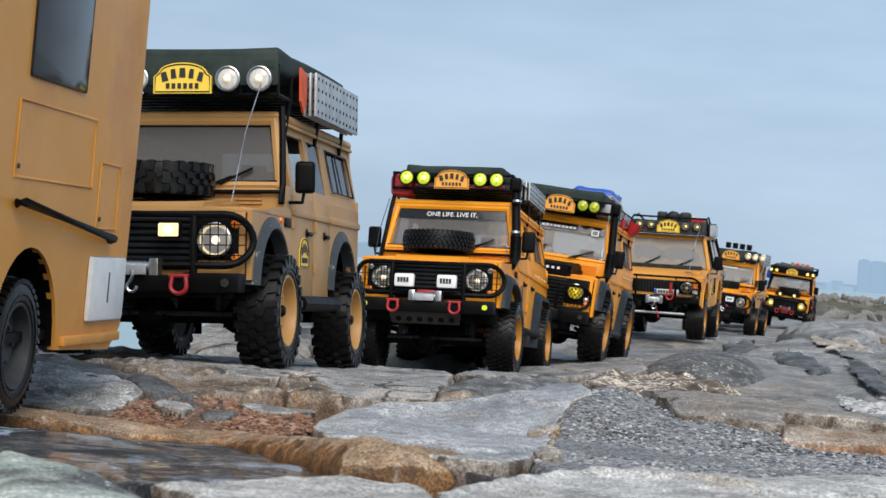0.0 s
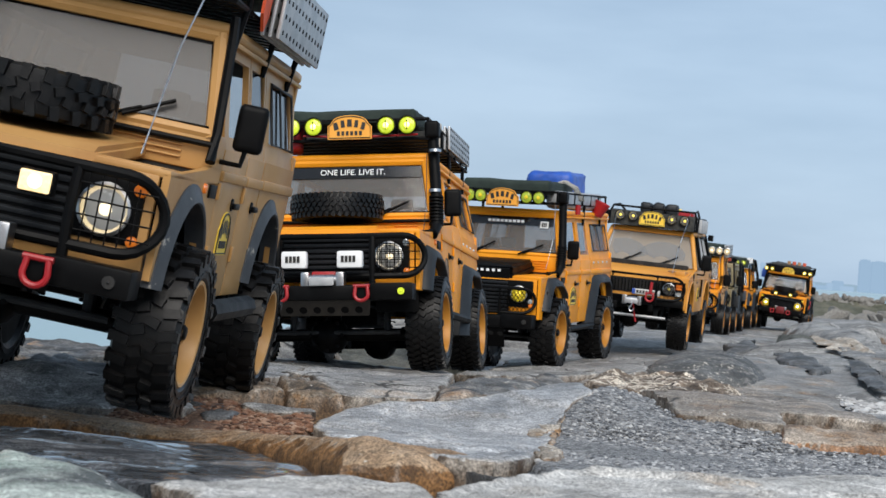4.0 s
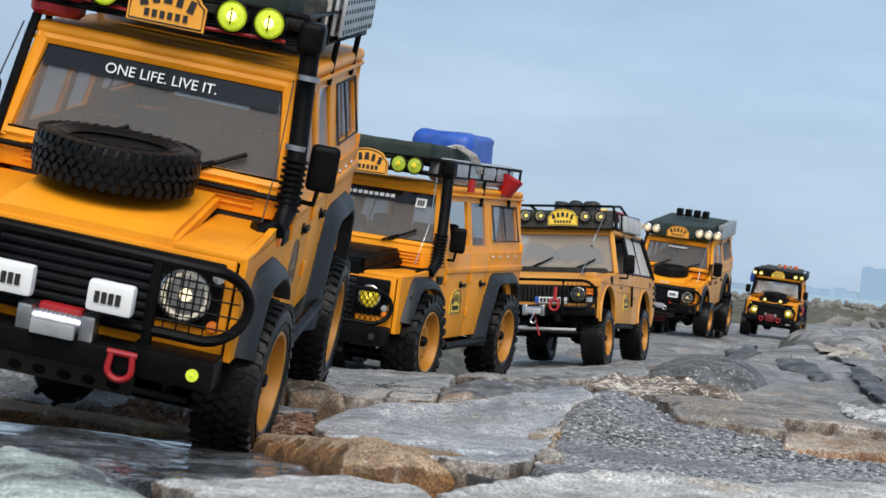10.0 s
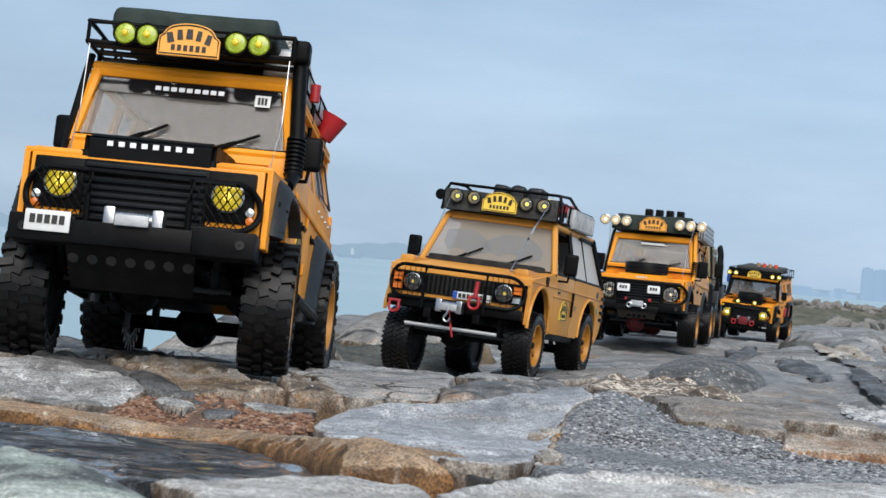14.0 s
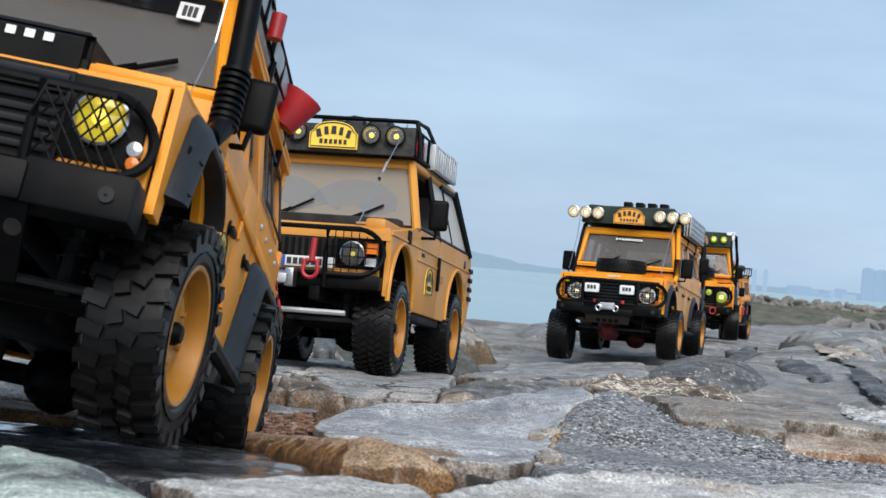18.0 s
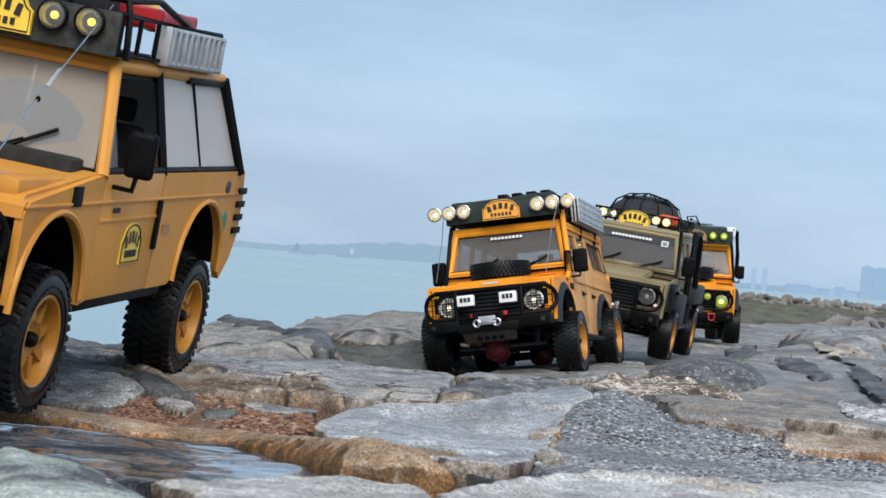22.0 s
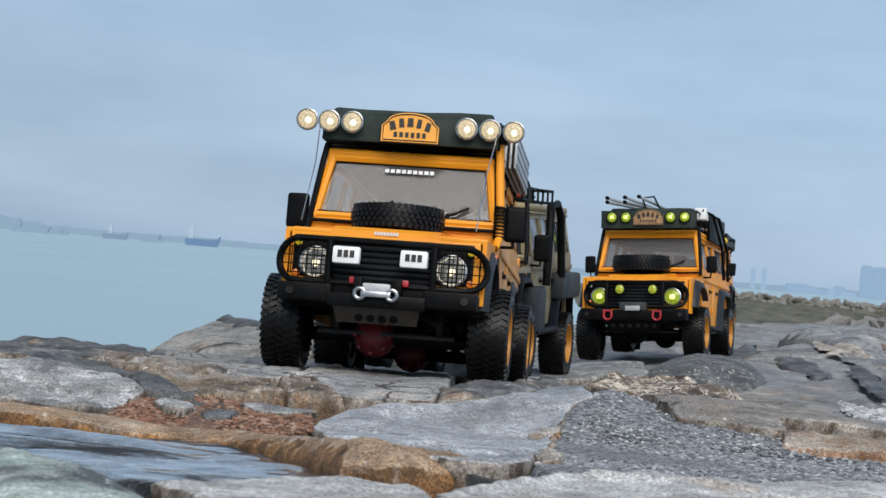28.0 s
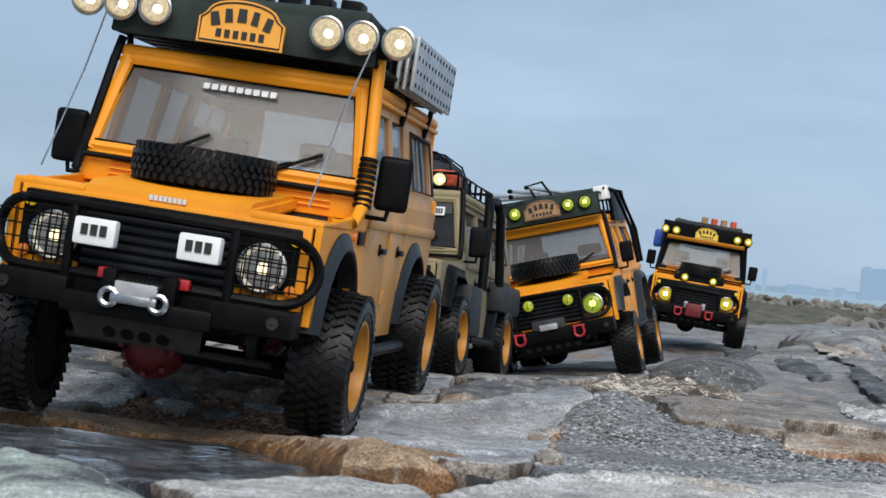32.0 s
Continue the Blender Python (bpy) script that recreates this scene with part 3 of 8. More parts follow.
sea_ys = np.concatenate([[-800, -100, -10], np.geomspace(2, 4900, 40)])
sheet("water", sea_xs, sea_ys, lambda x, y: x * 0 - 2.2, "sea", "calm pale green-blue sea under an overcast sky", "sea", "structure")


EDGE = {"hump": 0.06, "cap_stone": 0.045, "dark_mound": 0.02, "dark_layer": 0.025, "grey_block": 0.05, "crack_stone": 0.06, "flat_stone": 0.08, "far_stone": 0.07, "long_stone": 0.05, "edge_stone": 0.012, "layered_stone": 0.005, "dark_seam": 0.003, "striated_stone": 0.012, "broken_stone": 0.003, "crust_stone": 0.015, "inset_stone": 0.006, "orange_stone": 0.005, "round_stone": 0.007, "brown_stone": 0.004, "granite_block": 0.009, "wet_slab": 0.004, "gravel_slab": 0.006, "rubble_bed": 0.004, "lichen_stone": 0.02}
ROUGH = {"rock_red": 0.0055, "rock_broken": 0.006, "rock_crust": 0.006, "rock_dark": 0.0035, "rock_layer": 0.0045, "rock_brown": 0.003, "rock_wet": 0.0013, "rock_agg": 0.001, "rock_granite": 0.0028, "rock_capbrown": 0.003, "rock_mossy": 0.006, "rock_darkmound": 0.003, "rock_orange": 0.003}


UNDERCUT = ("rock_grey", "rock_grey2", "rock_smooth", "rock_pale", "rock_layer", "rock_brownslab", "rock_granite", "rock_dark")


def stone(name, kind, top, depth, flat, bulge=0.0):
    """A stone with its outline seen from above and a rounded, worn rim, its top on the lie of the track or on a plane of its own."""
    kind = "rock_" + kind
    P = np.array(flat).reshape(-1, 2)
    far = max(1.0, P[:, 1].mean() / 1.38)
    edge = EDGE.get(name, 0.0036 * far ** 0.5)
    fall = 1.3 if edge >= 0.045 else 2.6
    reach = depth / fall
    lo, hi = P.min(0) - reach - 0.01, P.max(0) + reach + 0.01
    size = hi - lo
    cell = max(0.0023 * far, math.sqrt(size[0] * size[1] / 20000))
    gx, gy = np.meshgrid(np.arange(lo[0], hi[0], cell), np.arange(lo[1], hi[1], cell * 1.3))
    seed = int(abs(P[0, 0] * 1000 + P[0, 1] * 7919)) % 977
    jag = 0.0042 * far
    x, y = gx + jag * rough(gx, gy, 18, 4, seed), gy + jag * rough(gx, gy, 18, 4, seed + 40)
    best, odd = np.full(x.shape, 9.0), np.zeros(x.shape, bool)
    for (ax, ay), (bx, by) in zip(P, np.roll(P, -1, 0)):
        ex, ey = bx - ax, by - ay
        t = np.clip(((x - ax) * ex + (y - ay) * ey) / (ex * ex + ey * ey + 1e-12), 0, 1)
        best = np.minimum(best, np.hypot(x - ax - t * ex, y - ay - t * ey))
        odd ^= ((ay > y) != (by > y)) & (x < ex * (y - ay) / (ey + 1e-12) + ax)
    d = np.where(odd, best, -best)
    # draw the grid onto the rim, so that it runs clean
    dy, dx = np.gradient(d, cell * 1.3, cell)
    norm = np.maximum(0.2, np.hypot(dx, dy))
    near = np.abs(d) < cell * 0.6
    gx, gy = np.where(near, gx - d * dx / norm ** 2, gx), np.where(near, gy - d * dy / norm ** 2, gy)
    d = np.where(near, 0, d)
    surf = top(gx, gy) if callable(top) else lie(gx, gy) + top if not isinstance(top, tuple) else top[0] + top[1] * gx + top[2] * gy
    grain = ROUGH.get(kind, 0.0018)
    z = surf + grain * rough(gx, gy, 34, 5, seed) + 0.002 * far ** 0.5 * rough(gx, gy, 8, 3, seed + 7)
    if kind == "rock_wet":
        z = z + grain * 2.6 * rough(gx * 0.2 + gy * 0.1, gy, 30, 3, seed + 3)
    elif kind in ("rock_dark", "rock_layer", "rock_capbrown", "rock_mossy"):
        # bedding: long low ribs
        z = z + grain * 0.6 * rough(gx * 0.25 + gy * 0.1, gy, 40 / far, 3, seed + 3)
        leaf = np.minimum(0, 3.6 * rough(gx * 0.3 + gy * 0.15, gy, 18 / far, 4, seed + 5) - 0.3)
        z = z + 0.0022 * far ** 0.5 * (np.floor(leaf) + np.clip((leaf - np.floor(leaf)) / 0.16, 0, 1)) * np.clip(d / 0.01, 0, 1)
    elif name != "ridge" and kind not in ("rock_agg", "rock_pebble", "rock_red"):
        # flakes broken off the top
        flake = rough(gx, gy * 1.5, 7 / far ** 0.5, 5, seed + 5)
        z = z - 0.0026 * far ** 0.5 * np.clip((flake - 0.22) / 0.05, 0, 1) * np.clip(d / 0.006, 0, 1)
    inner = np.clip(d / edge, 0, 1)
    if bulge:
        z = z + bulge * (1 - (1 - np.clip(d / max(1e-6, d.max()), 0, 1)) ** 2)
    z = z - 0.42 * edge * (1 - inner) ** 2.2
    out = np.clip(-d, 0, reach)
    z = z - fall * out - 0.004 * np.clip(out / 0.003, 0, 1) - grain * 0.8 * (d < 0) * rough(gx, gy, 90 / far, 3, seed + 60)
    keep = d > -reach
    if kind in UNDERCUT and edge < 0.04 and name != "inset_stone":
        # the sides lean in under the top, so that joints lie in shade
        pull = np.where(d < 0, -d * 1.45, 0.0)
        gx, gy = gx + dx / norm ** 2 * pull, gy + dy / norm ** 2 * pull
    cells = keep[:-1, :-1] & keep[1:, :-1] & keep[:-1, 1:] & keep[1:, 1:]
    k = np.arange(gx.size).reshape(gx.shape)
    quads = np.stack([k[:-1, :-1], k[:-1, 1:], k[1:, 1:], k[1:, :-1]], -1)[cells]
    used, back = np.unique(quads, return_inverse=True)
    co = np.stack([gx, gy, z], -1).reshape(-1, 3)[used]
    me = bpy.data.meshes.new(name)
    me.from_pydata(co.tolist(), [], back.reshape(-1, 4).tolist())
    me.materials.append(MATS[kind])
    me.shade_smooth()
    ob = new(name, me)
    ob.parent = ground
    return ob


def ridge(name, foot, crest, back):
    """A worn edge of rock: a rounded face between a foot and a crest, which falls away behind."""
    foot, crest = np.array(foot).reshape(-1, 3), np.array(crest).reshape(-1, 3)
    n, m = 260, 34
    u = np.linspace(0, 1, n)

    def along(L):
        s = np.r_[0, np.cumsum(np.hypot(*np.diff(L[:, :2], axis=0).T))]
        return np.stack([np.interp(u, s / s[-1], L[:, k]) for k in range(3)], -1)
    F, C = along(foot), along(crest)
    co = []
    for v in np.linspace(-0.15, 1.6, m):
        a = np.clip(v, -0.15, 1) * math.pi / 2
        q = F + (C - F) * np.array([1 - np.cos(a), 1 - np.cos(a), np.sin(a)])
        if v > 1:
            q = C + np.array([0.35, 1.0, 0]) * back * (v - 1) / 0.6 - np.array([0, 0, 0.02]) * ((v - 1) / 0.6) ** 2
        if v < 0:
            q = q - np.array([0, 0, 0.012]) * (-v / 0.15)
        w = rough(q[:, 0] + 0.7 * q[:, 2], q[:, 1] + v * 0.03, 40, 5, 12)
        w2 = rough(q[:, 0], q[:, 1] * 0.4 + v * 0.02, 14, 2, 31)
        co.append(q + np.stack([w * 0, -0.0022 * w - 0.003 * w2, 0.0015 * w], -1))
    k = np.arange(n * m).reshape(m, n)
    quads = np.stack([k[:-1, :-1], k[:-1, 1:], k[1:, 1:], k[1:, :-1]], -1).reshape(-1, 4)
    me = bpy.data.meshes.new(name)
    me.from_pydata(np.array(co).reshape(-1, 3).tolist(), [], quads.tolist())
    me.materials.append(MATS["rock_rust"])
    me.shade_smooth()
    ob = new(name, me)
    ob.parent = ground
    return ob


stone('gravel_slab', 'agg', swell, 0.03, (0.056, 1.000, 0.085, 1.268, 0.094, 1.324, 0.104, 1.358, 0.116, 1.400, 0.134, 1.440, 0.152, 1.410, 0.164, 1.374, 0.173, 1.338, 0.198, 1.346, 0.223, 1.330, 0.250, 1.324, 0.277, 1.304, 0.311, 1.302, 0.340, 1.308, 0.282, 1.082, 0.185, 0.974, 0.121, 0.900, 0.063, 0.850, 0.050, 0.882))
stone('slab', 'grey', lambda x, y: swell(x, y) + 0.003, 0.03, (-0.074, 1.234, -0.061, 1.288, -0.039, 1.314, 0.009, 1.345, 0.039, 1.365, 0.063, 1.400, 0.086, 1.440, 0.112, 1.430, 0.114, 1.372, 0.101, 1.346, 0.092, 1.312, 0.082, 1.250, 0.051, 0.932, 0.033, 0.898, 0.008, 0.906, -0.009, 0.910, -0.018, 0.930, -0.034, 0.994, -0.057, 1.060))
stone('dark_wedge', 'dark', -0.004, 0.03, (0.008, 1.100, 0.034, 1.094, 0.058, 1.062, 0.078, 1.010, 0.080, 0.930, 0.039, 0.880, 0.021, 0.900, 0.008, 0.950))
stone('broken_stone', 'brown', lambda x, y: swell(x, y) + 0.002, 0.012, (0.074, 1.300, 0.081, 1.312, 0.089, 1.296, 0.085, 1.270, 0.078, 1.262, 0.073, 1.280))
stone('broken_stone', 'brown', lambda x, y: swell(x, y) + 0.002, 0.012, (0.066, 1.262, 0.073, 1.276, 0.079, 1.266, 0.074, 1.200, 0.065, 1.130, 0.062, 1.170))
stone('broken_stone', 'brown', lambda x, y: swell(x, y) + 0.002, 0.012, (0.056, 1.014, 0.071, 1.150, 0.078, 1.126, 0.070, 0.998, 0.060, 0.945, 0.053, 0.942))
stone('broken_stone', 'rust', lambda x, y: swell(x, y) + 0.002, 0.012, (0.078, 1.262, 0.085, 1.266, 0.081, 1.206, 0.073, 1.164))
stone('broken_stone', 'rust', lambda x, y: swell(x, y) + 0.002, 0.012, (0.089, 1.326, 0.096, 1.340, 0.101, 1.350, 0.095, 1.310, 0.090, 1.300))
stone('wet_slab', 'wet', -0.011, 0.03, (-0.300, 1.276, -0.236, 1.258, -0.176, 1.184, -0.128, 1.160, -0.086, 1.068, -0.040, 0.908, -0.047, 0.834, -0.101, 0.767, -0.130, 0.804, -0.169, 0.884, -0.223, 0.957))
stone('lichen_stone', 'lichen', 0.006, 0.04, (-0.179, 0.749, -0.150, 0.736, -0.130, 0.712, -0.109, 0.675, -0.086, 0.638, -0.071, 0.601, -0.057, 0.509, -0.116, 0.472))
stone('pale_stone', 'pale', 0.004, 0.04, (-0.093, 0.650, -0.070, 0.681, -0.047, 0.699, -0.023, 0.706, -0.002, 0.699, 0.005, 0.669, 0.006, 0.558, -0.061, 0.522, -0.075, 0.614))
stone('pale_slab', 'pale', 0.004, 0.04, (0.010, 0.712, 0.028, 0.749, 0.058, 0.804, 0.100, 0.853, 0.141, 0.877, 0.184, 0.896, 0.235, 0.920, 0.173, 0.656, 0.007, 0.558, 0.008, 0.675))
stone('rubble_bed', 'red', (-0.0700, 0.0368, 0.0992), 0.02, (-0.296, 1.288, -0.259, 1.256, -0.225, 1.252, -0.207, 1.288, -0.196, 1.314, -0.180, 1.324, -0.161, 1.308, -0.139, 1.306, -0.126, 1.288, -0.090, 1.274, -0.075, 1.246, -0.073, 1.200, -0.113, 1.172, -0.147, 1.172, -0.177, 1.164, -0.217, 1.192, -0.279, 1.218))
stone('granite_block', 'granite', 0.004, 0.035, (-0.328, 1.350, -0.285, 1.374, -0.255, 1.362, -0.218, 1.350, -0.197, 1.319, -0.190, 1.301, -0.216, 1.203, -0.253, 1.227, -0.296, 1.227))
stone('round_stone', 'granite', (0.037, -0.005, 0.0143), 0.009, (-0.187, 1.285, -0.180, 1.296, -0.169, 1.296, -0.157, 1.279, -0.150, 1.247, -0.157, 1.227, -0.171, 1.238, -0.181, 1.262))
stone('dark_stone', 'dark', (0.038, -0.000, 0.0124), 0.02, (-0.158, 1.288, -0.129, 1.284, -0.121, 1.256, -0.127, 1.226, -0.141, 1.219, -0.151, 1.252))
stone('pale_slab', 'granite', (0.048, 0.006, 0.0052), 0.02, (-0.133, 1.296, -0.109, 1.311, -0.080, 1.296, -0.075, 1.268, -0.095, 1.250, -0.123, 1.265))
stone('slab', 'grey', (0.042, 0.003, 0.0052), 0.02, (-0.122, 1.250, -0.078, 1.242, -0.066, 1.207, -0.098, 1.204, -0.119, 1.215))
stone('layered_stone', 'broken', 0.003, 0.03, (-0.244, 1.417, -0.225, 1.509, -0.176, 1.442, -0.136, 1.380, -0.104, 1.338, -0.125, 1.319, -0.162, 1.307, -0.197, 1.338, -0.221, 1.368))
stone('dark_seam', 'dark', 0.0025, 0.02, (-0.291, 1.378, -0.283, 1.462, -0.247, 1.428, -0.219, 1.366, -0.205, 1.350, -0.238, 1.336, -0.258, 1.338, -0.275, 1.360))
stone('dark_seam', 'dark', 0.0025, 0.02, (-0.214, 1.358, -0.199, 1.364, -0.174, 1.332, -0.158, 1.300, -0.158, 1.284, -0.179, 1.290, -0.191, 1.296, -0.201, 1.326))
stone('brown_stone', 'broken', 0.006, 0.03, (-0.109, 1.380, -0.105, 1.423, -0.089, 1.387, -0.064, 1.319, -0.086, 1.313, -0.099, 1.319))
stone('slab', 'grey2', 0.001, 0.03, (-0.117, 1.497, -0.114, 1.871, -0.057, 2.920, 0.021, 2.129, 0.011, 1.534, 0.002, 1.362, -0.048, 1.338, -0.065, 1.344, -0.094, 1.473))
stone('striated_stone', 'layer', -0.0005, 0.012, (0.006, 1.460, 0.058, 1.877, 0.158, 2.399, 0.138, 1.939, 0.057, 1.423, 0.027, 1.362, 0.001, 1.350))
stone('crust_stone', 'crust', (0.0775, 0.038, -0.0137), 0.02, (0.151, 1.905, 0.186, 1.992, 0.228, 2.025, 0.275, 1.968, 0.290, 1.800, 0.268, 1.690, 0.225, 1.700, 0.170, 1.720, 0.149, 1.785))
stone('slab', 'brownslab', 0.003, 0.03, (0.179, 2.098, 0.296, 2.313, 0.375, 2.338, 0.351, 1.877, 0.314, 1.485, 0.333, 1.362, 0.296, 1.380, 0.256, 1.405, 0.246, 1.338, 0.215, 1.356, 0.175, 1.362, 0.179, 1.509, 0.202, 1.957))
stone('orange_stone', 'orange', 0.0065, 0.03, (0.237, 1.290, 0.261, 1.278, 0.306, 1.276, 0.345, 1.276, 0.350, 1.310, 0.310, 1.316, 0.275, 1.330, 0.243, 1.328))
stone('dark_mound', 'darkmound', -0.004, 0.025, (0.282, 2.580, 0.300, 2.760, 0.345, 2.880, 0.400, 2.900, 0.450, 2.820, 0.468, 2.660, 0.440, 2.540, 0.360, 2.480, 0.310, 2.500), 0.019)
stone('hump', 'smooth', (-0.047, 0.077, 0.0137), 0.07, (0.462, 3.183, 0.554, 3.496, 0.631, 3.713, 0.707, 3.835, 0.762, 3.713, 0.738, 3.302, 0.654, 2.700, 0.504, 2.071, 0.492, 2.239, 0.512, 2.578, 0.508, 2.989))
stone('inset_stone', 'dark', (-0.039, 0.077, 0.0137), 0.02, (0.574, 3.224, 0.606, 3.195, 0.587, 2.825, 0.549, 2.733, 0.538, 2.894, 0.548, 3.049))
stone('pebble_bed', 'pebble', (0.020, 0.019, -0.0039), 0.006, (0.531, 2.520, 0.587, 2.608, 0.640, 2.608, 0.492, 1.994, 0.490, 2.126, 0.498, 2.279))
stone('cap_stone', 'capbrown', (-0.056, 0.057, 0.0430), 0.08, (-0.367, 2.488, -0.370, 2.670, -0.359, 2.853, -0.336, 2.991, -0.300, 2.963, -0.256, 2.871, -0.205, 2.762, -0.144, 2.689, -0.144, 2.506, -0.176, 2.396, -0.230, 2.377, -0.290, 2.414))
stone('grey_block', 'mossy', (-0.210, 0.060, 0.0848), 0.08, (-0.213, 2.902, -0.157, 2.951, -0.063, 2.971, 0.051, 2.991, 0.066, 2.744, -0.006, 2.684, -0.101, 2.693, -0.167, 2.744))
stone('cap_stone', 'capbrown', (-0.056, 0.060, 0.0326), 0.08, (-0.172, 3.131, -0.167, 3.474, -0.138, 3.756, -0.085, 3.835, 0.005, 3.756, 0.059, 3.631, 0.074, 3.256, -0.011, 3.131, -0.100, 3.037))
stone('edge_stone', 'dark', (0.066, 0.047, 0.0026), 0.05, (-0.466, 1.911, -0.410, 1.963, -0.358, 1.963, -0.287, 1.876, -0.236, 1.718, -0.287, 1.718, -0.362, 1.788, -0.440, 1.805))
stone('slab', 'layer', (0.095, 0.052, -0.0137), 0.04, (-0.448, 1.841, -0.367, 1.841, -0.289, 1.729, -0.242, 1.756, -0.219, 1.561, -0.265, 1.534, -0.330, 1.589, -0.393, 1.618))
stone('slab', 'smooth', 0.001, 0.04, (-0.305, 2.104, -0.306, 2.988, -0.187, 3.055, -0.068, 2.178, -0.112, 1.847, -0.151, 1.528, -0.183, 1.491, -0.236, 1.589))
stone('slab', 'grey2', 0, 0.04, (-0.179, 1.497, -0.151, 1.528, -0.117, 1.884, -0.118, 1.515, -0.113, 1.534, -0.115, 1.460, -0.142, 1.436))
stone('slab', 'smooth', 0.002, 0.04, (0.025, 1.969, 0.123, 3.190, 0.214, 3.147, 0.315, 2.963, 0.289, 2.571, 0.197, 2.454, 0.167, 2.423, 0.058, 1.908))
stone('crack_stone', 'capbrown', (-0.052, 0.043, 0.0091), 0.05, (0.797, 4.732, 0.948, 5.227, 1.052, 5.368, 1.072, 5.085, 0.916, 4.660, 0.796, 4.448))
stone('flat_stone', 'smooth', (-0.148, 0.047, 0.0339), 0.05, (0.897, 5.034, 1.035, 5.215, 1.082, 5.071, 1.090, 4.710, 0.973, 3.988, 0.903, 3.988, 0.944, 4.602))
stone('dark_strip', 'dark', (-0.031, 0.017, 0.0176), 0.04, (0.534, 3.566, 0.640, 3.835, 0.608, 3.605, 0.526, 3.374))
stone('dark_strip', 'mossy', (-0.012, 0.009, 0.0163), 0.04, (0.718, 3.988, 0.751, 3.882, 0.739, 3.598, 0.694, 3.528, 0.692, 3.776))
stone('long_stone', 'brown', (-0.074, 0.010, 0.0319), 0.05, (0.892, 4.295, 0.909, 4.080, 0.865, 3.681, 0.845, 3.712, 0.854, 4.049))
stone('far_stone', 'smooth', (-0.153, 0.059, 0.0222), 0.05, (1.205, 6.157, 1.354, 6.442, 1.451, 6.284, 1.418, 5.839, 1.245, 5.522, 1.157, 5.649))
stone('far_stone', 'smooth', (-0.076, 0.035, 0.0306), 0.06, (0.147, 3.944, 0.201, 4.141, 0.270, 4.075, 0.290, 3.845, 0.225, 3.681, 0.161, 3.713))
stone('flank_stone', 'dark', (-0.040, 0.077, 0.0137), 0.008, (0.648, 3.017, 0.653, 2.914, 0.617, 2.604, 0.564, 2.353, 0.571, 2.508, 0.611, 2.818))
stone('flank_stone', 'smooth', (-0.040, 0.077, 0.0137), 0.008, (0.718, 3.408, 0.722, 3.279, 0.689, 2.917, 0.649, 2.730, 0.665, 2.991, 0.682, 3.215))
stone('flank_stone', 'brown', (-0.040, 0.077, 0.0137), 0.008, (0.727, 3.701, 0.741, 3.586, 0.731, 3.408, 0.687, 3.246, 0.685, 3.407))
stone('dark_layer', 'dark', (-0.032, 0.001, 0.0313), 0.05, (-0.332, 2.868, -0.321, 2.914, -0.283, 2.876, -0.204, 2.741, -0.140, 2.643, -0.132, 2.470, -0.151, 2.454, -0.180, 2.545, -0.238, 2.681, -0.297, 2.785))
stone('slab', 'brownslab', 0, 0.03, (0.134, 1.939, 0.192, 2.381, 0.197, 2.000, 0.185, 1.816, 0.165, 1.902))
ridge('ridge_stone', (-0.273, 1.161, 0.0496, -0.218, 1.161, 0.0465, -0.173, 1.161, 0.0420, -0.126, 1.141, 0.0415, -0.084, 1.049, 0.0474, -0.054, 0.951, 0.0530, -0.040, 0.896, 0.0559, -0.013, 0.884, 0.0568, 0.013, 0.908, 0.0553, 0.039, 0.951, 0.0532), (-0.281, 1.195, 0.0510, -0.246, 1.195, 0.0506, -0.214, 1.195, 0.0493, -0.171, 1.192, 0.0460, -0.126, 1.167, 0.0475, -0.080, 1.063, 0.0576, -0.032, 0.925, 0.0726, -0.015, 0.917, 0.0713, -0.004, 0.926, 0.0701, 0.010, 0.939, 0.0681, 0.024, 0.959, 0.0624, 0.042, 0.985, 0.0519), 0.046)


# ---- loose and set-in small stones ----
def inside_of(P, x, y):
    odd = np.zeros(x.shape, bool)
    for (ax, ay), (bx, by) in zip(P, np.roll(P, -1, 0)):
        odd ^= ((ay > y) != (by > y)) & (x < (bx - ax) * (y - ay) / (by - ay + 1e-12) + ax)
    return odd


def scatter(name, flat, count, small, large, material, lift, label, seed, level=None):
    """Many small angular stones over an outline, as one mesh."""
    P = np.array(flat).reshape(-1, 2)
    rng = np.random.default_rng(seed)
    x, y = rng.uniform(P[:, 0].min(), P[:, 0].max(), count * 3), rng.uniform(P[:, 1].min(), P[:, 1].max(), count * 3)
    ok = inside_of(P, x, y)
    x, y = x[ok][:count], y[ok][:count]
    n = len(x)
    z = (lie(x, y) if level is None else level(x, y) if callable(level) else level[0] + level[1] * x + level[2] * y) + lift
    bm = bmesh.new()
    bmesh.ops.create_icosphere(bm, subdivisions=1, radius=1.0)
    base = np.array([v.co for v in bm.verts])
    faces = np.array([[v.index for v in f.verts] for f in bm.faces])
    bm.free()
    nv = len(base)
    size = small + (large - small) * rng.random(n) ** 2
    form = base[None] * (1 + 0.35 * (rng.random((n, nv, 1)) - 0.5)) * np.stack([size * rng.uniform(0.8, 1.7, n), size * rng.uniform(0.7, 1.3, n), size * rng.uniform(0.4, 0.8, n)], -1)[:, None]
    a = rng.uniform(0, math.tau, n)
    c, s = np.cos(a)[:, None], np.sin(a)[:, None]
    co = np.stack([form[..., 0] * c - form[..., 1] * s + x[:, None], form[..., 0] * s + form[..., 1] * c + y[:, None], form[..., 2] + z[:, None]], -1)
    me = bpy.data.meshes.new(name)
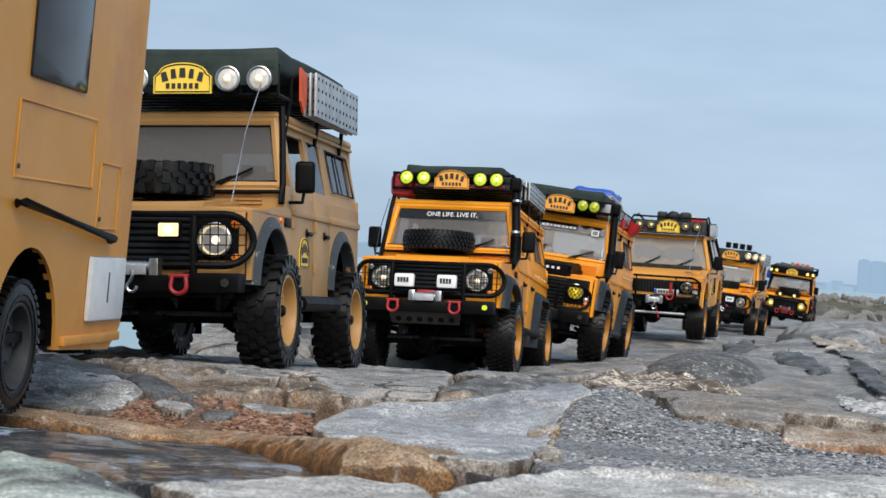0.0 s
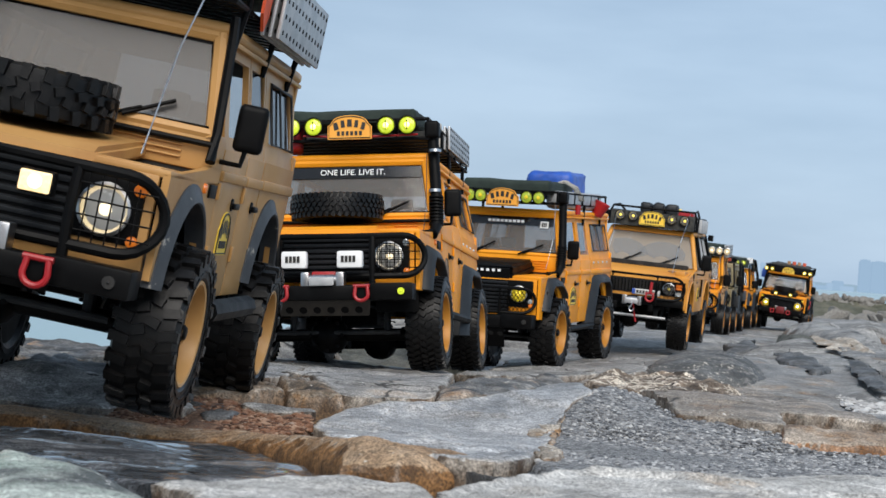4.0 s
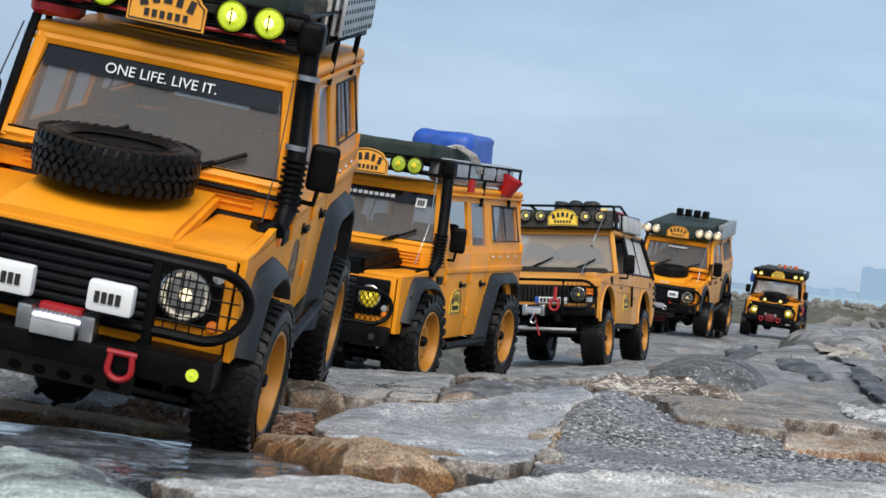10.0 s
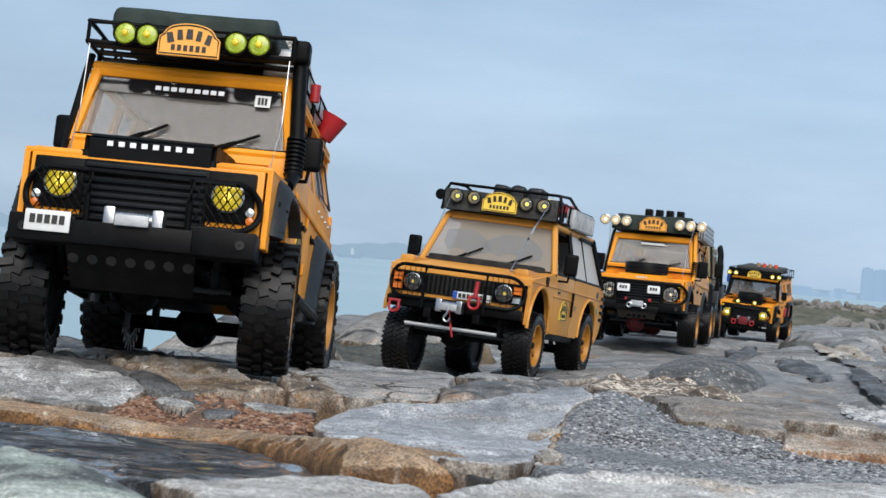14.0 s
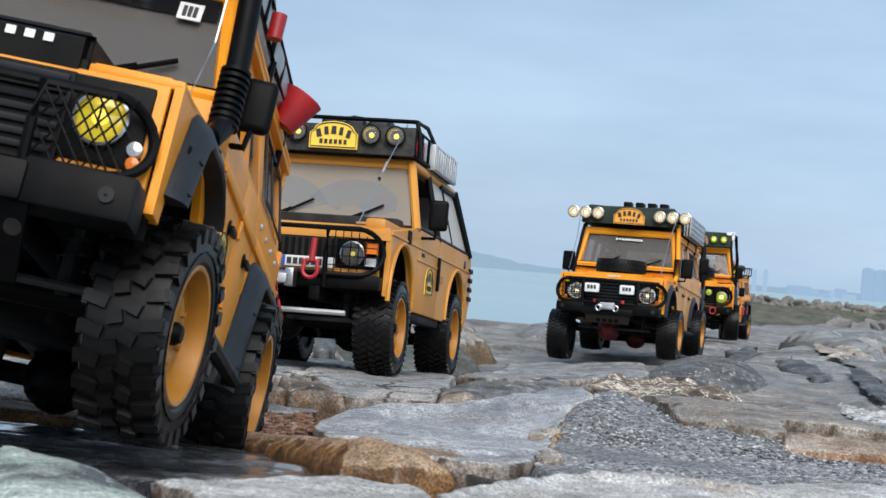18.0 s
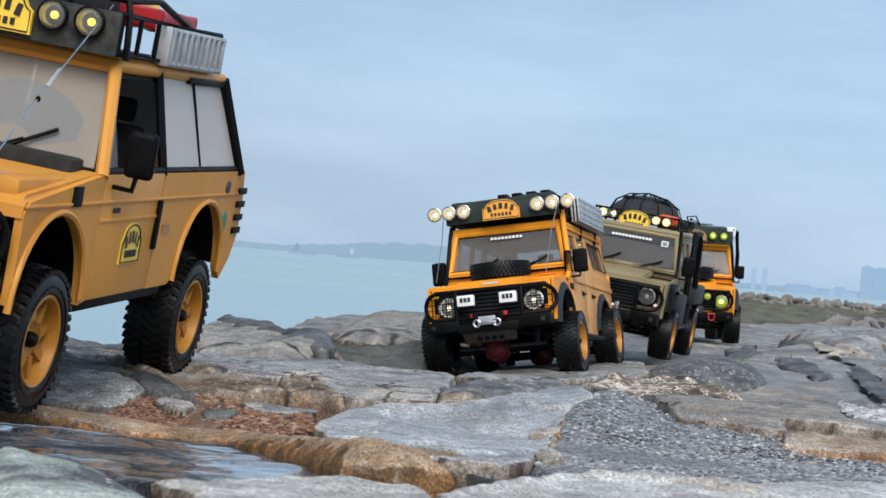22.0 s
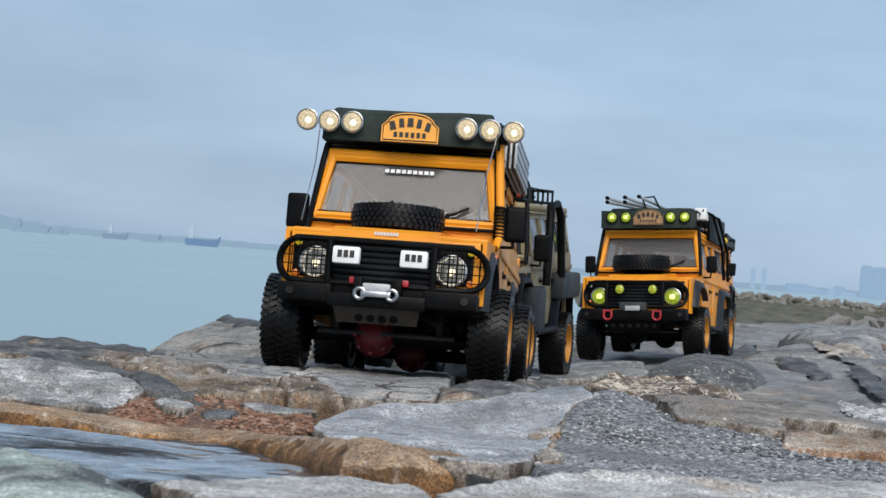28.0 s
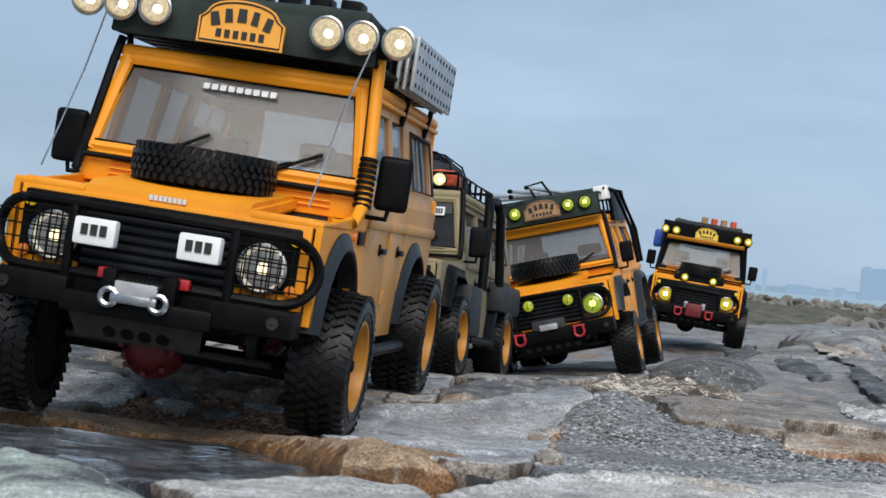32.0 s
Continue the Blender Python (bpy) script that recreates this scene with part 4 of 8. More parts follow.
    me.from_pydata(co.reshape(-1, 3).tolist(), [], (faces[None] + np.arange(n)[:, None, None] * nv).reshape(-1, 3).tolist())
    me.materials.append(MATS[material])
    return tagged(new(name, me), label, "gravel", kind="stuff")


scatter('gravel', (0.058, 1.005, 0.087, 1.268, 0.096, 1.324, 0.106, 1.358, 0.117, 1.396, 0.134, 1.434, 0.151, 1.406, 0.163, 1.372, 0.173, 1.335, 0.198, 1.343, 0.223, 1.327, 0.250, 1.320, 0.277, 1.300, 0.311, 1.298, 0.340, 1.304, 0.282, 1.082, 0.185, 0.974, 0.121, 0.905, 0.063, 0.855, 0.053, 0.890), 14000, 0.0008, 0.0022, 'chip_grey', -0.0003, 'grey stone chips set in concrete', 3, swell)
scatter('rubble', (-0.296, 1.288, -0.259, 1.256, -0.225, 1.252, -0.207, 1.288, -0.196, 1.314, -0.180, 1.324, -0.161, 1.308, -0.139, 1.306, -0.126, 1.288, -0.090, 1.274, -0.075, 1.246, -0.073, 1.200, -0.113, 1.172, -0.147, 1.172, -0.177, 1.164, -0.217, 1.192, -0.279, 1.218), 5200, 0.0008, 0.0026, 'chip_red', 0.0015, 'reddish brown rubble between the stones', 5, (-0.0700, 0.0368, 0.0992))
scatter('rubble', (-0.296, 1.288, -0.259, 1.256, -0.225, 1.252, -0.207, 1.288, -0.196, 1.314, -0.180, 1.324, -0.161, 1.308, -0.139, 1.306, -0.126, 1.288, -0.090, 1.274, -0.075, 1.246, -0.073, 1.200, -0.113, 1.172, -0.147, 1.172, -0.177, 1.164, -0.217, 1.192, -0.279, 1.218), 240, 0.0014, 0.0034, 'chip_brown', 0.001, 'broken brown stones between the slabs', 6, (-0.0700, 0.0368, 0.0992))
scatter('pebbles', (0.531, 2.520, 0.587, 2.608, 0.640, 2.608, 0.492, 1.994, 0.490, 2.126, 0.498, 2.279), 700, 0.002, 0.006, 'chip_pale', 0.0, 'pale pebbles in a hollow of the rock', 7, (0.02, 0.019, -0.0039))


# ---- model trucks: front towards -y, wheels on z = 0 ----
R_TYRE, W_TYRE, AXLE_Y, TRACK = 0.043, 0.035, 0.1425, 0.0885


def tyre_mesh(r=R_TYRE, w=W_TYRE, lugs=26):
    """The body of a tyre."""
    bm = bmesh.new()
    h, fine = w / 2, lugs >= 30
    base = 0.955 if fine else 0.94
    lathe(bm, [(r * 0.60, -h * 0.8), (r * 0.67, -h), (r * 0.84, -h * 1.02), (r * 0.93, -h * 0.9), (r * base, -h * 0.6), (r * base, h * 0.6), (r * 0.93, h * 0.9), (r * 0.84, h * 1.02), (r * 0.67, h), (r * 0.60, h * 0.8)], "x", 40, cap=False)
    for q in (-1, 1):  # raised ring on the sidewall
        tube(bm, [(q * h * 1.02, math.cos(k * math.tau / 28) * r * 0.75, math.sin(k * math.tau / 28) * r * 0.75) for k in range(28)], r * 0.012, 4, True)
    return bm


def tread_mesh(r=R_TYRE, w=W_TYRE, lugs=26, bm=None):
    """A block tread: coarse bars below 30 lugs, else fine all-terrain blocks."""
    bm = bm or bmesh.new()
    h, fine = w / 2, lugs >= 30
    if fine:
        rows = [(-h * 1.0, -h * 0.62, 0.0, 0.975, -0.25), (-h * 0.56, -h * 0.22, 0.5, 1.0, 0.5), (-h * 0.17, h * 0.17, 0.1, 1.003, -0.5), (h * 0.22, h * 0.56, 0.6, 1.0, 0.5), (h * 0.62, h * 1.0, 0.2, 0.975, -0.25)]
        thick, tall = 0.088, 0.07
    else:
        rows = [(-h * 1.02, -h * 0.42, 0.0, 0.985, -0.2), (-h * 0.36, h * 0.02, 0.5, 1.0, 0.3), (h * 0.06, h * 0.42, 0.1, 1.0, -0.3), (h * 0.46, h * 1.02, 0.55, 0.985, 0.2)]
        thick, tall = 0.125, 0.09
    for k in range(lugs):
        for x0, x1, a, top, skew in rows:
            t = (k + a) * math.tau / lugs
            b2 = bmesh.ops.create_cube(bm, size=1.0)["verts"]
            turn = Matrix.Rotation(t, 4, "X") @ Matrix.Translation(((x0 + x1) / 2, 0, r * (top - tall / 2))) @ Matrix.Rotation(skew, 4, "Z")
            for v in b2:
                v.co = turn @ Vector((v.co.x * (x1 - x0), v.co.y * r * thick * (0.86 if v.co.z > 0 else 1), v.co.z * r * tall))
    if not fine:  # shoulder blocks that reach down the sidewall
        for k in range(lugs):
            for q in (-1, 1):
                b2 = bmesh.ops.create_cube(bm, size=1.0)["verts"]
                turn = Matrix.Rotation((k + (0.0 if q < 0 else 0.55)) * math.tau / lugs, 4, "X") @ Matrix.Translation((q * h * 0.99, 0, r * 0.9))
                for v in b2:
                    v.co = turn @ Vector((v.co.x * h * 0.14, v.co.y * r * 0.12, v.co.z * r * 0.13))
    return bm


def rim_mesh(r=R_TYRE, w=W_TYRE, spokes=0):
    """A dished steel wheel: flange, barrel and a raised centre."""
    bm, q, h = bmesh.new(), r * 0.635, w / 2
    lathe(bm, [(q * 0.98, -h * 0.7), (q * 1.0, h * 0.93), (q * 0.97, h * 0.98), (q * 0.92, h * 0.95), (q * 0.885, h * 0.72), (q * 0.86, h * 0.42), (q * 0.78, h * 0.34), (q * 0.64, h * 0.37), (q * 0.56, h * 0.52), (q * 0.50, h * 0.55), (q * 0.36, h * 0.53), (q * 0.30, h * 0.48), (0.0001, h * 0.48)], "x", 36)
    for k in range(5):
        t = k * math.tau / 5
        lathe(bm, [(0.0014, h * 0.5), (0.0014, h * 0.64), (0.0001, h * 0.65)], "x", 6, (0, math.cos(t) * q * 0.40, math.sin(t) * q * 0.40))
    for k in range(spokes):
        t = k * math.tau / spokes
        b2 = bmesh.ops.create_cube(bm, size=1.0)["verts"]
        turn = Matrix.Rotation(t, 4, "X") @ Matrix.Translation((h * 0.5, 0, q * 0.66))
        for v in b2:
            v.co = turn @ Vector((v.co.x * 0.005, v.co.y * q * 0.20 * (0.8 if v.co.z > 0 else 1.2), v.co.z * q * 0.5))
    return bm


def vents_mesh(r=R_TYRE, w=W_TYRE):
    """Small slots of the wheel as black discs, a black disc behind the rim, and its dark hub."""
    bm, q, h = bmesh.new(), r * 0.635, w / 2
    for k in range(8):
        t = (k + 0.5) * math.tau / 8
        lathe(bm, [(q * 0.05, h * 0.30), (q * 0.05, h * 0.39), (0.0001, h * 0.391)], "x", 8, (0, math.cos(t) * q * 0.71, math.sin(t) * q * 0.71))
    lathe(bm, [(q * 0.985, -h * 0.82), (q * 0.985, -h * 0.72), (0.0001, -h * 0.71)], "x", 24)
    lathe(bm, [(q * 0.17, h * 0.45), (q * 0.17, h * 0.66), (q * 0.11, h * 0.8), (0.0001, h * 0.82)], "x", 12)
    return bm


def wheels(root, rim_paint, spokes=0, r=R_TYRE, axles=(-AXLE_Y, AXLE_Y), lugs=40, track=TRACK):
    """Four wheels; each tyre carries its rim."""
    made, first = [], None
    for y in axles:
        for side in (1, -1):
            m = pose(side * track, y, 0.047, 0, 0, 0 if side > 0 else 180)
            if first is None:
                tyre = part("wheel", tyre_mesh(r, lugs=lugs), "rubber", root, "black rubber off-road tyre with blocky tread", m)
                tread = part("tread", tread_mesh(r, lugs=lugs), "rubber", tyre)
                rim = part("rim", rim_mesh(r, spokes=spokes), rim_paint, tyre)
                vent = part("hub", vents_mesh(r), "black", rim)
                first = (tyre, rim, vent, tread)
            else:
                tyre = share(first[0], root, m)
                rim = share(first[1], tyre, T0)
                share(first[2], rim, T0)
                tread = share(first[3], tyre, T0)
            tagged(tread, kind="stuff")
            made.append((tyre, side, y))
    return made


def running_gear(root, diff="black", axles=(-AXLE_Y, AXLE_Y)):
    for sx in (-0.032, 0.032):
        part("chassis_rail", box(sx - 0.005, sx + 0.005, -0.215, 0.21, 0.066, 0.078, 0.0015), "black", root)
    part("floor_pan", box(-0.078, 0.078, -0.10, 0.215, 0.078, 0.084, 0.001), "black", root)
    for y in axles:
        bm = bmesh.new()
        tube(bm, [(-0.07, y, 0.05), (0.07, y, 0.05)], 0.0065, 10)
        ax = part("axle", bm, "black", root)
        bm = lathe(bmesh.new(), [(0.004, -0.020), (0.014, -0.015), (0.0185, -0.006), (0.0185, 0.008), (0.012, 0.017), (0.005, 0.022)], "y", 16, (-0.012, y, 0.05))
        part("differential", bm, diff, ax)
        bolt = None
        for k in range(8):
            t = k * math.tau / 8
            m = pose(-0.012 + math.cos(t) * 0.0155, y, 0.05 + math.sin(t) * 0.0155)
            bolt = part("bolt", lathe(bmesh.new(), [(0.0018, -0.019), (0.0018, -0.013), (0.0001, -0.012)], "y", 6), diff, ax, at=m) if bolt is None else share(bolt, ax, m)
        for sx in (-0.048, 0.048):
            bm = bmesh.new()
            tube(bm, [(sx, y - 0.008, 0.05), (sx * 0.94, y - 0.002, 0.118)], 0.0035, 8)
            tube(bm, [(sx + 0.0065 * math.cos(a * 0.7), y - 0.006 + 0.0065 * math.sin(a * 0.7), 0.062 + a * 0.0008) for a in range(64)], 0.0009, 5)
            part("damper", bm, "dark_grey", ax)
            bm = bmesh.new()
            tube(bm, [(sx, y, 0.047), (sx * 0.65, y + (0.10 if y < 0 else -0.10), 0.062)], 0.0032, 8)
            part("link_arm", bm, "black", root)
    bm = bmesh.new()
    tube(bm, [(-0.062, axles[0] - 0.016, 0.052), (0.062, axles[0] - 0.016, 0.052)], 0.0022, 8)
    part("steering_rod", bm, "dark_grey", root)
    part("gearbox", box(-0.02, 0.02, -0.05, 0.03, 0.052, 0.078, 0.004), "black", root)


def seats(root, cloth="interior"):
    for y in (-0.035, 0.055):
        for x in (-0.04, 0.04):
            bm = box(x - 0.022, x + 0.022, y - 0.02, y + 0.022, 0.084, 0.125, 0.005)
            tri_box(bm, x - 0.021, x + 0.021, y + 0.012, y + 0.026, 0.12, 0.17, 0.006)
            tri_box(bm, x - 0.012, x + 0.012, y + 0.014, y + 0.024, 0.172, 0.188, 0.004)
            part("seat", bm, cloth, root)
    part("dashboard", box(-0.078, 0.078, -0.098, -0.072, 0.12, 0.152, 0.004), "interior", root)
    bm = bmesh.new()
    tube(bm, [(0.04 + 0.017 * math.cos(k * math.tau / 16), -0.062 + 0.006 * math.sin(k * math.tau / 16), 0.148 + 0.016 * math.sin(k * math.tau / 16)) for k in range(16)], 0.0018, 6, True)
    part("steering_wheel", bm, "black", root)


def lamp(root, name, x, y, z, r, shell, lens, deep=0.012, cage=False, bulb=None, tilt=0):
    """A round lamp that faces forward: shell, reflector bowl or coloured lens, bulb, clear cover."""
    bm = lathe(bmesh.new(), [(0.0001, deep), (r * 0.6, deep * 0.9), (r, deep * 0.25), (r * 1.06, 0.0), (r * 1.06, -0.002), (r * 0.95, -0.0026), (r * 0.94, 0.0005), (r * 0.8, 0.0042), (r * 0.5, 0.0068), (0.0001, 0.0074)], "y", 24)
    body = part(name, bm, shell, root, at=pose(x, y, z, tilt))
    if lens in ("lens_white", "lens_dull", "lens_warm"):
        bowl = [(r * 0.93, -0.0010), (r * 0.86, 0.0012), (r * 0.74, 0.0030), (r * 0.55, 0.0046), (r * 0.3, 0.0056), (0.0001, 0.0058)]
        part("reflector", lathe(bmesh.new(), bowl, "y", 24, cap=False), "reflector_lit" if cage else "reflector_warm" if lens == "lens_warm" else "reflector", body)
        part("bulb", lathe(bmesh.new(), [(r * 0.28, 0.0050), (r * 0.28, 0.0022), (r * 0.2, 0.0008), (0.0001, 0.0004)], "y", 12), bulb or "lens_dull", body)
        c = part("lens", lathe(bmesh.new(), [(r * 0.94, -0.0012), (r * 0.8, -0.0026), (r * 0.4, -0.0036), (0.0001, -0.0040)], "y", 24, cap=False), "lens_pale" if cage or lens == "lens_warm" else "lens_clear", body)
        c.visible_shadow = False
    else:
        part("lens", lathe(bmesh.new(), [(r * 0.94, 0.0005), (r * 0.8, -0.0016), (r * 0.4, -0.0028), (0.0001, -0.0032)], "y", 24), lens, body)
        if bulb:
            part("bulb", lathe(bmesh.new(), [(r * 0.34, -0.0027), (r * 0.24, -0.0042), (0.0001, -0.0047)], "y", 12), bulb, body)
            bm = bmesh.new()
            tube(bm, [(0, -0.0049, -r * 0.5), (0, -0.0051, r * 0.5)], r * 0.05, 5)
            part("lens_bar", bm, "black", body)
    if cage:
        for k in (-0.75, -0.45, -0.15, 0.15, 0.45, 0.75):
            w = math.sqrt(1 - k * k) * r
            part("guard_wire", tube(bmesh.new(), [(k * r, -0.005, -w), (k * r, -0.0065, 0), (k * r, -0.005, w)], 0.0004, 5), "black", body)
            part("guard_wire", tube(bmesh.new(), [(-w, -0.005, k * r), (0, -0.0065, k * r), (w, -0.005, k * r)], 0.0004, 5), "black", body)
    return body


def plaque(root, x, y, z, w, h, plate, name="roof_sign", turn=(0, 0, 0), ink="ink"):
    """A sign with an arched top, a dark border and two rows of dark shapes."""
    def shape(k):
        a, b = w / 2 * k - (1 - k) * 0, h / 2 - (1 - k) * w / 2
        a = w / 2 - (1 - k) * w / 2
        top = [(math.cos(radians(q)) * a * 0.80, b * 0.42 + math.sin(radians(q)) * b * 0.58) for q in range(165, 10, -15)]
        return [(-a, -b), (-a, b * 0.10), (-a * 0.86, b * 0.30)] + top + [(a * 0.86, b * 0.30), (a, b * 0.10), (a, -b)]
    s = part(name, slab_of(bmesh.new(), shape(1.0), "y", 0, 0.003), plate, root, at=pose(x, y, z, *turn), smooth=False)
    bm = bmesh.new()
    tube(bm, [(u, -0.0003, v) for u, v in shape(0.94)], h * 0.02, 5, True)
    part("border", bm, ink, s)
    bm = bmesh.new()
    for k in range(5):
        u = (k - 2) / 2
        m = Matrix.Translation((u * w * 0.31, -0.0006, h * (0.17 - 0.13 * u * u))) @ Matrix.Rotation(radians(u * 14), 4, "Y")
        wide = (0.062, 0.052, 0.062, 0.048, 0.052)[k]
        vs = [bm.verts.new(m @ Vector((a * w * wide, 0, b * h * 0.15))) for a, b in ((-0.9, -1), (0.9, -1), (0.75, 1), (-0.75, 1))]
        bm.faces.new(vs)
    for k in range(6):
        u = (k - 2.5) / 2.5
        tri_box(bm, u * w * 0.25 - w * 0.03, u * w * 0.25 + w * 0.03, -0.0008, 0, -h * 0.34, -h * 0.17)
    part("sign_lettering", bm, ink, s, smooth=False)
    return s


def bars(root, name, x, y, z, w, h, n, material, turn=(0, 0, 0), fill=0.36):
    """A row of plain bars in place of words."""
    bm = bmesh.new()
    for k in range(n):
        c = (k - (n - 1) / 2) * w / n
        tri_box(bm, c - w / n * fill, c + w / n * fill, -0.0004, 0.0004, -h / 2, h / 2)
    return part(name, bm, material, root, at=pose(x, y, z, *turn), smooth=False)


FRONT_OUT = ((0.064, 0.022), (0.058, 0.034), (0.034, 0.047), (0.018, 0.051), (-0.026, 0.051), (-0.035, 0.046), (-0.049, 0.018), (-0.054, 0.006))
FRONT_IN = ((0.056, 0.020), (0.052, 0.026), (0.032, 0.036), (0.016, 0.039), (-0.018, 0.039), (-0.027, 0.034), (-0.041, 0.012), (-0.045, 0.004))
REAR_OUT = ((0.072, -0.012), (0.070, 0.020), (0.060, 0.042), (0.046, 0.051), (-0.034, 0.051), (-0.046, 0.047), (-0.070, 0.0), (-0.084, -0.030))
REAR_IN = ((0.060, -0.012), (0.058, 0.014), (0.050, 0.032), (0.038, 0.039), (-0.024, 0.039), (-0.034, 0.034), (-0.052, -0.004), (-0.062, -0.030))


def flare(root, y, side, style, material, screws=False):
    """A wheel-arch flare: a sloping skirt from the body out to a narrow lip over the tyre."""
    bm = bmesh.new()
    if style == "round":
        z0, lip = 0.072, 0.0945
        ang = list(range(-4, 185, 9))
        inner = [(math.cos(radians(a)) * 0.0520, math.sin(radians(a)) * 0.0520) for a in ang]
        outer = [(math.cos(radians(a)) * 0.0625, math.sin(radians(a)) * 0.0625) for a in ang]
    else:
        z0, lip = 0.086, 0.0995
        inner, outer = (FRONT_IN, FRONT_OUT) if y < 0 else (REAR_IN, REAR_OUT)
    rows = []
    for (iu, iv), (ou, ov) in zip(inner, outer):
        mu, mv = iu + (ou - iu) * 0.28, iv + (ov - iv) * 0.28
        nu, nv = iu + (ou - iu) * 0.62, iv + (ov - iv) * 0.62
        rows.append([bm.verts.new((side * xx, y + u, z0 + v)) for xx, u, v in ((0.082, iu, iv), (lip - 0.001, iu, iv), (lip, iu + (mu - iu) * 0.3, iv + (mv - iv) * 0.3), (lip - 0.0004, mu, mv), (lip - 0.0026, nu, nv), (0.0905, ou, ov), (0.082, ou, ov))])
    for a, b in zip(rows, rows[1:]):
        for k in range(6):
            bm.faces.new((a[k], a[k + 1], b[k + 1], b[k]))
    bm.faces.new(rows[0])
    bm.faces.new(rows[-1][::-1])
    bmesh.ops.recalc_face_normals(bm, faces=bm.faces)
    wa = part("wheel_arch", bm, material, root)
    if screws:  # black wedges for the shade of three-cornered screw recesses, down the front leg and over the top
        for k in (0, 2, 3, 5, 6):
            f = 0.5
            cu, cv = [outer[k][q] * (1 - f) + outer[k + 1][q] * f for q in (0, 1)]
            du, dv = [inner[k][q] * (1 - f) + inner[k + 1][q] * f - (cu, cv)[q] for q in (0, 1)]
            tu, tv = outer[k + 1][0] - outer[k][0], outer[k + 1][1] - outer[k][1]
            tl = 0.0024 / max(1e-4, math.hypot(tu, tv))
            tri = [(cu + du * 0.12 + tu * tl, cv + dv * 0.12 + tv * tl, 0.0925), (cu + du * 0.12 - tu * tl, cv + dv * 0.12 - tv * tl, 0.0925), (cu + du * 0.7, cv + dv * 0.7, lip + 0.0006)]
            nb = bmesh.new()
            lo_ = [nb.verts.new((side * 0.088, y + u, z0 + v)) for u, v, _ in tri]
            hi_ = [nb.verts.new((side * x, y + u, z0 + v)) for u, v, x in tri]
            nb.faces.new(hi_)
            for q in range(3):
                nb.faces.new((lo_[q], lo_[(q + 1) % 3], hi_[(q + 1) % 3], hi_[q]))
            bmesh.ops.recalc_face_normals(nb, faces=nb.faces)
            part("recess_shade", nb, "black", wa, smooth=False)
    # inner arch keeps the daylight out of the body
    bm = bmesh.new()
    prof = arc(y, 0.076, 0.0562, -6, 186, 16)
    a = [bm.verts.new((side * 0.045, u, v)) for u, v in prof]
    b = [bm.verts.new((side * 0.0866, u, v)) for u, v in prof]
    for k in range(len(prof) - 1):
        bm.faces.new((a[k], a[k + 1], b[k + 1], b[k]))
    bm.faces.new(a)
    part("inner_arch", bm, "black", root)


def pane(root, name, corners, glassname, inset=0.0):
    """A thin glass pane between four corners."""
    bm = bmesh.new()
    c = [Vector(p) for p in corners]
    nrm = (c[1] - c[0]).cross(c[2] - c[0]).normalized() * 0.0012
    f = [bm.verts.new(p) for p in c]
    g = [bm.verts.new(p - nrm) for p in c]
    bm.faces.new(f)
    bm.faces.new(g[::-1])
    for i in range(4):
        bm.faces.new((f[i], g[i], g[(i + 1) % 4], f[(i + 1) % 4]))
    o = part(name, bm, glassname, root, smooth=False)
    o.visible_shadow = False
    return o


def framed(bm, side, xb, xt, y0, y1, z0, z1, yb0, yb1, zb0, zb1, thick=0.004):
    """A body side with one window hole. Bottom and top of the wall lean in from xb to xt."""
    def at(y, z, inn):
        k = (z - 0.15) / 0.065
        x = xb + (xt - xb) * max(0, min(1.1, k))
        return (side * (x - inn), y, z)
    o = [(y0, z0), (y1, z0), (y1, z1), (y0, z1)]
    q = [(yb0, zb0), (yb1, zb0), (yb1, zb1), (yb0, zb1)]
    layers = []
    for inn in (0, thick):
        layers.append(([bm.verts.new(at(u, v, inn)) for u, v in o], [bm.verts.new(at(u, v, inn)) for u, v in q]))
    for (O, Q), flip in zip(layers, (0, 1)):
        for i in range(4):
            f = (O[i], O[(i + 1) % 4], Q[(i + 1) % 4], Q[i])
            bm.faces.new(f[::-1] if flip else f)
    for i in range(4):
        j = (i + 1) % 4
        bm.faces.new((layers[0][1][i], layers[0][1][j], layers[1][1][j], layers[1][1][i]))
        bm.faces.new((layers[0][0][i], layers[1][0][i], layers[1][0][j], layers[0][0][j]))
    bmesh.ops.recalc_face_normals(bm, faces=bm.faces)
    return bm


def shackle(root, x, y, z, material="red"):
    bm = bmesh.new()
    tube(bm, [(x - 0.0055, y, z + 0.006)] + [(x - 0.0065 * math.cos(radians(a)), y - 0.001, z - 0.006 * math.sin(radians(a)) - 0.002) for a in range(0, 181, 20)] + [(x + 0.0055, y, z + 0.006)], 0.0018, 8)
    tube(bm, [(x - 0.008, y, z + 0.006), (x + 0.008, y, z + 0.006)], 0.0017, 8)
    return part("shackle", bm, material, root)


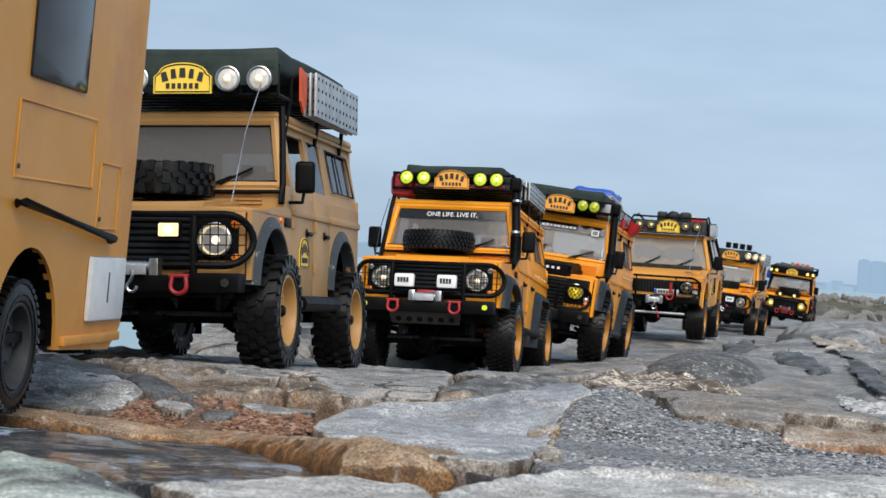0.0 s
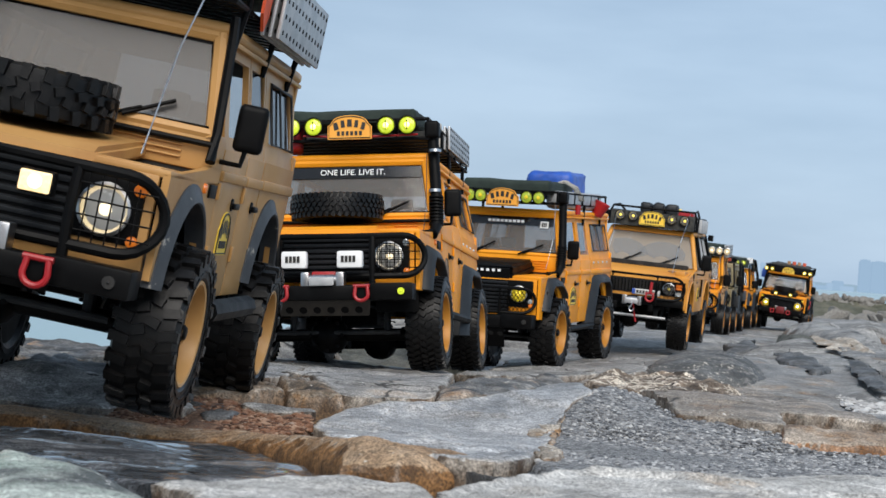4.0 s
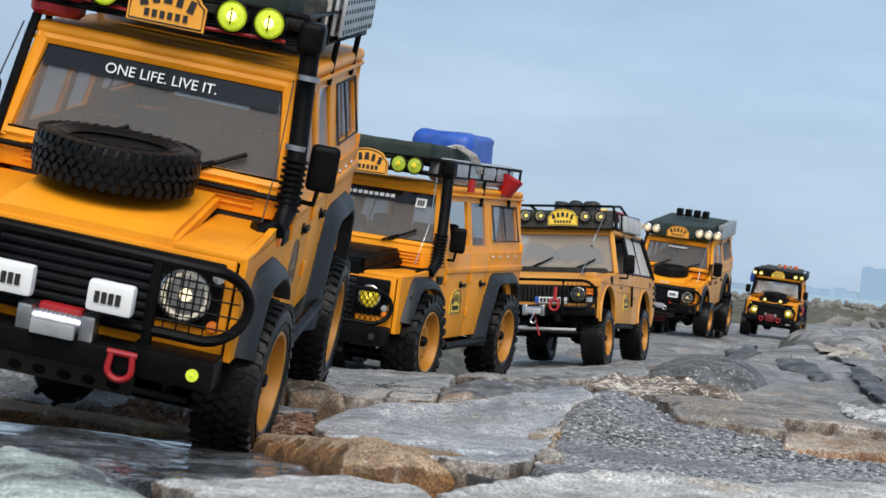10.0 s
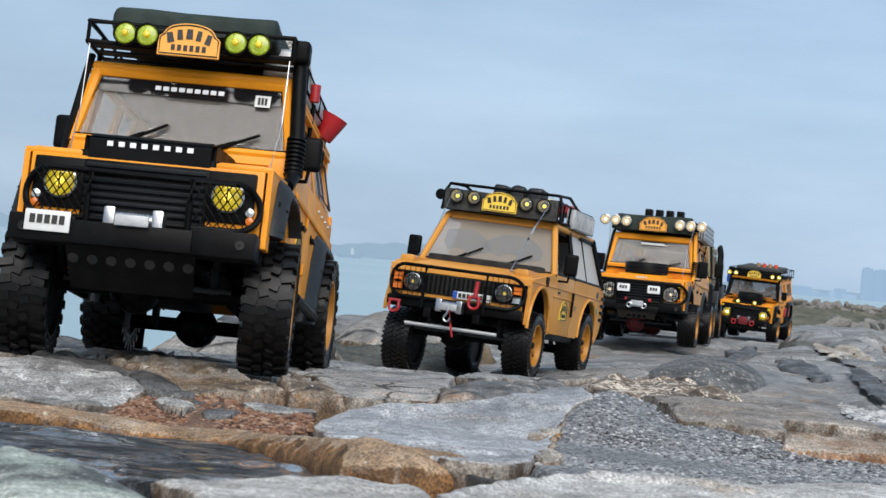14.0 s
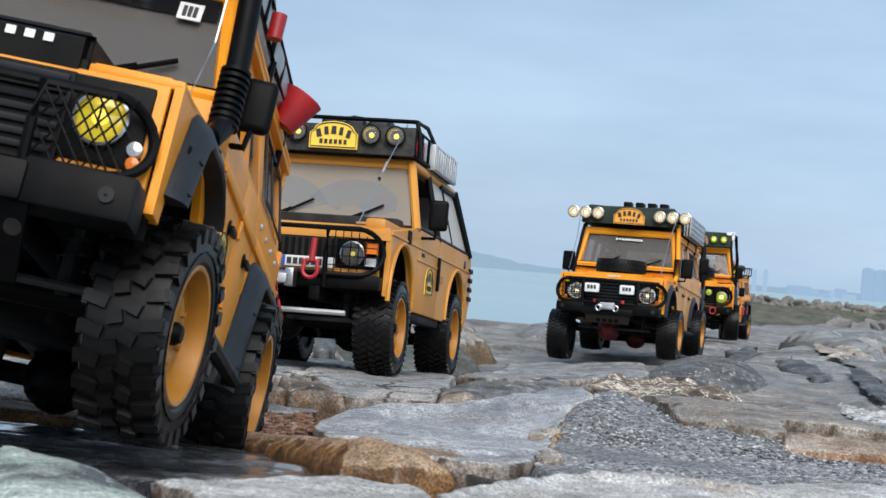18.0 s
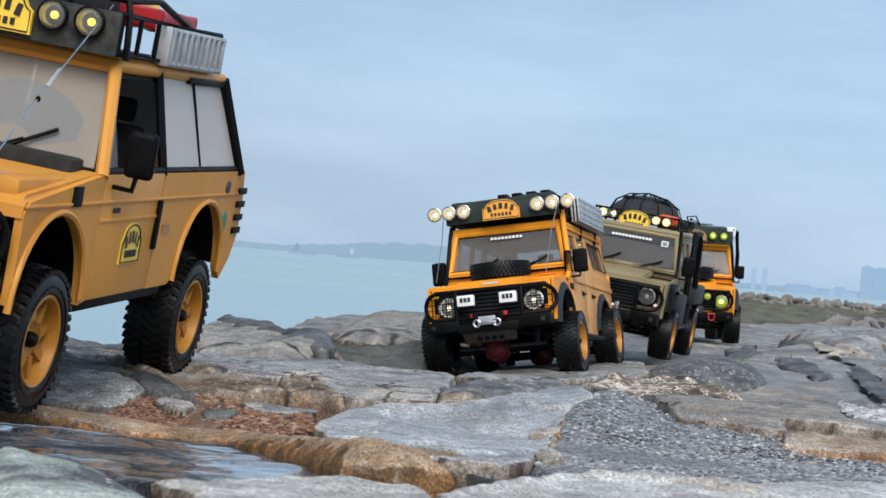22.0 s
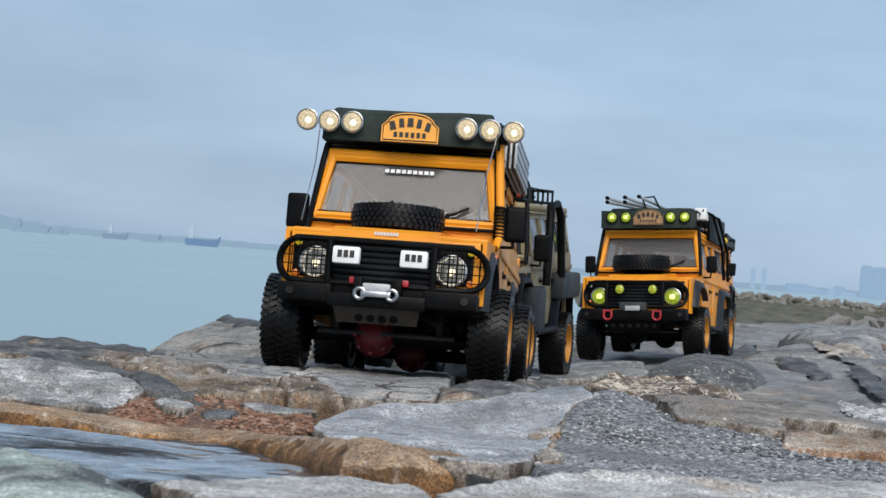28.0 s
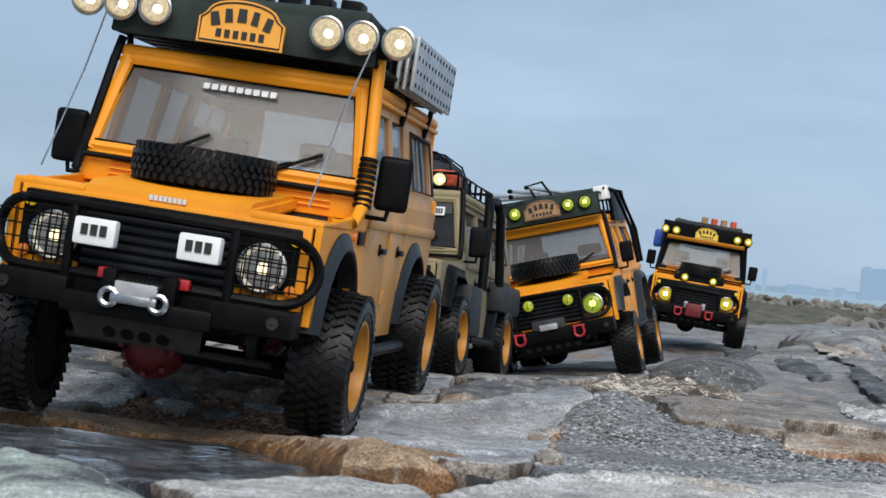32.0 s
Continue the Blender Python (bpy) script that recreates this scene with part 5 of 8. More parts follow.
def winch(root, y, z, w=0.034, drum="steel", hook=True):
    bm = bmesh.new()
    tube(bm, [(-w / 2, y, z), (w / 2, y, z)], 0.0058, 14)
    wn_ = part("winch", bm, drum, root)
    for s in (-1, 1):
        part("winch_housing", box(s * w / 2 - 0.004, s * w / 2 + 0.004, y - 0.008, y + 0.006, z - 0.008, z + 0.008, 0.0015), drum, wn_)
    for k in range(8):
        part("rope_turn", lathe(bmesh.new(), [(0.0064, -0.0008), (0.0064, 0.0008)], "x", 12, (-w / 2 + 0.008 + k * (w - 0.016) / 7, y, z)), drum, wn_)
    part("hawse", box(-0.012, 0.012, y - 0.0125, y - 0.009, z - 0.0055, z + 0.0025, 0.001), "alloy", wn_)
    if hook:
        bm = bmesh.new()
        tube(bm, [(0.001, y - 0.013, z - 0.002), (0.003, y - 0.016, z - 0.006), (0.0, y - 0.015, z - 0.012)], 0.0015, 6)
        tube(bm, [(0.002 + 0.004 * math.cos(radians(a)), y - 0.015, z - 0.015 + 0.004 * math.sin(radians(a))) for a in range(100, 400, 30)], 0.0013, 6)
        part("hook", bm, "steel", wn_)


def mirror(root, side, y=-0.084, z=0.168, big=1.0, x0=0.086):
    bm = box(-0.010 * big, 0.010 * big, -0.003, 0.005, -0.016 * big, 0.016 * big, 0.004, 3)
    arm = bmesh.new()
    tube(arm, [(side * (x0 - 0.004), y + 0.004, z - 0.022), (side * (x0 + 0.016), y, z - 0.022), (side * (x0 + 0.018), y, z - 0.008)], 0.0018, 6)
    a = part("mirror_arm", arm, "black", root)
    part("mirror", bm, "black", a, at=pose(side * (x0 + 0.018), y, z, 0, 0, side * 6))


def wiper(root, x0, z0, y0, x1, z1, y1):
    bm = bmesh.new()
    a, b = Vector((x0, y0, z0)), Vector((x1, y1, z1))
    tube(bm, [a, a.lerp(b, 0.5) + Vector((0, -0.002, 0))], 0.0012, 6)
    d = (b - a).normalized()
    tube(bm, [a.lerp(b, 0.15) + Vector((0.002, -0.001, -0.001)), b + Vector((0, -0.001, 0))], 0.0014, 6)
    part("wiper", bm, "black", root)


def wire(root, pts, r=0.0005, material="steel", name="cable"):
    return part(name, tube(bmesh.new(), pts, r, 5), material, root)


def snorkel(root, x, material="black", base_z=0.145, top_z=0.246, bands=True, r=0.0058):
    bm = bmesh.new()
    tube(bm, [(x - 0.012, -0.128, base_z - 0.006), (x, -0.120, base_z - 0.004), (x + 0.002, -0.108, base_z + 0.006), (x + 0.001, -0.100, base_z + 0.03), (x - 0.003, -0.089, top_z - 0.03), (x - 0.005, -0.086, top_z)], r, 12)
    s = part("snorkel", bm, material, root)
    for k in range(9):
        rib = tube(bmesh.new(), [(x + 0.0015 - k * 0.00012, -0.1065 + k * 0.0007, base_z + 0.006 + k * 0.0035), (x + 0.0015 - k * 0.00012, -0.1062 + k * 0.0007, base_z + 0.0078 + k * 0.0035)], r + 0.0017, 14)
        part("hose_rib", rib, "black", s)
    part("snorkel_head", box(x - 0.0125, x + 0.0025, -0.097, -0.079, top_z - 0.002, top_z + 0.016, 0.004, 3), "black", s)
    if bands:
        for z in (base_z + 0.042, top_z - 0.016):
            part("clamp", tube(bmesh.new(), [(x - 0.0012, -0.0975, z - 0.0015), (x - 0.0012, -0.0973, z + 0.0015)], 0.0066, 12), "steel", s)


def spare_wheel(root, x, y, z, r=0.047, w=0.026, lugs=44, tilt=(0, 0, 0)):
    m = pose(x, y, z, *tilt) @ Matrix.Rotation(radians(90), 4, "Y")
    o = part("spare_wheel", tyre_mesh(r, w, lugs), "rubber", root, "spare black tyre lying on the bonnet", m)
    tagged(part("tread", tread_mesh(r, w, lugs), "rubber", o), kind="stuff")
    part("rim", rim_mesh(r, w), "black", o)
    return o


def bull_bar(root, wide=0.093, low=0.091, high=0.131, y=-0.226, inner=0.046, r=0.0031, mesh_guard=True, diamond=False):
    """A tube loop round both headlights, with uprights and wire guards."""
    bm = bmesh.new()
    loop, e = [], (high - low) / 2
    for q, a0 in ((1, 90), (-1, -90)):
        for k in range(13):
            a = radians(a0 - k * 15)
            u, v = q * (wide - e) + e * math.cos(a), low + e + e * math.sin(a)
            loop.append((u, y + 0.014 * max(0.0, (abs(u) - wide + 0.03) / 0.03) ** 2, v))
    tube(bm, loop, r, 8, True)
    for s in (-1, 1):
        tube(bm, [(s * inner, y + 0.002, high), (s * inner, y - 0.001, (low + high) / 2), (s * inner, y + 0.002, low - 0.012)], r, 8)
    b = part("bull_bar", bm, "black", root, "black tubular bull bar")
    if diamond:  # crossed wires over each lamp panel
        for s in (-1, 1):
            for k in range(-1, 9):
                for lean in (-1, 1):
                    for row in (0, 1):
                        z0, z1 = low + 0.001 + row * 0.016, low + 0.017 + row * 0.016
                        a, c = inner + 0.0058 * k, inner + 0.0058 * (k + 2 * lean)
                        if inner <= min(a, c) + 1e-6 and max(a, c) < wide - 0.005:
                            part("guard_wire", tube(bmesh.new(), [(s * a, y + 0.002, z0), (s * c, y + 0.001, z1)], 0.0005, 5), "black", b)
    elif mesh_guard:
        for s in (-1, 1):
            for k in range(1, 6):
                u = s * (inner + (wide - 0.006 - inner) * k / 6)
                e = 0.003 * max(0, k - 3)
                part("guard_wire", tube(bmesh.new(), [(u, y + 0.002, low + e), (u, y + 0.001, high - e)], 0.0005, 5), "black", b)
            for k in range(1, 5):
                v = low + (high - low) * k / 5
                part("guard_wire", tube(bmesh.new(), [(s * inner, y, v), (s * (wide - 0.003), y + 0.002, v)], 0.0005, 5), "black", b)
    return b


def bumper(root, material="black", skid="black", lights=None, holes=6, z=0.077, half=0.0095, drop=0.0, skid_h=0.024, skid_w=0.046):
    b = part("bumper", box(-0.043, 0.043, -0.240, -0.216, z - half - drop, z + half - drop * 1.5 - 0.002, 0.0025), material, root, "black steel front bumper")
    for q in (-1, 1):
        part("bumper_end", box(min(q * 0.040, q * 0.087), max(q * 0.040, q * 0.087), -0.238, -0.214, z - half, z + half, 0.002), material, b)
    bm = slab_of(bmesh.new(), [(-skid_w, 0.0), (-skid_w + 0.003, -skid_h), (skid_w - 0.003, -skid_h), (skid_w, 0.0)], "y", -0.0015, 0.0015)
    sk = part("skid_plate", bm, skid, root, at=pose(0, -0.234, z - half - drop + 0.001, 38))
    # black discs on the closed plate stand for the shade inside its holes
    for k in range(holes):
        u = (k - (holes - 1) / 2) * 0.0135 * (0.75 if holes < 6 else 1)
        part("hole", lathe(bmesh.new(), [(0.0038, -0.0020), (0.0038, -0.0012), (0.0001, -0.0012)], "y", 12, (u, 0, -0.011)), "black" if skid != "black" else "interior", sk)
    for s in (-1, 1):
        # dark disc for the shade of a hole; a lens where lights is given
        bm = lathe(bmesh.new(), [(0.0034, -0.0395), (0.0034, -0.037), (0.0001, -0.0405)], "y", 12, (s * 0.076, -0.2, z))
        part("bumper_hole", bm, "interior" if not lights else lights, b)
    return b


def boxy_truck(label, paint, o):
    """A boxy five-door off-road truck with a roof rack. o holds what sets this one apart."""
    root = thing("model_truck", label, "model truck", "convoy of model trucks")
    d = o.get
    side_paint = d("sides", paint)
    roof_paint, bonnet_paint, arch = d("roof", paint), d("bonnet", paint), d("arch", "flare_grey")
    running_gear(root, d("diff", "black"))
    seats(root)
    W, TOPX, U = 0.0895, 0.078, d("up", 0.006)
    for s in (-1, 1):
        # front wing
        out = [(-0.208, 0.080), (-0.201, 0.080)] + [p for p in arc(-AXLE_Y, 0.076, d("cut", 0.050), 176, -6, 14)] + [(-0.082, 0.068), (-0.070, 0.068), (-0.070, 0.149), (-0.12, 0.143), (-0.208, 0.136)]
        bm = slab_of(bmesh.new(), out, "x", s * W, s * (W - 0.004))
        tri_box(bm, min(s * 0.048, s * W), max(s * 0.048, s * W), -0.208, -0.070, 0.1340, 0.1385, 0.0015)
        w_ = part("front_wing", bm, d("wing", paint), root)
        part("wing_vent", box(min(s * (W - 0.001), s * (W + 0.0015)), max(s * (W - 0.001), s * (W + 0.0015)), -0.098, -0.078, 0.128, 0.136, 0.0005), "black", w_)
        lamp_y = part("side_repeater", lathe(bmesh.new(), [(0.0032, 0), (0.0028, 0.0016), (0.0001, 0.0022)], "x", 10, (s * W, -0.112, 0.133)) if s > 0 else lathe(bmesh.new(), [(0.0032, 0), (0.0028, -0.0016), (0.0001, -0.0022)], "x", 10, (s * W, -0.112, 0.133)), "lens_amber", w_)
        # doors with their windows, handles and hinges
        for y0, y1, rear in ((-0.068, 0.018, False), (0.020, 0.084, True)):
            bm = bmesh.new()
            framed(bm, s, W, TOPX, y0, y1, 0.150 + U, 0.213 + U, y0 + (0.014 if not rear else 0.006), y1 - 0.006, 0.158 + U, 0.205 + U)
            tri_box(bm, min(s * (W - 0.004), s * W), max(s * (W - 0.004), s * W), y0, y1, 0.068, 0.150 + U, 0.001)
            tri_box(bm, min(s * (W - 0.002), s * (W + 0.0022)), max(s * (W - 0.002), s * (W + 0.0022)), y0, y1, 0.139, 0.1455, 0.0016)
            dr = part("door", bm, side_paint, root)
            dr.visible_shadow = True
            if not (d("open_windows") and not rear and s > 0):
                pane(dr, "window", [(s * (W - 0.003), y0 + 0.008, 0.157 + U), (s * (W - 0.003), y1 - 0.006, 0.157 + U), (s * (TOPX - 0.0015), y1 - 0.006, 0.206 + U), (s * (TOPX - 0.0015), y0 + 0.012, 0.206 + U)], d("side_glass", "side_glass"))
            hx = s * (W + 0.0018)
            hy = y1 - (0.028 if not rear else 0.020)
            bm = box(min(hx - 0.0014, hx + 0.0016), max(hx - 0.0014, hx + 0.0016), hy - 0.004, hy + 0.012, 0.1235, 0.1275, 0.0013)
            lathe(bm, [(0.0001, 0.0), (0.0042, 0.0), (0.0038, s * 0.0012), (0.0001, s * 0.0014)], "x", 10, (s * (W - 0.0002), hy - 0.002, 0.1262))
            part("handle", bm, "black", dr)
            for hz in (0.09, 0.128):
                part("hinge", box(min(s * W, s * (W + 0.002)), max(s * W, s * (W + 0.002)), y0 - 0.003, y0 + 0.004, hz, hz + 0.010, 0.0006), d("hinge", side_paint), dr)
        # rear quarter
        out = [(0.086, 0.150 + U)] + [(0.0863, 0.084)] + arc(AXLE_Y, 0.076, d("cut", 0.050), 170, 4, 14) + [(0.222, 0.078), (0.224, 0.150 + U)]
        bm = slab_of(bmesh.new(), out, "x", s * W, s * (W - 0.004))
        framed(bm, s, W, TOPX, 0.086, 0.224, 0.150 + U, 0.213 + U, 0.104, 0.204, 0.163 + U, 0.203 + U)
        tri_box(bm, min(s * (W - 0.002), s * (W + 0.0022)), max(s * (W - 0.002), s * (W + 0.0022)), 0.086, 0.224, 0.139, 0.146, 0.0016)
        rq = part("rear_side", bm, side_paint, root)
        pane(rq, "rear_window", [(s * (W - 0.0035), 0.102, 0.161 + U), (s * (W - 0.0035), 0.206, 0.161 + U), (s * (TOPX - 0.0015), 0.206, 0.204 + U), (s * (TOPX - 0.0015), 0.102, 0.204 + U)], d("rear_glass", "side_glass"))
        bm = bmesh.new()
        tube(bm, [(s * (W - 0.0015), 0.104, 0.163 + U), (s * (W - 0.0015), 0.204, 0.163 + U), (s * (TOPX + 0.001), 0.204, 0.203 + U), (s * (TOPX + 0.001), 0.104, 0.203 + U)], 0.0011, 6, True)
        tube(bm, [(s * (W - 0.002), 0.152, 0.163 + U), (s * TOPX, 0.152, 0.203 + U)], 0.0009, 6)
        part("window_seal", bm, d("seal", "dark_grey"), rq)
        if d("bolts"):
            for k in range(4):
                bm = lathe(bmesh.new(), [(0.0020, 0), (0.0017, s * 0.0012), (0.0001, s * 0.0015)], "x", 8, (s * W, 0.100 + k * 0.030, 0.1475 + d("bolt_up", 0.0)))
                part("bolt", bm, "alloy", rq)
        bm = bmesh.new()
        tube(bm, [(s * 0.098, -0.070, 0.062), (s * 0.098, 0.076, 0.062)], 0.0042 if d("step", "tube") == "tube" else 0.007, 8)
        part("side_step", bm, d("step_paint", "black"), root)
        for y in (-AXLE_Y, AXLE_Y):
            flare(root, y, s, d("flare", "square"), arch, d("screws", False))
        if s > 0 and d("badge"):
            plaque(root, s * (W + 0.0008), -0.022, 0.108, 0.036, 0.027, d("badge"), "door_sign", (0, 0, 90))
        mirror(root, s, d("mirror_y", -0.084), d("mirror_z", 0.168), d("mirror", 1.0), d("mirror_x", 0.086))
        part("mud_flap", box(min(s * 0.07, s * 0.1), max(s * 0.07, s * 0.1), 0.206, 0.209, 0.03, 0.075, 0.001), "black", root)
    # nose
    part("front_panel", box(-0.084, 0.084, -0.2085, -0.2045, 0.080, 0.135, 0.0015), d("nose", paint), root)
    for s in (-1, 1):
        part("headlight_panel", box(min(s * 0.040, s * 0.081), max(s * 0.040, s * 0.079), -0.2105, -0.2065, 0.0955, 0.1325, 0.002), d("lamp_panel", "black"), root)
        lamp(root, "headlight", s * 0.060, -0.2125, d("hl_z", 0.112), d("hl_r", 0.0135), "steel", d("headlight", "lens_white"), cage=d("cage", False), bulb=d("bulb", "bulb"))
        part("indicator", lathe(bmesh.new(), [(0.0036, 0), (0.0032, -0.003), (0.0001, -0.004)], "y", 12, (s * 0.0765, -0.2105, d("ind_z", 0.125))), d("side_lamp", "lens_yellow"), root)
        part("indicator", lathe(bmesh.new(), [(0.0032, 0), (0.0028, -0.003), (0.0001, -0.004)], "y", 12, (s * 0.077, -0.2105, 0.098)), "lens_amber", root)
    gr = part("grille", box(-0.045, 0.045, -0.2115, -0.2055, 0.088, 0.1325, 0.0015), "black", root)
    slat = None
    for k in range(8):
        m = pose(0, -0.2125, 0.0915 + k * 0.0053, 18)
        slat = part("slat", box(-0.043, 0.043, -0.0015, 0.0015, -0.0014, 0.0014, 0.0005), "flare_grey", gr, at=m) if slat is None else share(slat, gr, m)
    # bonnet: raised middle
    bm = bmesh.new()
    prof = [(-0.207, 0.1335), (-0.2065, 0.1395), (-0.200, 0.1430), (-0.15, 0.1475), (-0.10, 0.152), (-0.097, 0.150), (-0.097, 0.142), (-0.206, 0.1325)]
    slab_of(bm, prof, "x", -0.050, 0.050)
    bmesh.ops.bevel(bm, geom=[e for e in bm.edges if abs(e.verts[0].co.x - e.verts[1].co.x) < 1e-6 and e.calc_length() > 0.02], offset=0.003, segments=2, affect="EDGES")
    bn = part("bonnet", bm, bonnet_paint, root)
    for s in (-1, 1):
        part("wing_top", box(min(s * 0.049, s * 0.084), max(s * 0.049, s * 0.084), -0.207, -0.097, 0.134, 0.1395, 0.002), d("wing", paint), root)
    if d("chequer"):
        for s in (-1, 1):
            part("wing_plate", box(min(s * 0.052, s * 0.082), max(s * 0.052, s * 0.082), -0.2, -0.1, 0.1445, 0.1458, 0.0005), "black", root)
    # bulkhead, windscreen and roof
    bk = part("bulkhead", box(-W, W, -0.100, -0.070, 0.142, 0.157 + U, 0.003), d("scuttle", paint), root)
    for s in (-1, 1):
        bm = bmesh.new()
        for k in range(4):
            tri_box(bm, min(s * 0.012, s * 0.07), max(s * 0.012, s * 0.07), -0.1022, -0.099, 0.1475 + k * 0.0035, 0.1485 + k * 0.0035, 0.0004)
        part("vent_flap", bm, d("scuttle", paint), bk)
    y0, z0, y1, z1 = -0.097, 0.157 + U, -0.079, 0.2125 + U
    bm = bmesh.new()
    for s in (-1, 1):
        tube(bm, [(s * (W - 0.004), y0, z0 - 0.004), (s * (TOPX - 0.003), y1, z1 + 0.002)], 0.0048, 8)
    tube(bm, [(-TOPX, y1, z1 + 0.001), (TOPX, y1, z1 + 0.001)], 0.0048, 8)
    tube(bm, [(-W + 0.003, y0, z0 - 0.001), (W - 0.003, y0, z0 - 0.001)], 0.004, 8)
    wf = part("windscreen_frame", bm, d("screen_frame", paint), root)
    pane(wf, "windscreen", [(-W + 0.006, y0, z0), (W - 0.006, y0, z0), (TOPX - 0.006, y1, z1), (-TOPX + 0.006, y1, z1)], d("screen", "windscreen"))
    bm = bmesh.new()
    tube(bm, [(-W + 0.007, y0 - 0.001, z0 + 0.002), (W - 0.007, y0 - 0.001, z0 + 0.002), (TOPX - 0.007, y1 - 0.001, z1 - 0.003), (-TOPX + 0.007, y1 - 0.001, z1 - 0.003)], 0.0016, 6, True)
    part("screen_seal", bm, "black", wf)
    if d("scuttle_bar", True):
        part("scuttle_bar", tube(bmesh.new(), [(-0.090, -0.104, z0 - 0.007), (0.090, -0.104, z0 - 0.007)], 0.0018, 8), "black", wf)
    lean = math.degrees(math.atan2(y1 - y0, z1 - z0))
    if d("strip"):
        part("sun_strip", box(-0.0715, 0.0715, -0.0002, 0.0002, -0.0068, 0.0068), d("strip"), wf, at=pose(0, y1 - 0.0040, z1 - 0.0088, -lean))
    if d("words"):
        text_mesh(d("words"), 0.0088, "white", wf, "lettering", pose(0, y1 - 0.0068, z1 - 0.0095, 90 - lean))
    if d("bars"):
        bars(wf, "lettering_marking", 0.0, y1 - 0.0068, z1 - 0.0095, d("bars")[0], 0.0036, d("bars")[1], "white", (-lean, 0, 0))
    if d("sticker"):
        part("sticker", box(-0.006, 0.006, -0.0004, 0.0004, -0.005, 0.005), "plate_white", wf, at=pose(0.058, y1 - 0.0078, z1 - 0.013, -lean))
        bars(wf, "sticker_marking", 0.058, y1 - 0.0086, z1 - 0.013, 0.008, 0.006, 3, "ink", (-lean, 0, 0))
    wiper(wf, -0.045, z0 - 0.001, y0 - 0.006, -0.012, z0 + 0.016, y0 + 0.003)
    wiper(wf, 0.025, z0 - 0.001, y0 - 0.006, 0.060, z0 + 0.014, y0 + 0.002)
    bm = box(-TOPX - 0.003, TOPX + 0.003, -0.083, 0.226, 0.2135 + U, 0.224 + U * 0.8, 0.0048, 3)
    rf = part("roof", bm, roof_paint, root)
    for s in (-1, 1):
        part("gutter", box(min(s * 0.074, s * 0.0815), max(s * 0.074, s * 0.0815), -0.082, 0.225, 0.211 + U, 0.214 + U, 0.0008), d("gutter", roof_paint), rf)
    bm = box(-W, W, 0.218, 0.224, 0.070, 0.160 + U, 0.002)
    for s in (-1, 1):
        tri_box(bm, min(s * 0.055, s * 0.08), max(s * 0.055, s * 0.08), 0.217, 0.224, 0.155 + U, 0.213 + U, 0.002)
    part("rear_wall", bm, paint, root)
    pane(root, "back_window", [(-0.056, 0.221, 0.160 + U), (0.056, 0.221, 0.160 + U), (0.056, 0.221, 0.212 + U), (-0.056, 0.221, 0.212 + U)], "clear_glass")
    part("headlining", box(-0.072, 0.072, -0.076, 0.218, 0.2095 + U, 0.2125 + U), "interior", root)
    if d("bull", True):
        bull_bar(root, **d("bar", {}))
    bumper(root, skid=d("skid", "black"), lights=d("bumper_lights"), holes=d("holes", 6), z=d("bump_z", 0.077), half=d("bump_h", 0.0095), drop=d("drop", 0.0), skid_h=d("skid_h", 0.024), skid_w=d("skid_w", 0.046))
    winch(root, -0.231, d("winch_z", 0.088), drum=d("winch", "steel"), hook=d("hook", False))
    if d("shackles"):
        for s in (-1, 1):
            shackle(root, s * d("shackles"), -0.244, 0.076)
    if d("spare"):
        spare_wheel(root, *d("spare"))
    if d("snorkel"):
        snorkel(root, d("snorkel"), d("snorkel_paint", "black"), top_z=d("snorkel_top", 0.244), bands=d("bands", True), r=d("snorkel_r", 0.0058))
    if d("cage_pillars", True):
        for s in (-1, 1):
            bm = bmesh.new()
            tube(bm, [(s * 0.089, -0.108, 0.148), (s * 0.088, -0.100, 0.165), (s * 0.083, -0.084, 0.212 + U), (s * 0.081, -0.080, 0.226 + U)], 0.003, 8)
            part("roll_bar", bm, "black", root)
    return root


def rack(root, z=0.229, y0=-0.112, y1=0.2, wide=0.082, front=None, rail=0.030, legs=True):
    """A roof rack of thin tubes with slats, and a front board if it has one."""
    bm = bmesh.new()
    for k, zz in enumerate((z, z + rail)):
        tube(bm, [(-wide, y0, zz), (wide, y0, zz), (wide, y1, zz), (-wide, y1, zz)], 0.0022, 6, True)
    for y in np.linspace(y0, y1, 7):
        for s in (-1, 1):
            tube(bm, [(s * wide, y, z), (s * wide, y, z + rail)], 0.0016, 6)
    for x in np.linspace(-wide, wide, 6):
        tube(bm, [(x, y0, z), (x, y0, z + rail)], 0.0014, 6)
    rk = part("roof_rack", bm, "black", root, "black tubular roof rack")
    if legs:
        for y in (-0.06, 0.06, 0.17):
            for s in (-1, 1):
                part("rack_leg", tube(bmesh.new(), [(s * 0.079, y, 0.212), (s * wide, y, z)], 0.0022, 6), "black", rk)
    sl = None
    for y in np.linspace(y0 + 0.012, y1 - 0.012, 12):
        m = pose(0, y, z)
        sl = part("rack_slat", box(-wide, wide, -0.006, 0.006, -0.001, 0.001), "black", rk, at=m) if sl is None else share(sl, rk, m)
    if front:
        part("front_board", box(-wide, wide, y0 - 0.0035, y0 - 0.0005, z - 0.002, z + rail + 0.001, 0.001), front, rk)
    return rk


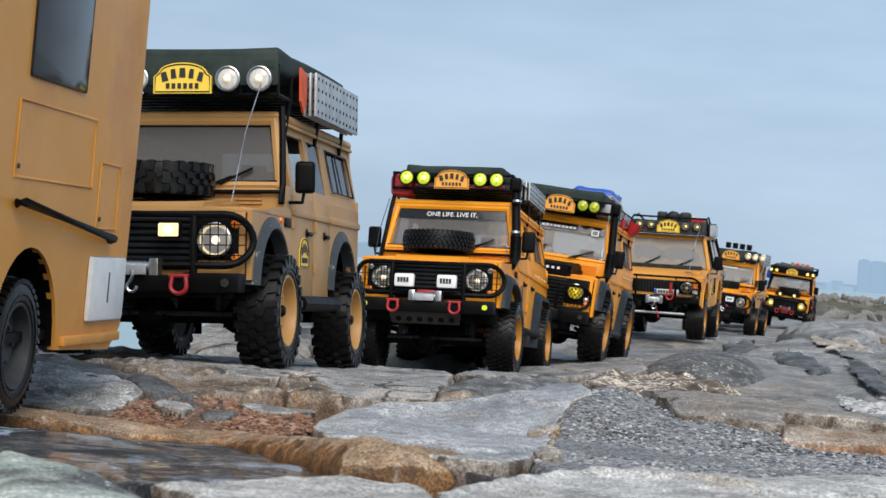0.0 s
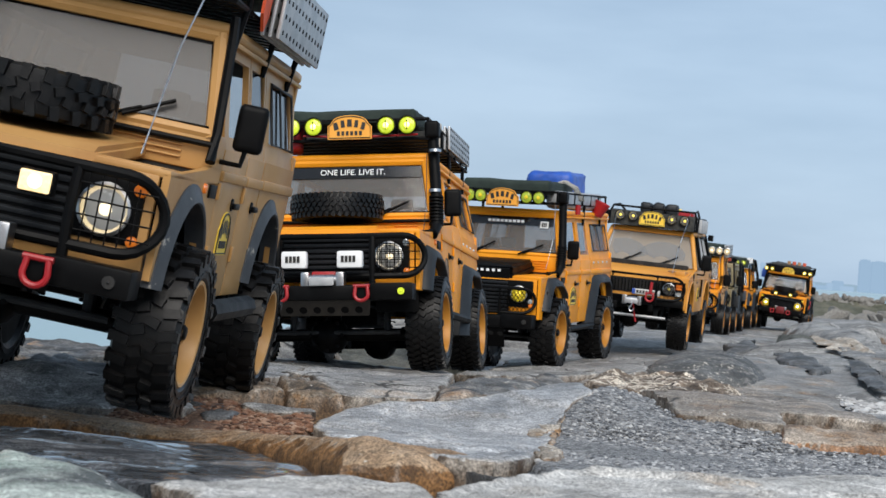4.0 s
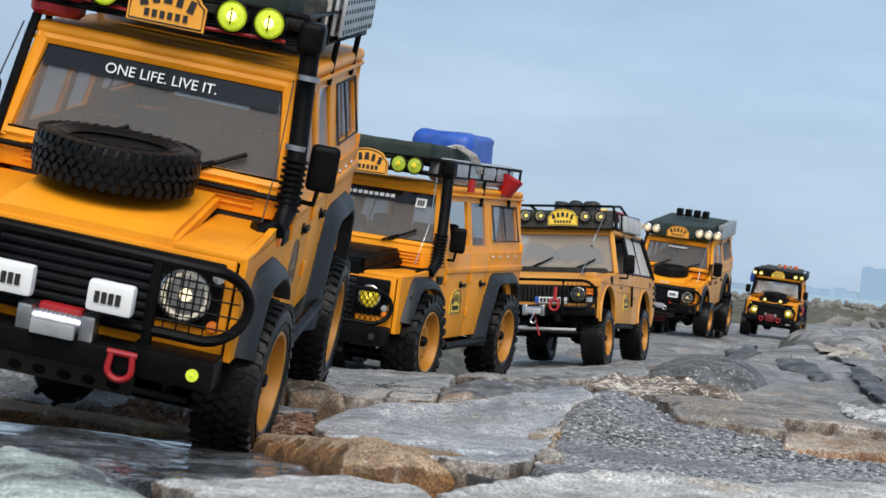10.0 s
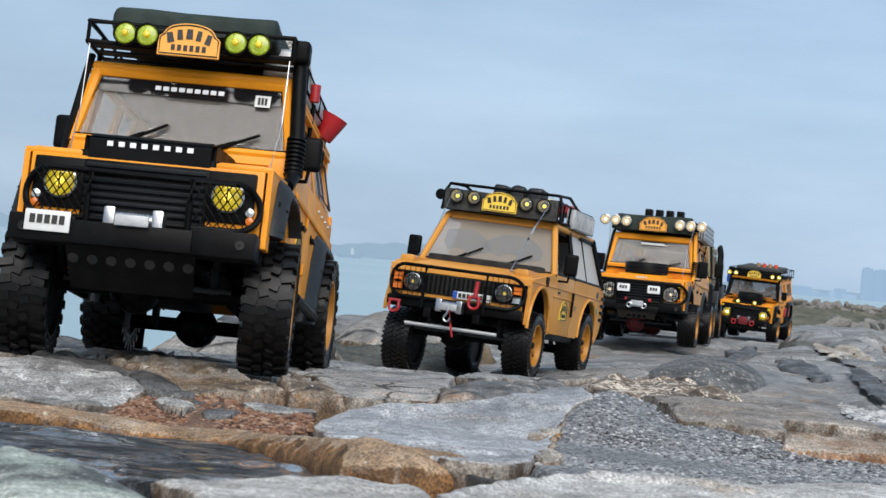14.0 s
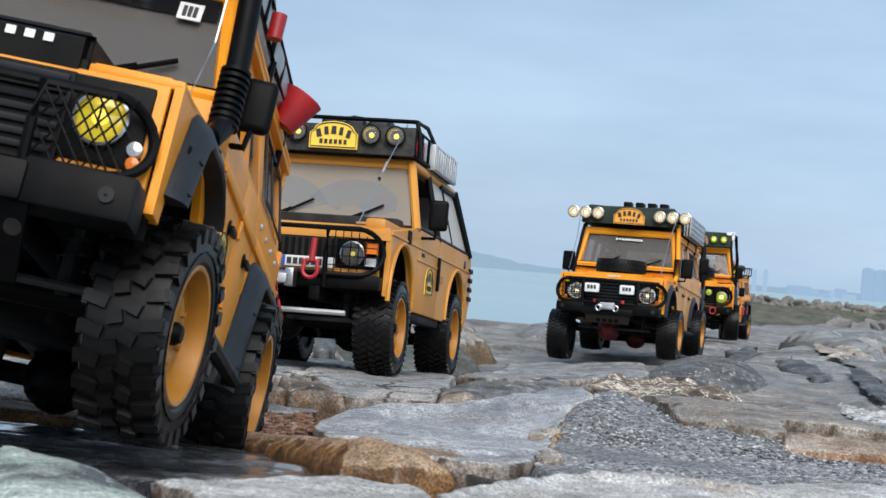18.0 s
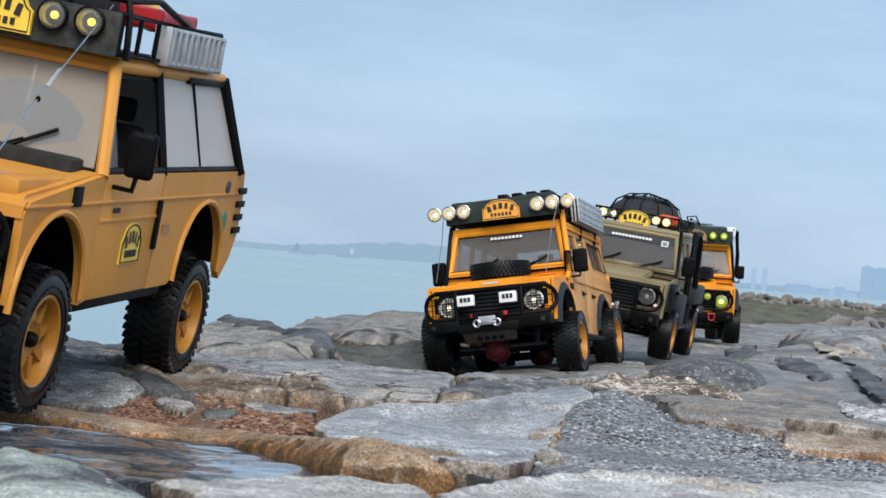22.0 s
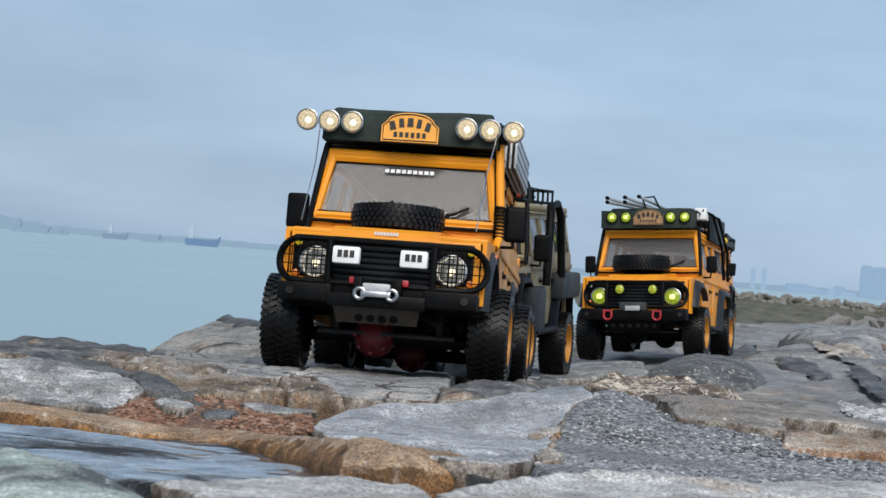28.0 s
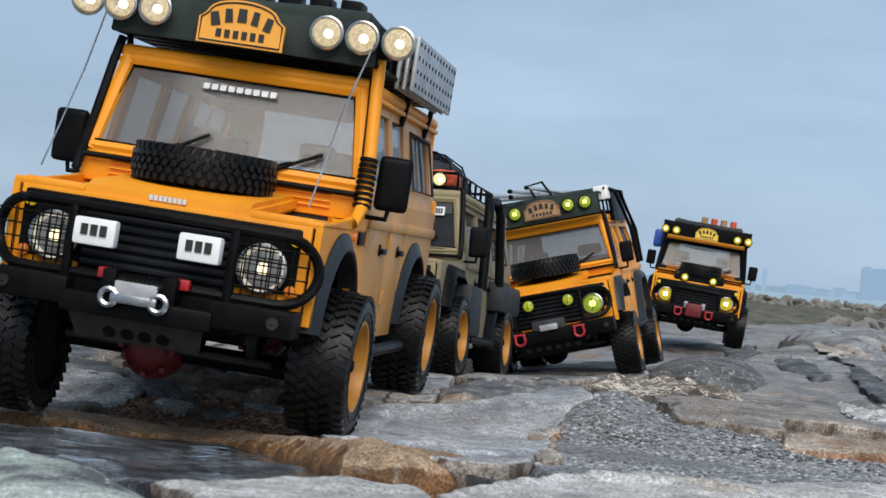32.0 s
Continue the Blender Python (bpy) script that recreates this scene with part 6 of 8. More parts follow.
def ladder_board(rk, x0, y0, y1, z0, z1, name="sand_ladder", n=3, material="alloy"):
    """Perforated sand ladders, stacked along the side of the rack."""
    for k in range(n):
        dx = k * 0.005
        bm = box(x0 + dx, x0 + dx + 0.0025, y0, y1, z0, z1, 0.001)
        o = part(name, bm, material, rk)
        # perforation: black discs on the solid board stand for shaded holes
        bm = bmesh.new()
        cols = 12
        for c in range(cols):
            for r in range(4):
                yy, zz = y0 + (c + 0.5) * (y1 - y0) / cols, z0 + (r + 0.5) * (z1 - z0) / 4
                lathe(bm, [(0.0017, 0.0), (0.0017, 0.0005), (0.0001, 0.0005)], "x", 6, (x0 + dx + 0.0025, yy, zz))
        part("hole", bm, "black", o)


def bundle(rk, x0, x1, y0, y1, z0, z1, material, name="rolled_tarpaulin", label="", lumps=3):
    """Soft baggage with rounded, uneven sides."""
    bm = box(x0, x1, y0, y1, z0, z1, min(x1 - x0, z1 - z0) * 0.28, 3)
    bmesh.ops.subdivide_edges(bm, edges=[e for e in bm.edges if e.calc_length() > 0.02], cuts=4, use_grid_fill=True)
    for v in bm.verts:
        k = noise.noise(v.co * 55) * 0.0028 + noise.noise(v.co * 140) * 0.0012
        v.co += Vector((k, k * 0.6, k))
    return part(name, bm, material, rk, label)


def straps(rk, x0, x1, ys, z0, z1, material="black"):
    for y in ys:
        part("strap", box(x0 - 0.001, x1 + 0.001, y - 0.0025, y + 0.0025, z0, z1 + 0.0015, 0.001), material, rk)


def raise_body(root, dz):
    """Lifts the body on its springs; axles and wheels stay."""
    for c in root.children:
        if not c.name.startswith(("axle", "wheel.", "wheel_arch", "inner_arch", "steering_rod", "link_arm")) and c.name != "wheel":
            c.matrix_basis = Matrix.Translation((0, 0, dz)) @ c.matrix_basis


def rack_lamps(rk, spots_x, y, z, r, lens, bulb, shell="black", tilt=0):
    for x in spots_x:
        lamp(rk, "roof_lamp", x, y, z, r, shell, lens, 0.010, bulb=bulb, tilt=tilt)


# tan truck with a green canvas on its rack
# its door glass is tinted dark to stand for the unlit cabin
tan = boxy_truck("tan model off-road truck with green canvas roof load", "paint_tan", dict(
    roof="paint_tan", arch="flare_worn", flare="round", badge="sign_yellow", spare=(-0.008, -0.146, 0.165, 0.047, 0.026, 22), up=0.008, rear_glass="dark_glass", side_glass="dark_glass", open_windows=True,
    shackles=0.040, headlight="lens_warm", bulb="bulb_warm", screen="screen_dull", side_lamp="lens_amber", bar=dict(wide=0.092, low=0.091, high=0.132), snorkel=-0.09, bands=False, hook=True, step="wide", bump_h=0.0078, mirror=0.88, mirror_z=0.172, skid_h=0.006, holes=0))
tan_wheels = wheels(tan, "paint_tan", r=0.048, lugs=24)
rk = rack(tan, 0.242, -0.104, 0.19, 0.083, None, 0.026)
bundle(rk, -0.085, 0.085, -0.108, 0.16, 0.262, 0.282, "tarp_green", "canvas_cover", "dark green canvas stretched over the rack")
part("canvas_front", box(-0.084, 0.084, -0.108, -0.104, 0.250, 0.276, 0.002), "tarp_green", rk)
plaque(rk, 0.0, -0.112, 0.256, 0.052, 0.027, "sign_yellow")
rack_lamps(rk, (-0.069, -0.041, 0.041, 0.069), -0.113, 0.255, 0.0105, "lens_milky", None, "steel")
for x in (0.041, 0.069):
    part("bulb", lathe(bmesh.new(), [(0.0035, 0), (0.002, -0.002), (0.0001, -0.0025)], "y", 10, (x, -0.1165, 0.255)), "lens_warm", rk)
bundle(rk, -0.06, 0.06, 0.0, 0.18, 0.278, 0.294, "sign_orange", "baggage_roll", "amber baggage roll")
ladder_board(rk, 0.086, -0.02, 0.17, 0.232, 0.272)
bm = slab_of(bmesh.new(), [(-0.012, 0.018), (0.012, 0.014), (0.010, -0.012), (0.0, -0.022), (-0.011, -0.012)], "x", 0.0, 0.002)
part("shovel_blade", bm, "orange", rk, "orange shovel blade", pose(0.0885, -0.035, 0.255))
for x in (-0.0275, 0.0275):
    dl = part("driving_lamp", box(x - 0.0095, x + 0.0095, -0.234, -0.225, 0.1125, 0.1255, 0.002), "black", tan)
    part("reflector", box(x - 0.0083, x + 0.0083, -0.2352, -0.2335, 0.1137, 0.1243, 0.0012), "reflector_warm", dl)
    part("bulb", lathe(bmesh.new(), [(0.0038, 0), (0.003, -0.0016), (0.0001, -0.0022)], "y", 12, (x, -0.2352, 0.119)), "bulb_warm", dl)
wire(tan, [(0.070, -0.20, 0.144), (0.0685, -0.155, 0.205), (0.072, -0.106, 0.262)])
wire(tan, [(-0.070, -0.20, 0.144), (-0.0685, -0.155, 0.205), (-0.072, -0.106, 0.262)])

# bright yellow truck with green-yellow roof lamps
slogan = boxy_truck("bright yellow model off-road truck with loaded roof rack", "paint_yellow", dict(
    spare=(-0.004, -0.146, 0.166, 0.047, 0.024), up=0.006, strip="strip_tint", words="ONE LIFE. LIVE IT.", shackles=0.039, bumper_lights="lens_lime", snorkel=0.089, headlight="lens_white",
    cage=True, bulb="bulb_warm", bolts=True, bump_h=0.0082, skid_h=0.018, bar=dict(wide=0.095, low=0.0925), skid="skid", badge=None, mirror=0.88, mirror_z=0.176, side_lamp="lens_dull"))
slogan_wheels = wheels(slogan, "rim_gold", r=0.047)
plaque(slogan, 0.0903, -0.034, 0.108, 0.026, 0.030, "badge_brown", "door_sign", (0, 0, 90), "badge_ink")
rk = rack(slogan, 0.242, -0.094, 0.2, 0.080, None, 0.020)
plaque(rk, 0.0, -0.103, 0.254, 0.046, 0.025, "sign_orange")
rack_lamps(rk, (-0.061, -0.038, 0.038, 0.060), -0.102, 0.255, 0.0095, "lens_lime", "bulb_green")
bundle(rk, -0.074, 0.074, 0.0, 0.18, 0.245, 0.272, "net_dark", "netted_baggage", "dark baggage under a net")
straps(rk, -0.075, 0.075, (0.03, 0.08, 0.13), 0.245, 0.273, "rope")
bundle(rk, -0.066, 0.066, -0.09, -0.02, 0.258, 0.274, "tarp_green", "rolled_canvas", "dark canvas rolled behind the roof lamps")
ladder_board(rk, 0.078, 0.03, 0.19, 0.246, 0.272, n=2)
bundle(rk, -0.086, -0.056, -0.088, -0.055, 0.231, 0.262, "red", "jerry_can", "red fuel can")
part("red_strap", tube(bmesh.new(), [(-0.05, -0.096, 0.247), (0.0, -0.097, 0.244), (0.07, -0.096, 0.246)], 0.0012, 6), "red", rk)
raise_body(slogan, 0.011)
part("red_case", box(0.02, 0.05, 0.13, 0.19, 0.262, 0.272, 0.003), "red", rk)
for x in (-0.0275, 0.0265):
    sp = part("lamp_cover", box(x - 0.0125, x + 0.0125, -0.240, -0.231, 0.1105, 0.127, 0.0025), "white", slogan, "white square lamp cover")
    bars(sp, "cover_marking", x - 0.001, -0.2405, 0.119, 0.015, 0.006, 4, "ink")
part("winch_guard", box(-0.012, 0.012, -0.232, -0.224, 0.099, 0.108, 0.002), "red", slogan)
wire(slogan, [(0.079, -0.125, 0.140), (0.081, -0.112, 0.19), (0.079, -0.095, 0.236)], 0.0004, "dark_grey")
wire(slogan, [(-0.079, -0.190, 0.138), (-0.085, -0.14, 0.19), (-0.084, -0.095, 0.238)], 0.0005, "dark_grey")

# yellow truck with a black bonnet
black_nose = boxy_truck("yellow model off-road truck with black bonnet, grille and lamp surrounds", "paint_yellow", dict(
    bonnet="black", screws=True, hl_r=0.0112, hl_z=0.114, bolt_up=0.0085, shackles=None, strip="strip_tint", bars=(0.056, 9), sticker=True, headlight="lens_yellow", bulb="bulb_yellow", snorkel=0.089, bands=False, open_windows=True, scuttle_bar=False,
    chequer=False, badge="sign_yellow", bolts=True, skid="black", holes=7, up=0.011, skid_h=0.036, bar=dict(wide=0.084, low=0.088, high=0.122, inner=0.036, r=0.0024, diamond=True), side_lamp="lens_dull", ind_z=0.104, roof="paint_yellow", mirror=0.85, mirror_x=0.080, mirror_y=-0.068, mirror_z=0.176))
nose_wheels = wheels(black_nose, "rim_gold", r=0.050, lugs=24)
bm = slab_of(bmesh.new(), [(-0.2085, 0.134), (-0.2090, 0.1475), (-0.203, 0.1525), (-0.15, 0.157), (-0.101, 0.160), (-0.101, 0.142), (-0.204, 0.134)], "x", -0.0475, 0.0475)
bmesh.ops.bevel(bm, geom=[e for e in bm.edges if abs(e.verts[0].co.x - e.verts[1].co.x) < 1e-6 and e.calc_length() > 0.008], offset=0.0035, segments=3, affect="EDGES")
part("bonnet_bulge", bm, "black", black_nose, "raised black bonnet panel")
bars(black_nose, "bonnet_marking", 0, -0.2096, 0.1450, 0.066, 0.0036, 8, "white", fill=0.26)
rk = rack(black_nose, 0.242, -0.106, 0.2, 0.080, None, 0.016)
plaque(rk, 0.0, -0.113, 0.248, 0.048, 0.026, "sign_orange")
rack_lamps(rk, (-0.050, -0.033, 0.036, 0.054), -0.112, 0.249, 0.009, "lens_green", None)
for x in (-0.050, -0.033, 0.036, 0.054):
    part("bulb", lathe(bmesh.new(), [(0.003, 0), (0.002, -0.002), (0.0001, -0.0025)], "y", 10, (x, -0.1155, 0.249)), "lens_yellow", rk)
bundle(rk, -0.064, 0.064, -0.098, 0.05, 0.254, 0.274, "tarp_green", "rolled_canvas", "rolled dark green canvas")
bundle(rk, -0.01, 0.06, 0.05, 0.15, 0.25, 0.292, "blue", "water_drum", "blue plastic drum")
bundle(rk, 0.05, 0.08, -0.06, 0.18, 0.236, 0.262, "alloy", "metal_case", "grey metal case")
bm = bmesh.new()
for k in range(3):
    tube(bm, [(0.052, -0.03 + k * 0.012, 0.27), (0.066, -0.02 + k * 0.012, 0.276), (0.076, 0.0 + k * 0.012, 0.268), (0.08, 0.03 + k * 0.012, 0.25)], 0.002, 6)
part("rope_coil", bm, "rope", rk)
bm = lathe(bmesh.new(), [(0.011, 0.0), (0.017, 0.030), (0.0155, 0.030), (0.010, 0.002)], "z", 20)
part("bucket", bm, "red", black_nose, "red bucket hung beside the rack", pose(0.082, 0.135, 0.228, 0, 24, 0) @ Matrix.Diagonal((0.75, 0.75, 0.75, 1)))
part("extinguisher", tube(bmesh.new(), [(0.090, -0.02, 0.228), (0.090, -0.02, 0.242)], 0.0042, 12), "red", black_nose)
wire(black_nose, [(0.076, -0.135, 0.148), (0.078, -0.11, 0.19), (0.078, -0.106, 0.24)])
wire(black_nose, [(-0.076, -0.135, 0.148), (-0.078, -0.11, 0.19), (-0.078, -0.106, 0.24)])
pl = part("number_plate", box(-0.075, -0.043, -0.2405, -0.2388, 0.074, 0.089, 0.001), "plate_white", black_nose)
bars(pl, "plate_marking", -0.059, -0.2409, 0.0825, 0.026, 0.006, 5, "ink")

# bright yellow truck with six white roof lamps
lit = boxy_truck("bright yellow model off-road truck with six round roof lamps", "paint_yellow", dict(
    sides="paint_dusty", spare=(0.0, -0.140, 0.1585, 0.043, 0.0215), up=0.008, snorkel_r=0.0040, skid_h=0.017, skid_w=0.038, bump_z=0.0805, bump_h=0.0075, drop=0.003, winch="black", bars=(0.048, 9), strip=None, headlight="lens_white", cage=True, bulb="bulb_warm", side_lamp="lens_yellow", ind_z=0.126, skid="skid", holes=4,
    diff="red_dark", flare="round", snorkel=0.089, snorkel_paint="paint_yellow", bands=False, nose="paint_yellow", mirror=1.05, mirror_z=0.168, bar=dict(wide=0.092, low=0.090, high=0.1275), hl_z=0.108))
lit_wheels = wheels(lit, "rim_gold", track=0.093)
part("valance", box(-0.042, 0.042, -0.226, -0.212, 0.076, 0.094, 0.003), "black", lit)
bars(lit, "bonnet_marking", 0, -0.2078, 0.1375, 0.022, 0.003, 8, "plate_white")
rk = rack(lit, 0.238, -0.094, 0.2, 0.083, "tarp_green", 0.022)
bundle(rk, -0.075, 0.075, -0.095, 0.17, 0.254, 0.268, "tarp_green", "canvas_cover", "dark green canvas cover")
plaque(rk, 0.0, -0.107, 0.250, 0.054, 0.028, "sign_orange")
rack_lamps(rk, (-0.098, -0.077, -0.055, 0.053, 0.075), -0.106, 0.252, 0.0099, "lens_white", "bulb_warm", "steel")
lamp(rk, "roof_lamp", 0.097, -0.104, 0.252, 0.0099, "steel", "lens_white", 0.010, bulb="bulb_warm")
ladder_board(rk, 0.082, -0.01, 0.18, 0.232, 0.268)
can = None
for k in range(4):
    m_ = pose(-0.032 + k * 0.022, 0.06, 0.274)
    can = part("fuel_can", box(-0.0075, 0.0075, -0.012, 0.012, 0, 0.018, 0.002), "black", rk, at=m_) if can is None else share(can, rk, m_)
for x in (-0.0295, 0.0295):
    sp = part("lamp_cover", box(x - 0.012, x + 0.012, -0.238, -0.229, 0.1065, 0.1215, 0.002), "white", lit, "white square lamp cover")
    bars(sp, "cover_marking", x, -0.2385, 0.1150, 0.016, 0.006, 3, "ink")
part("winch_tab", box(-0.026, -0.016, -0.232, -0.226, 0.090, 0.096, 0.001), "red", lit)
part("winch_tab", box(0.016, 0.026, -0.232, -0.226, 0.090, 0.096, 0.001), "red", lit)
bm = bmesh.new()
for s in (-1, 1):
    tube(bm, [(s * 0.014 + 0.0045 * math.cos(radians(a)), -0.244, 0.081 + 0.0045 * math.sin(radians(a))) for a in range(0, 360, 30)], 0.0017, 6, True)
tri_box(bm, -0.013, 0.013, -0.2455, -0.2425, 0.0785, 0.0835, 0.001)
part("fairlead", bm, "steel", lit)
wire(lit, [(0.078, -0.200, 0.146), (0.079, -0.15, 0.205), (0.082, -0.102, 0.250)], 0.0006)
wire(lit, [(-0.078, -0.200, 0.146), (-0.079, -0.15, 0.205), (-0.086, -0.102, 0.250)], 0.0006)

# khaki truck with angular black flares and outside tubes
khaki = boxy_truck("khaki model off-road truck with black flares and tyre on rack", "paint_khaki", dict(
    strip="dark_grey", bars=(0.07, 12), sticker=True, headlight="lens_dull", bulb=None, side_lamp="lens_white", ind_z=0.099, arch="black", bull=True, bar=dict(wide=0.086, low=0.09, high=0.128, mesh_guard=False),
    screen="dark_glass", snorkel=None, mirror=1.05, rear_glass="dark_glass", up=0.0))
khaki_wheels = wheels(khaki, "rim_gold")
rk = rack(khaki, 0.228, -0.066, 0.15, 0.072, None, 0.016)
plaque(rk, -0.002, -0.074, 0.232, 0.054, 0.030, "sign_yellow")
rack_lamps(rk, (-0.058, -0.042, 0.034, 0.052), -0.070, 0.236, 0.008, "lens_white", "bulb")
bm = lathe(bmesh.new(), [(0.066, 0.0), (0.065, 0.010), (0.053, 0.028), (0.032, 0.041), (0.0001, 0.046)], "z", 28)
for v in bm.verts:
    v.co += Vector((0, v.co.y * 0.3, 0.0)) + Vector((1, 0.5, 1)) * 0.003 * noise.noise(v.co * 60)
part("netted_baggage", bm, "net_black", rk, "dark baggage under a cargo net", pose(0.0, 0.035, 0.230))
part("spare_wheel", tread_mesh(0.045, 0.03, 40, tyre_mesh(0.045, 0.03, 40)), "rubber", rk, "spare tyre roped to the rack", pose(0.0, 0.03, 0.256) @ Matrix.Rotation(radians(90), 4, "Y"))
bm = bmesh.new()
for a in range(0, 180, 30):
    c_, s_ = math.cos(radians(a)) * 0.07, math.sin(radians(a)) * 0.09
    tube(bm, [(c_, 0.03 + s_, 0.232), (c_ * 0.8, 0.03 + s_ * 0.8, 0.262), (c_ * 0.5, 0.03 + s_ * 0.5, 0.275), (0, 0.03, 0.281), (-c_ * 0.5, 0.03 - s_ * 0.5, 0.275), (-c_ * 0.8, 0.03 - s_ * 0.8, 0.262), (-c_, 0.03 - s_, 0.232)], 0.0012, 5)
part("cargo_net", bm, "black", rk)
bundle(rk, 0.035, 0.066, -0.06, -0.02, 0.230, 0.248, "orange", "tool_box", "orange tool box")
for s in (-1, 1):
    part("fender_box", box(min(s * 0.082, s * 0.107), max(s * 0.082, s * 0.107), -0.115, -0.05, 0.066, 0.120, 0.004), "flare_grey", khaki)
    part("rear_fender", box(min(s * 0.082, s * 0.107), max(s * 0.082, s * 0.107), 0.075, 0.215, 0.100, 0.135, 0.006), "flare_grey", khaki)
    bm = bmesh.new()
    tube(bm, [(s * 0.100, -0.02, 0.12), (s * 0.100, -0.012, 0.205), (s * 0.097, 0.004, 0.222), (s * 0.097, 0.05, 0.226), (s * 0.100, 0.065, 0.21), (s * 0.102, 0.08, 0.13)], 0.0055, 10)
    part("exo_tube", bm, "black", khaki)
pl = part("number_plate", box(-0.035, 0.006, -0.2385, -0.2365, 0.089, 0.099, 0.001), "plate_white", khaki)
bars(pl, "plate_marking", -0.0145, -0.2388, 0.094, 0.034, 0.005, 6, "ink")

# yellow truck with green lamps and ladders on top
green_lamp = boxy_truck("yellow model off-road truck with green-yellow lamps and rack poles", "paint_yellow", dict(
    spare=(-0.004, -0.146, 0.165, 0.048, 0.024), up=0.003, headlight="lens_green", bulb="bulb_green", shackles=0.04, snorkel=None, bar=dict(wide=0.084, low=0.09, high=0.13, mesh_guard=False), mirror=0.9, side_lamp="lens_white", hl_z=0.107))
green_wheels = wheels(green_lamp, "rim_gold")
lamp(green_lamp, "driving_lamp", -0.024, -0.228, 0.118, 0.008, "black", "lens_green", bulb="lens_yellow")
lamp(green_lamp, "driving_lamp", 0.03, -0.228, 0.118, 0.008, "black", "lens_green", bulb="lens_yellow")
rk = rack(green_lamp, 0.230, -0.104, 0.2, 0.080, "tarp_green", 0.026)
plaque(rk, 0.0, -0.112, 0.246, 0.05, 0.026, "wood")
rack_lamps(rk, (-0.062, -0.038, 0.038, 0.062), -0.111, 0.246, 0.009, "lens_green", "bulb_green")
for u, h in ((-0.066, 0.270), (-0.066, 0.277), (-0.036, 0.270), (-0.036, 0.278), (-0.012, 0.279)):
    part("pole", tube(bmesh.new(), [(u, -0.128, h), (u * 0.6 + 0.02, 0.02, 0.269), (u * 0.3 + 0.05, 0.17, 0.267)], 0.0027, 8), "alloy", rk)
    part("pole_tip", tube(bmesh.new(), [(u - 0.001, -0.132, h), (u, -0.126, h)], 0.0032, 8), "black", rk)
part("strap", tube(bmesh.new(), [(-0.012, -0.06, 0.263), (-0.02, -0.06, 0.284), (0.0, -0.058, 0.286), (0.012, -0.058, 0.262)], 0.002, 6), "black", rk)
bundle(rk, -0.07, 0.07, -0.08, 0.17, 0.25, 0.264, "tarp_green", "canvas_cover")
part("first_aid_box", box(0.07, 0.09, -0.06, -0.03, 0.246, 0.266, 0.002), "white", rk)
bm = bmesh.new()
tube(bm, [(0.084, -0.06, 0.262), (0.096, -0.02, 0.256), (0.104, 0.04, 0.20), (0.104, 0.06, 0.15)], 0.003, 8)
tube(bm, [(0.084, 0.02, 0.262), (0.096, 0.05, 0.256), (0.104, 0.10, 0.20), (0.104, 0.11, 0.15)], 0.003, 8)
part("outer_frame", bm, "black", green_lamp)
part("side_board", box(0.082, 0.088, 0.0, 0.18, 0.215, 0.262, 0.002), "black", rk)
part("winch_frame", box(-0.022, 0.022, -0.2405, -0.2388, 0.0845, 0.0965, 0.001), "dark_grey", green_lamp)

# last yellow truck, with four lamps on the outer ends of its rack
last = boxy_truck("orange-yellow model off-road truck with amber lamps and red side panels", "paint_yellow", dict(
    bonnet="black", headlight="lens_yellow", bulb="bulb", shackles=0.03, bar=dict(wide=0.084, low=0.085, high=0.12, mesh_guard=False), snorkel=None, mirror=0.9, hl_z=0.103, arch="black", up=-0.004, screen_frame="black", spare=(0, -0.140, 0.158, 0.042, 0.022)))
last_wheels = wheels(last, "rim_gold")
lamp(last, "driving_lamp", -0.028, -0.214, 0.142, 0.0075, "black", "lens_yellow", bulb="bulb")
lamp(last, "driving_lamp", 0.028, -0.214, 0.142, 0.0075, "black", "lens_yellow", bulb="bulb")
rk = rack(last, 0.222, -0.108, 0.2, 0.088, "black", 0.024)
plaque(rk, 0.0, -0.116, 0.232, 0.046, 0.024, "sign_yellow")
rack_lamps(rk, (-0.084, -0.062, 0.062, 0.084), -0.115, 0.230, 0.008, "lens_yellow", "bulb")
bundle(rk, -0.07, 0.07, -0.07, 0.17, 0.234, 0.254, "net_dark", "netted_baggage")
for k in range(4):
    part("canister", tube(bmesh.new(), [(-0.01 + k * 0.02, 0.02, 0.252), (-0.01 + k * 0.02, 0.02, 0.266)], 0.007, 10), "orange" if k % 2 else "wood", rk)
for s in (-1, 1):
    part("side_panel", box(min(s * 0.088, s * 0.094), max(s * 0.088, s * 0.094), 0.05, 0.17, 0.088, 0.118, 0.003), "red", last)
bundle(rk, -0.106, -0.088, -0.03, 0.02, 0.19, 0.225, "blue", "blue_bag", "blue bag hung at the side")
part("winch_cover", box(-0.016, 0.016, -0.245, -0.235, 0.068, 0.094, 0.004), "red_dark", last)


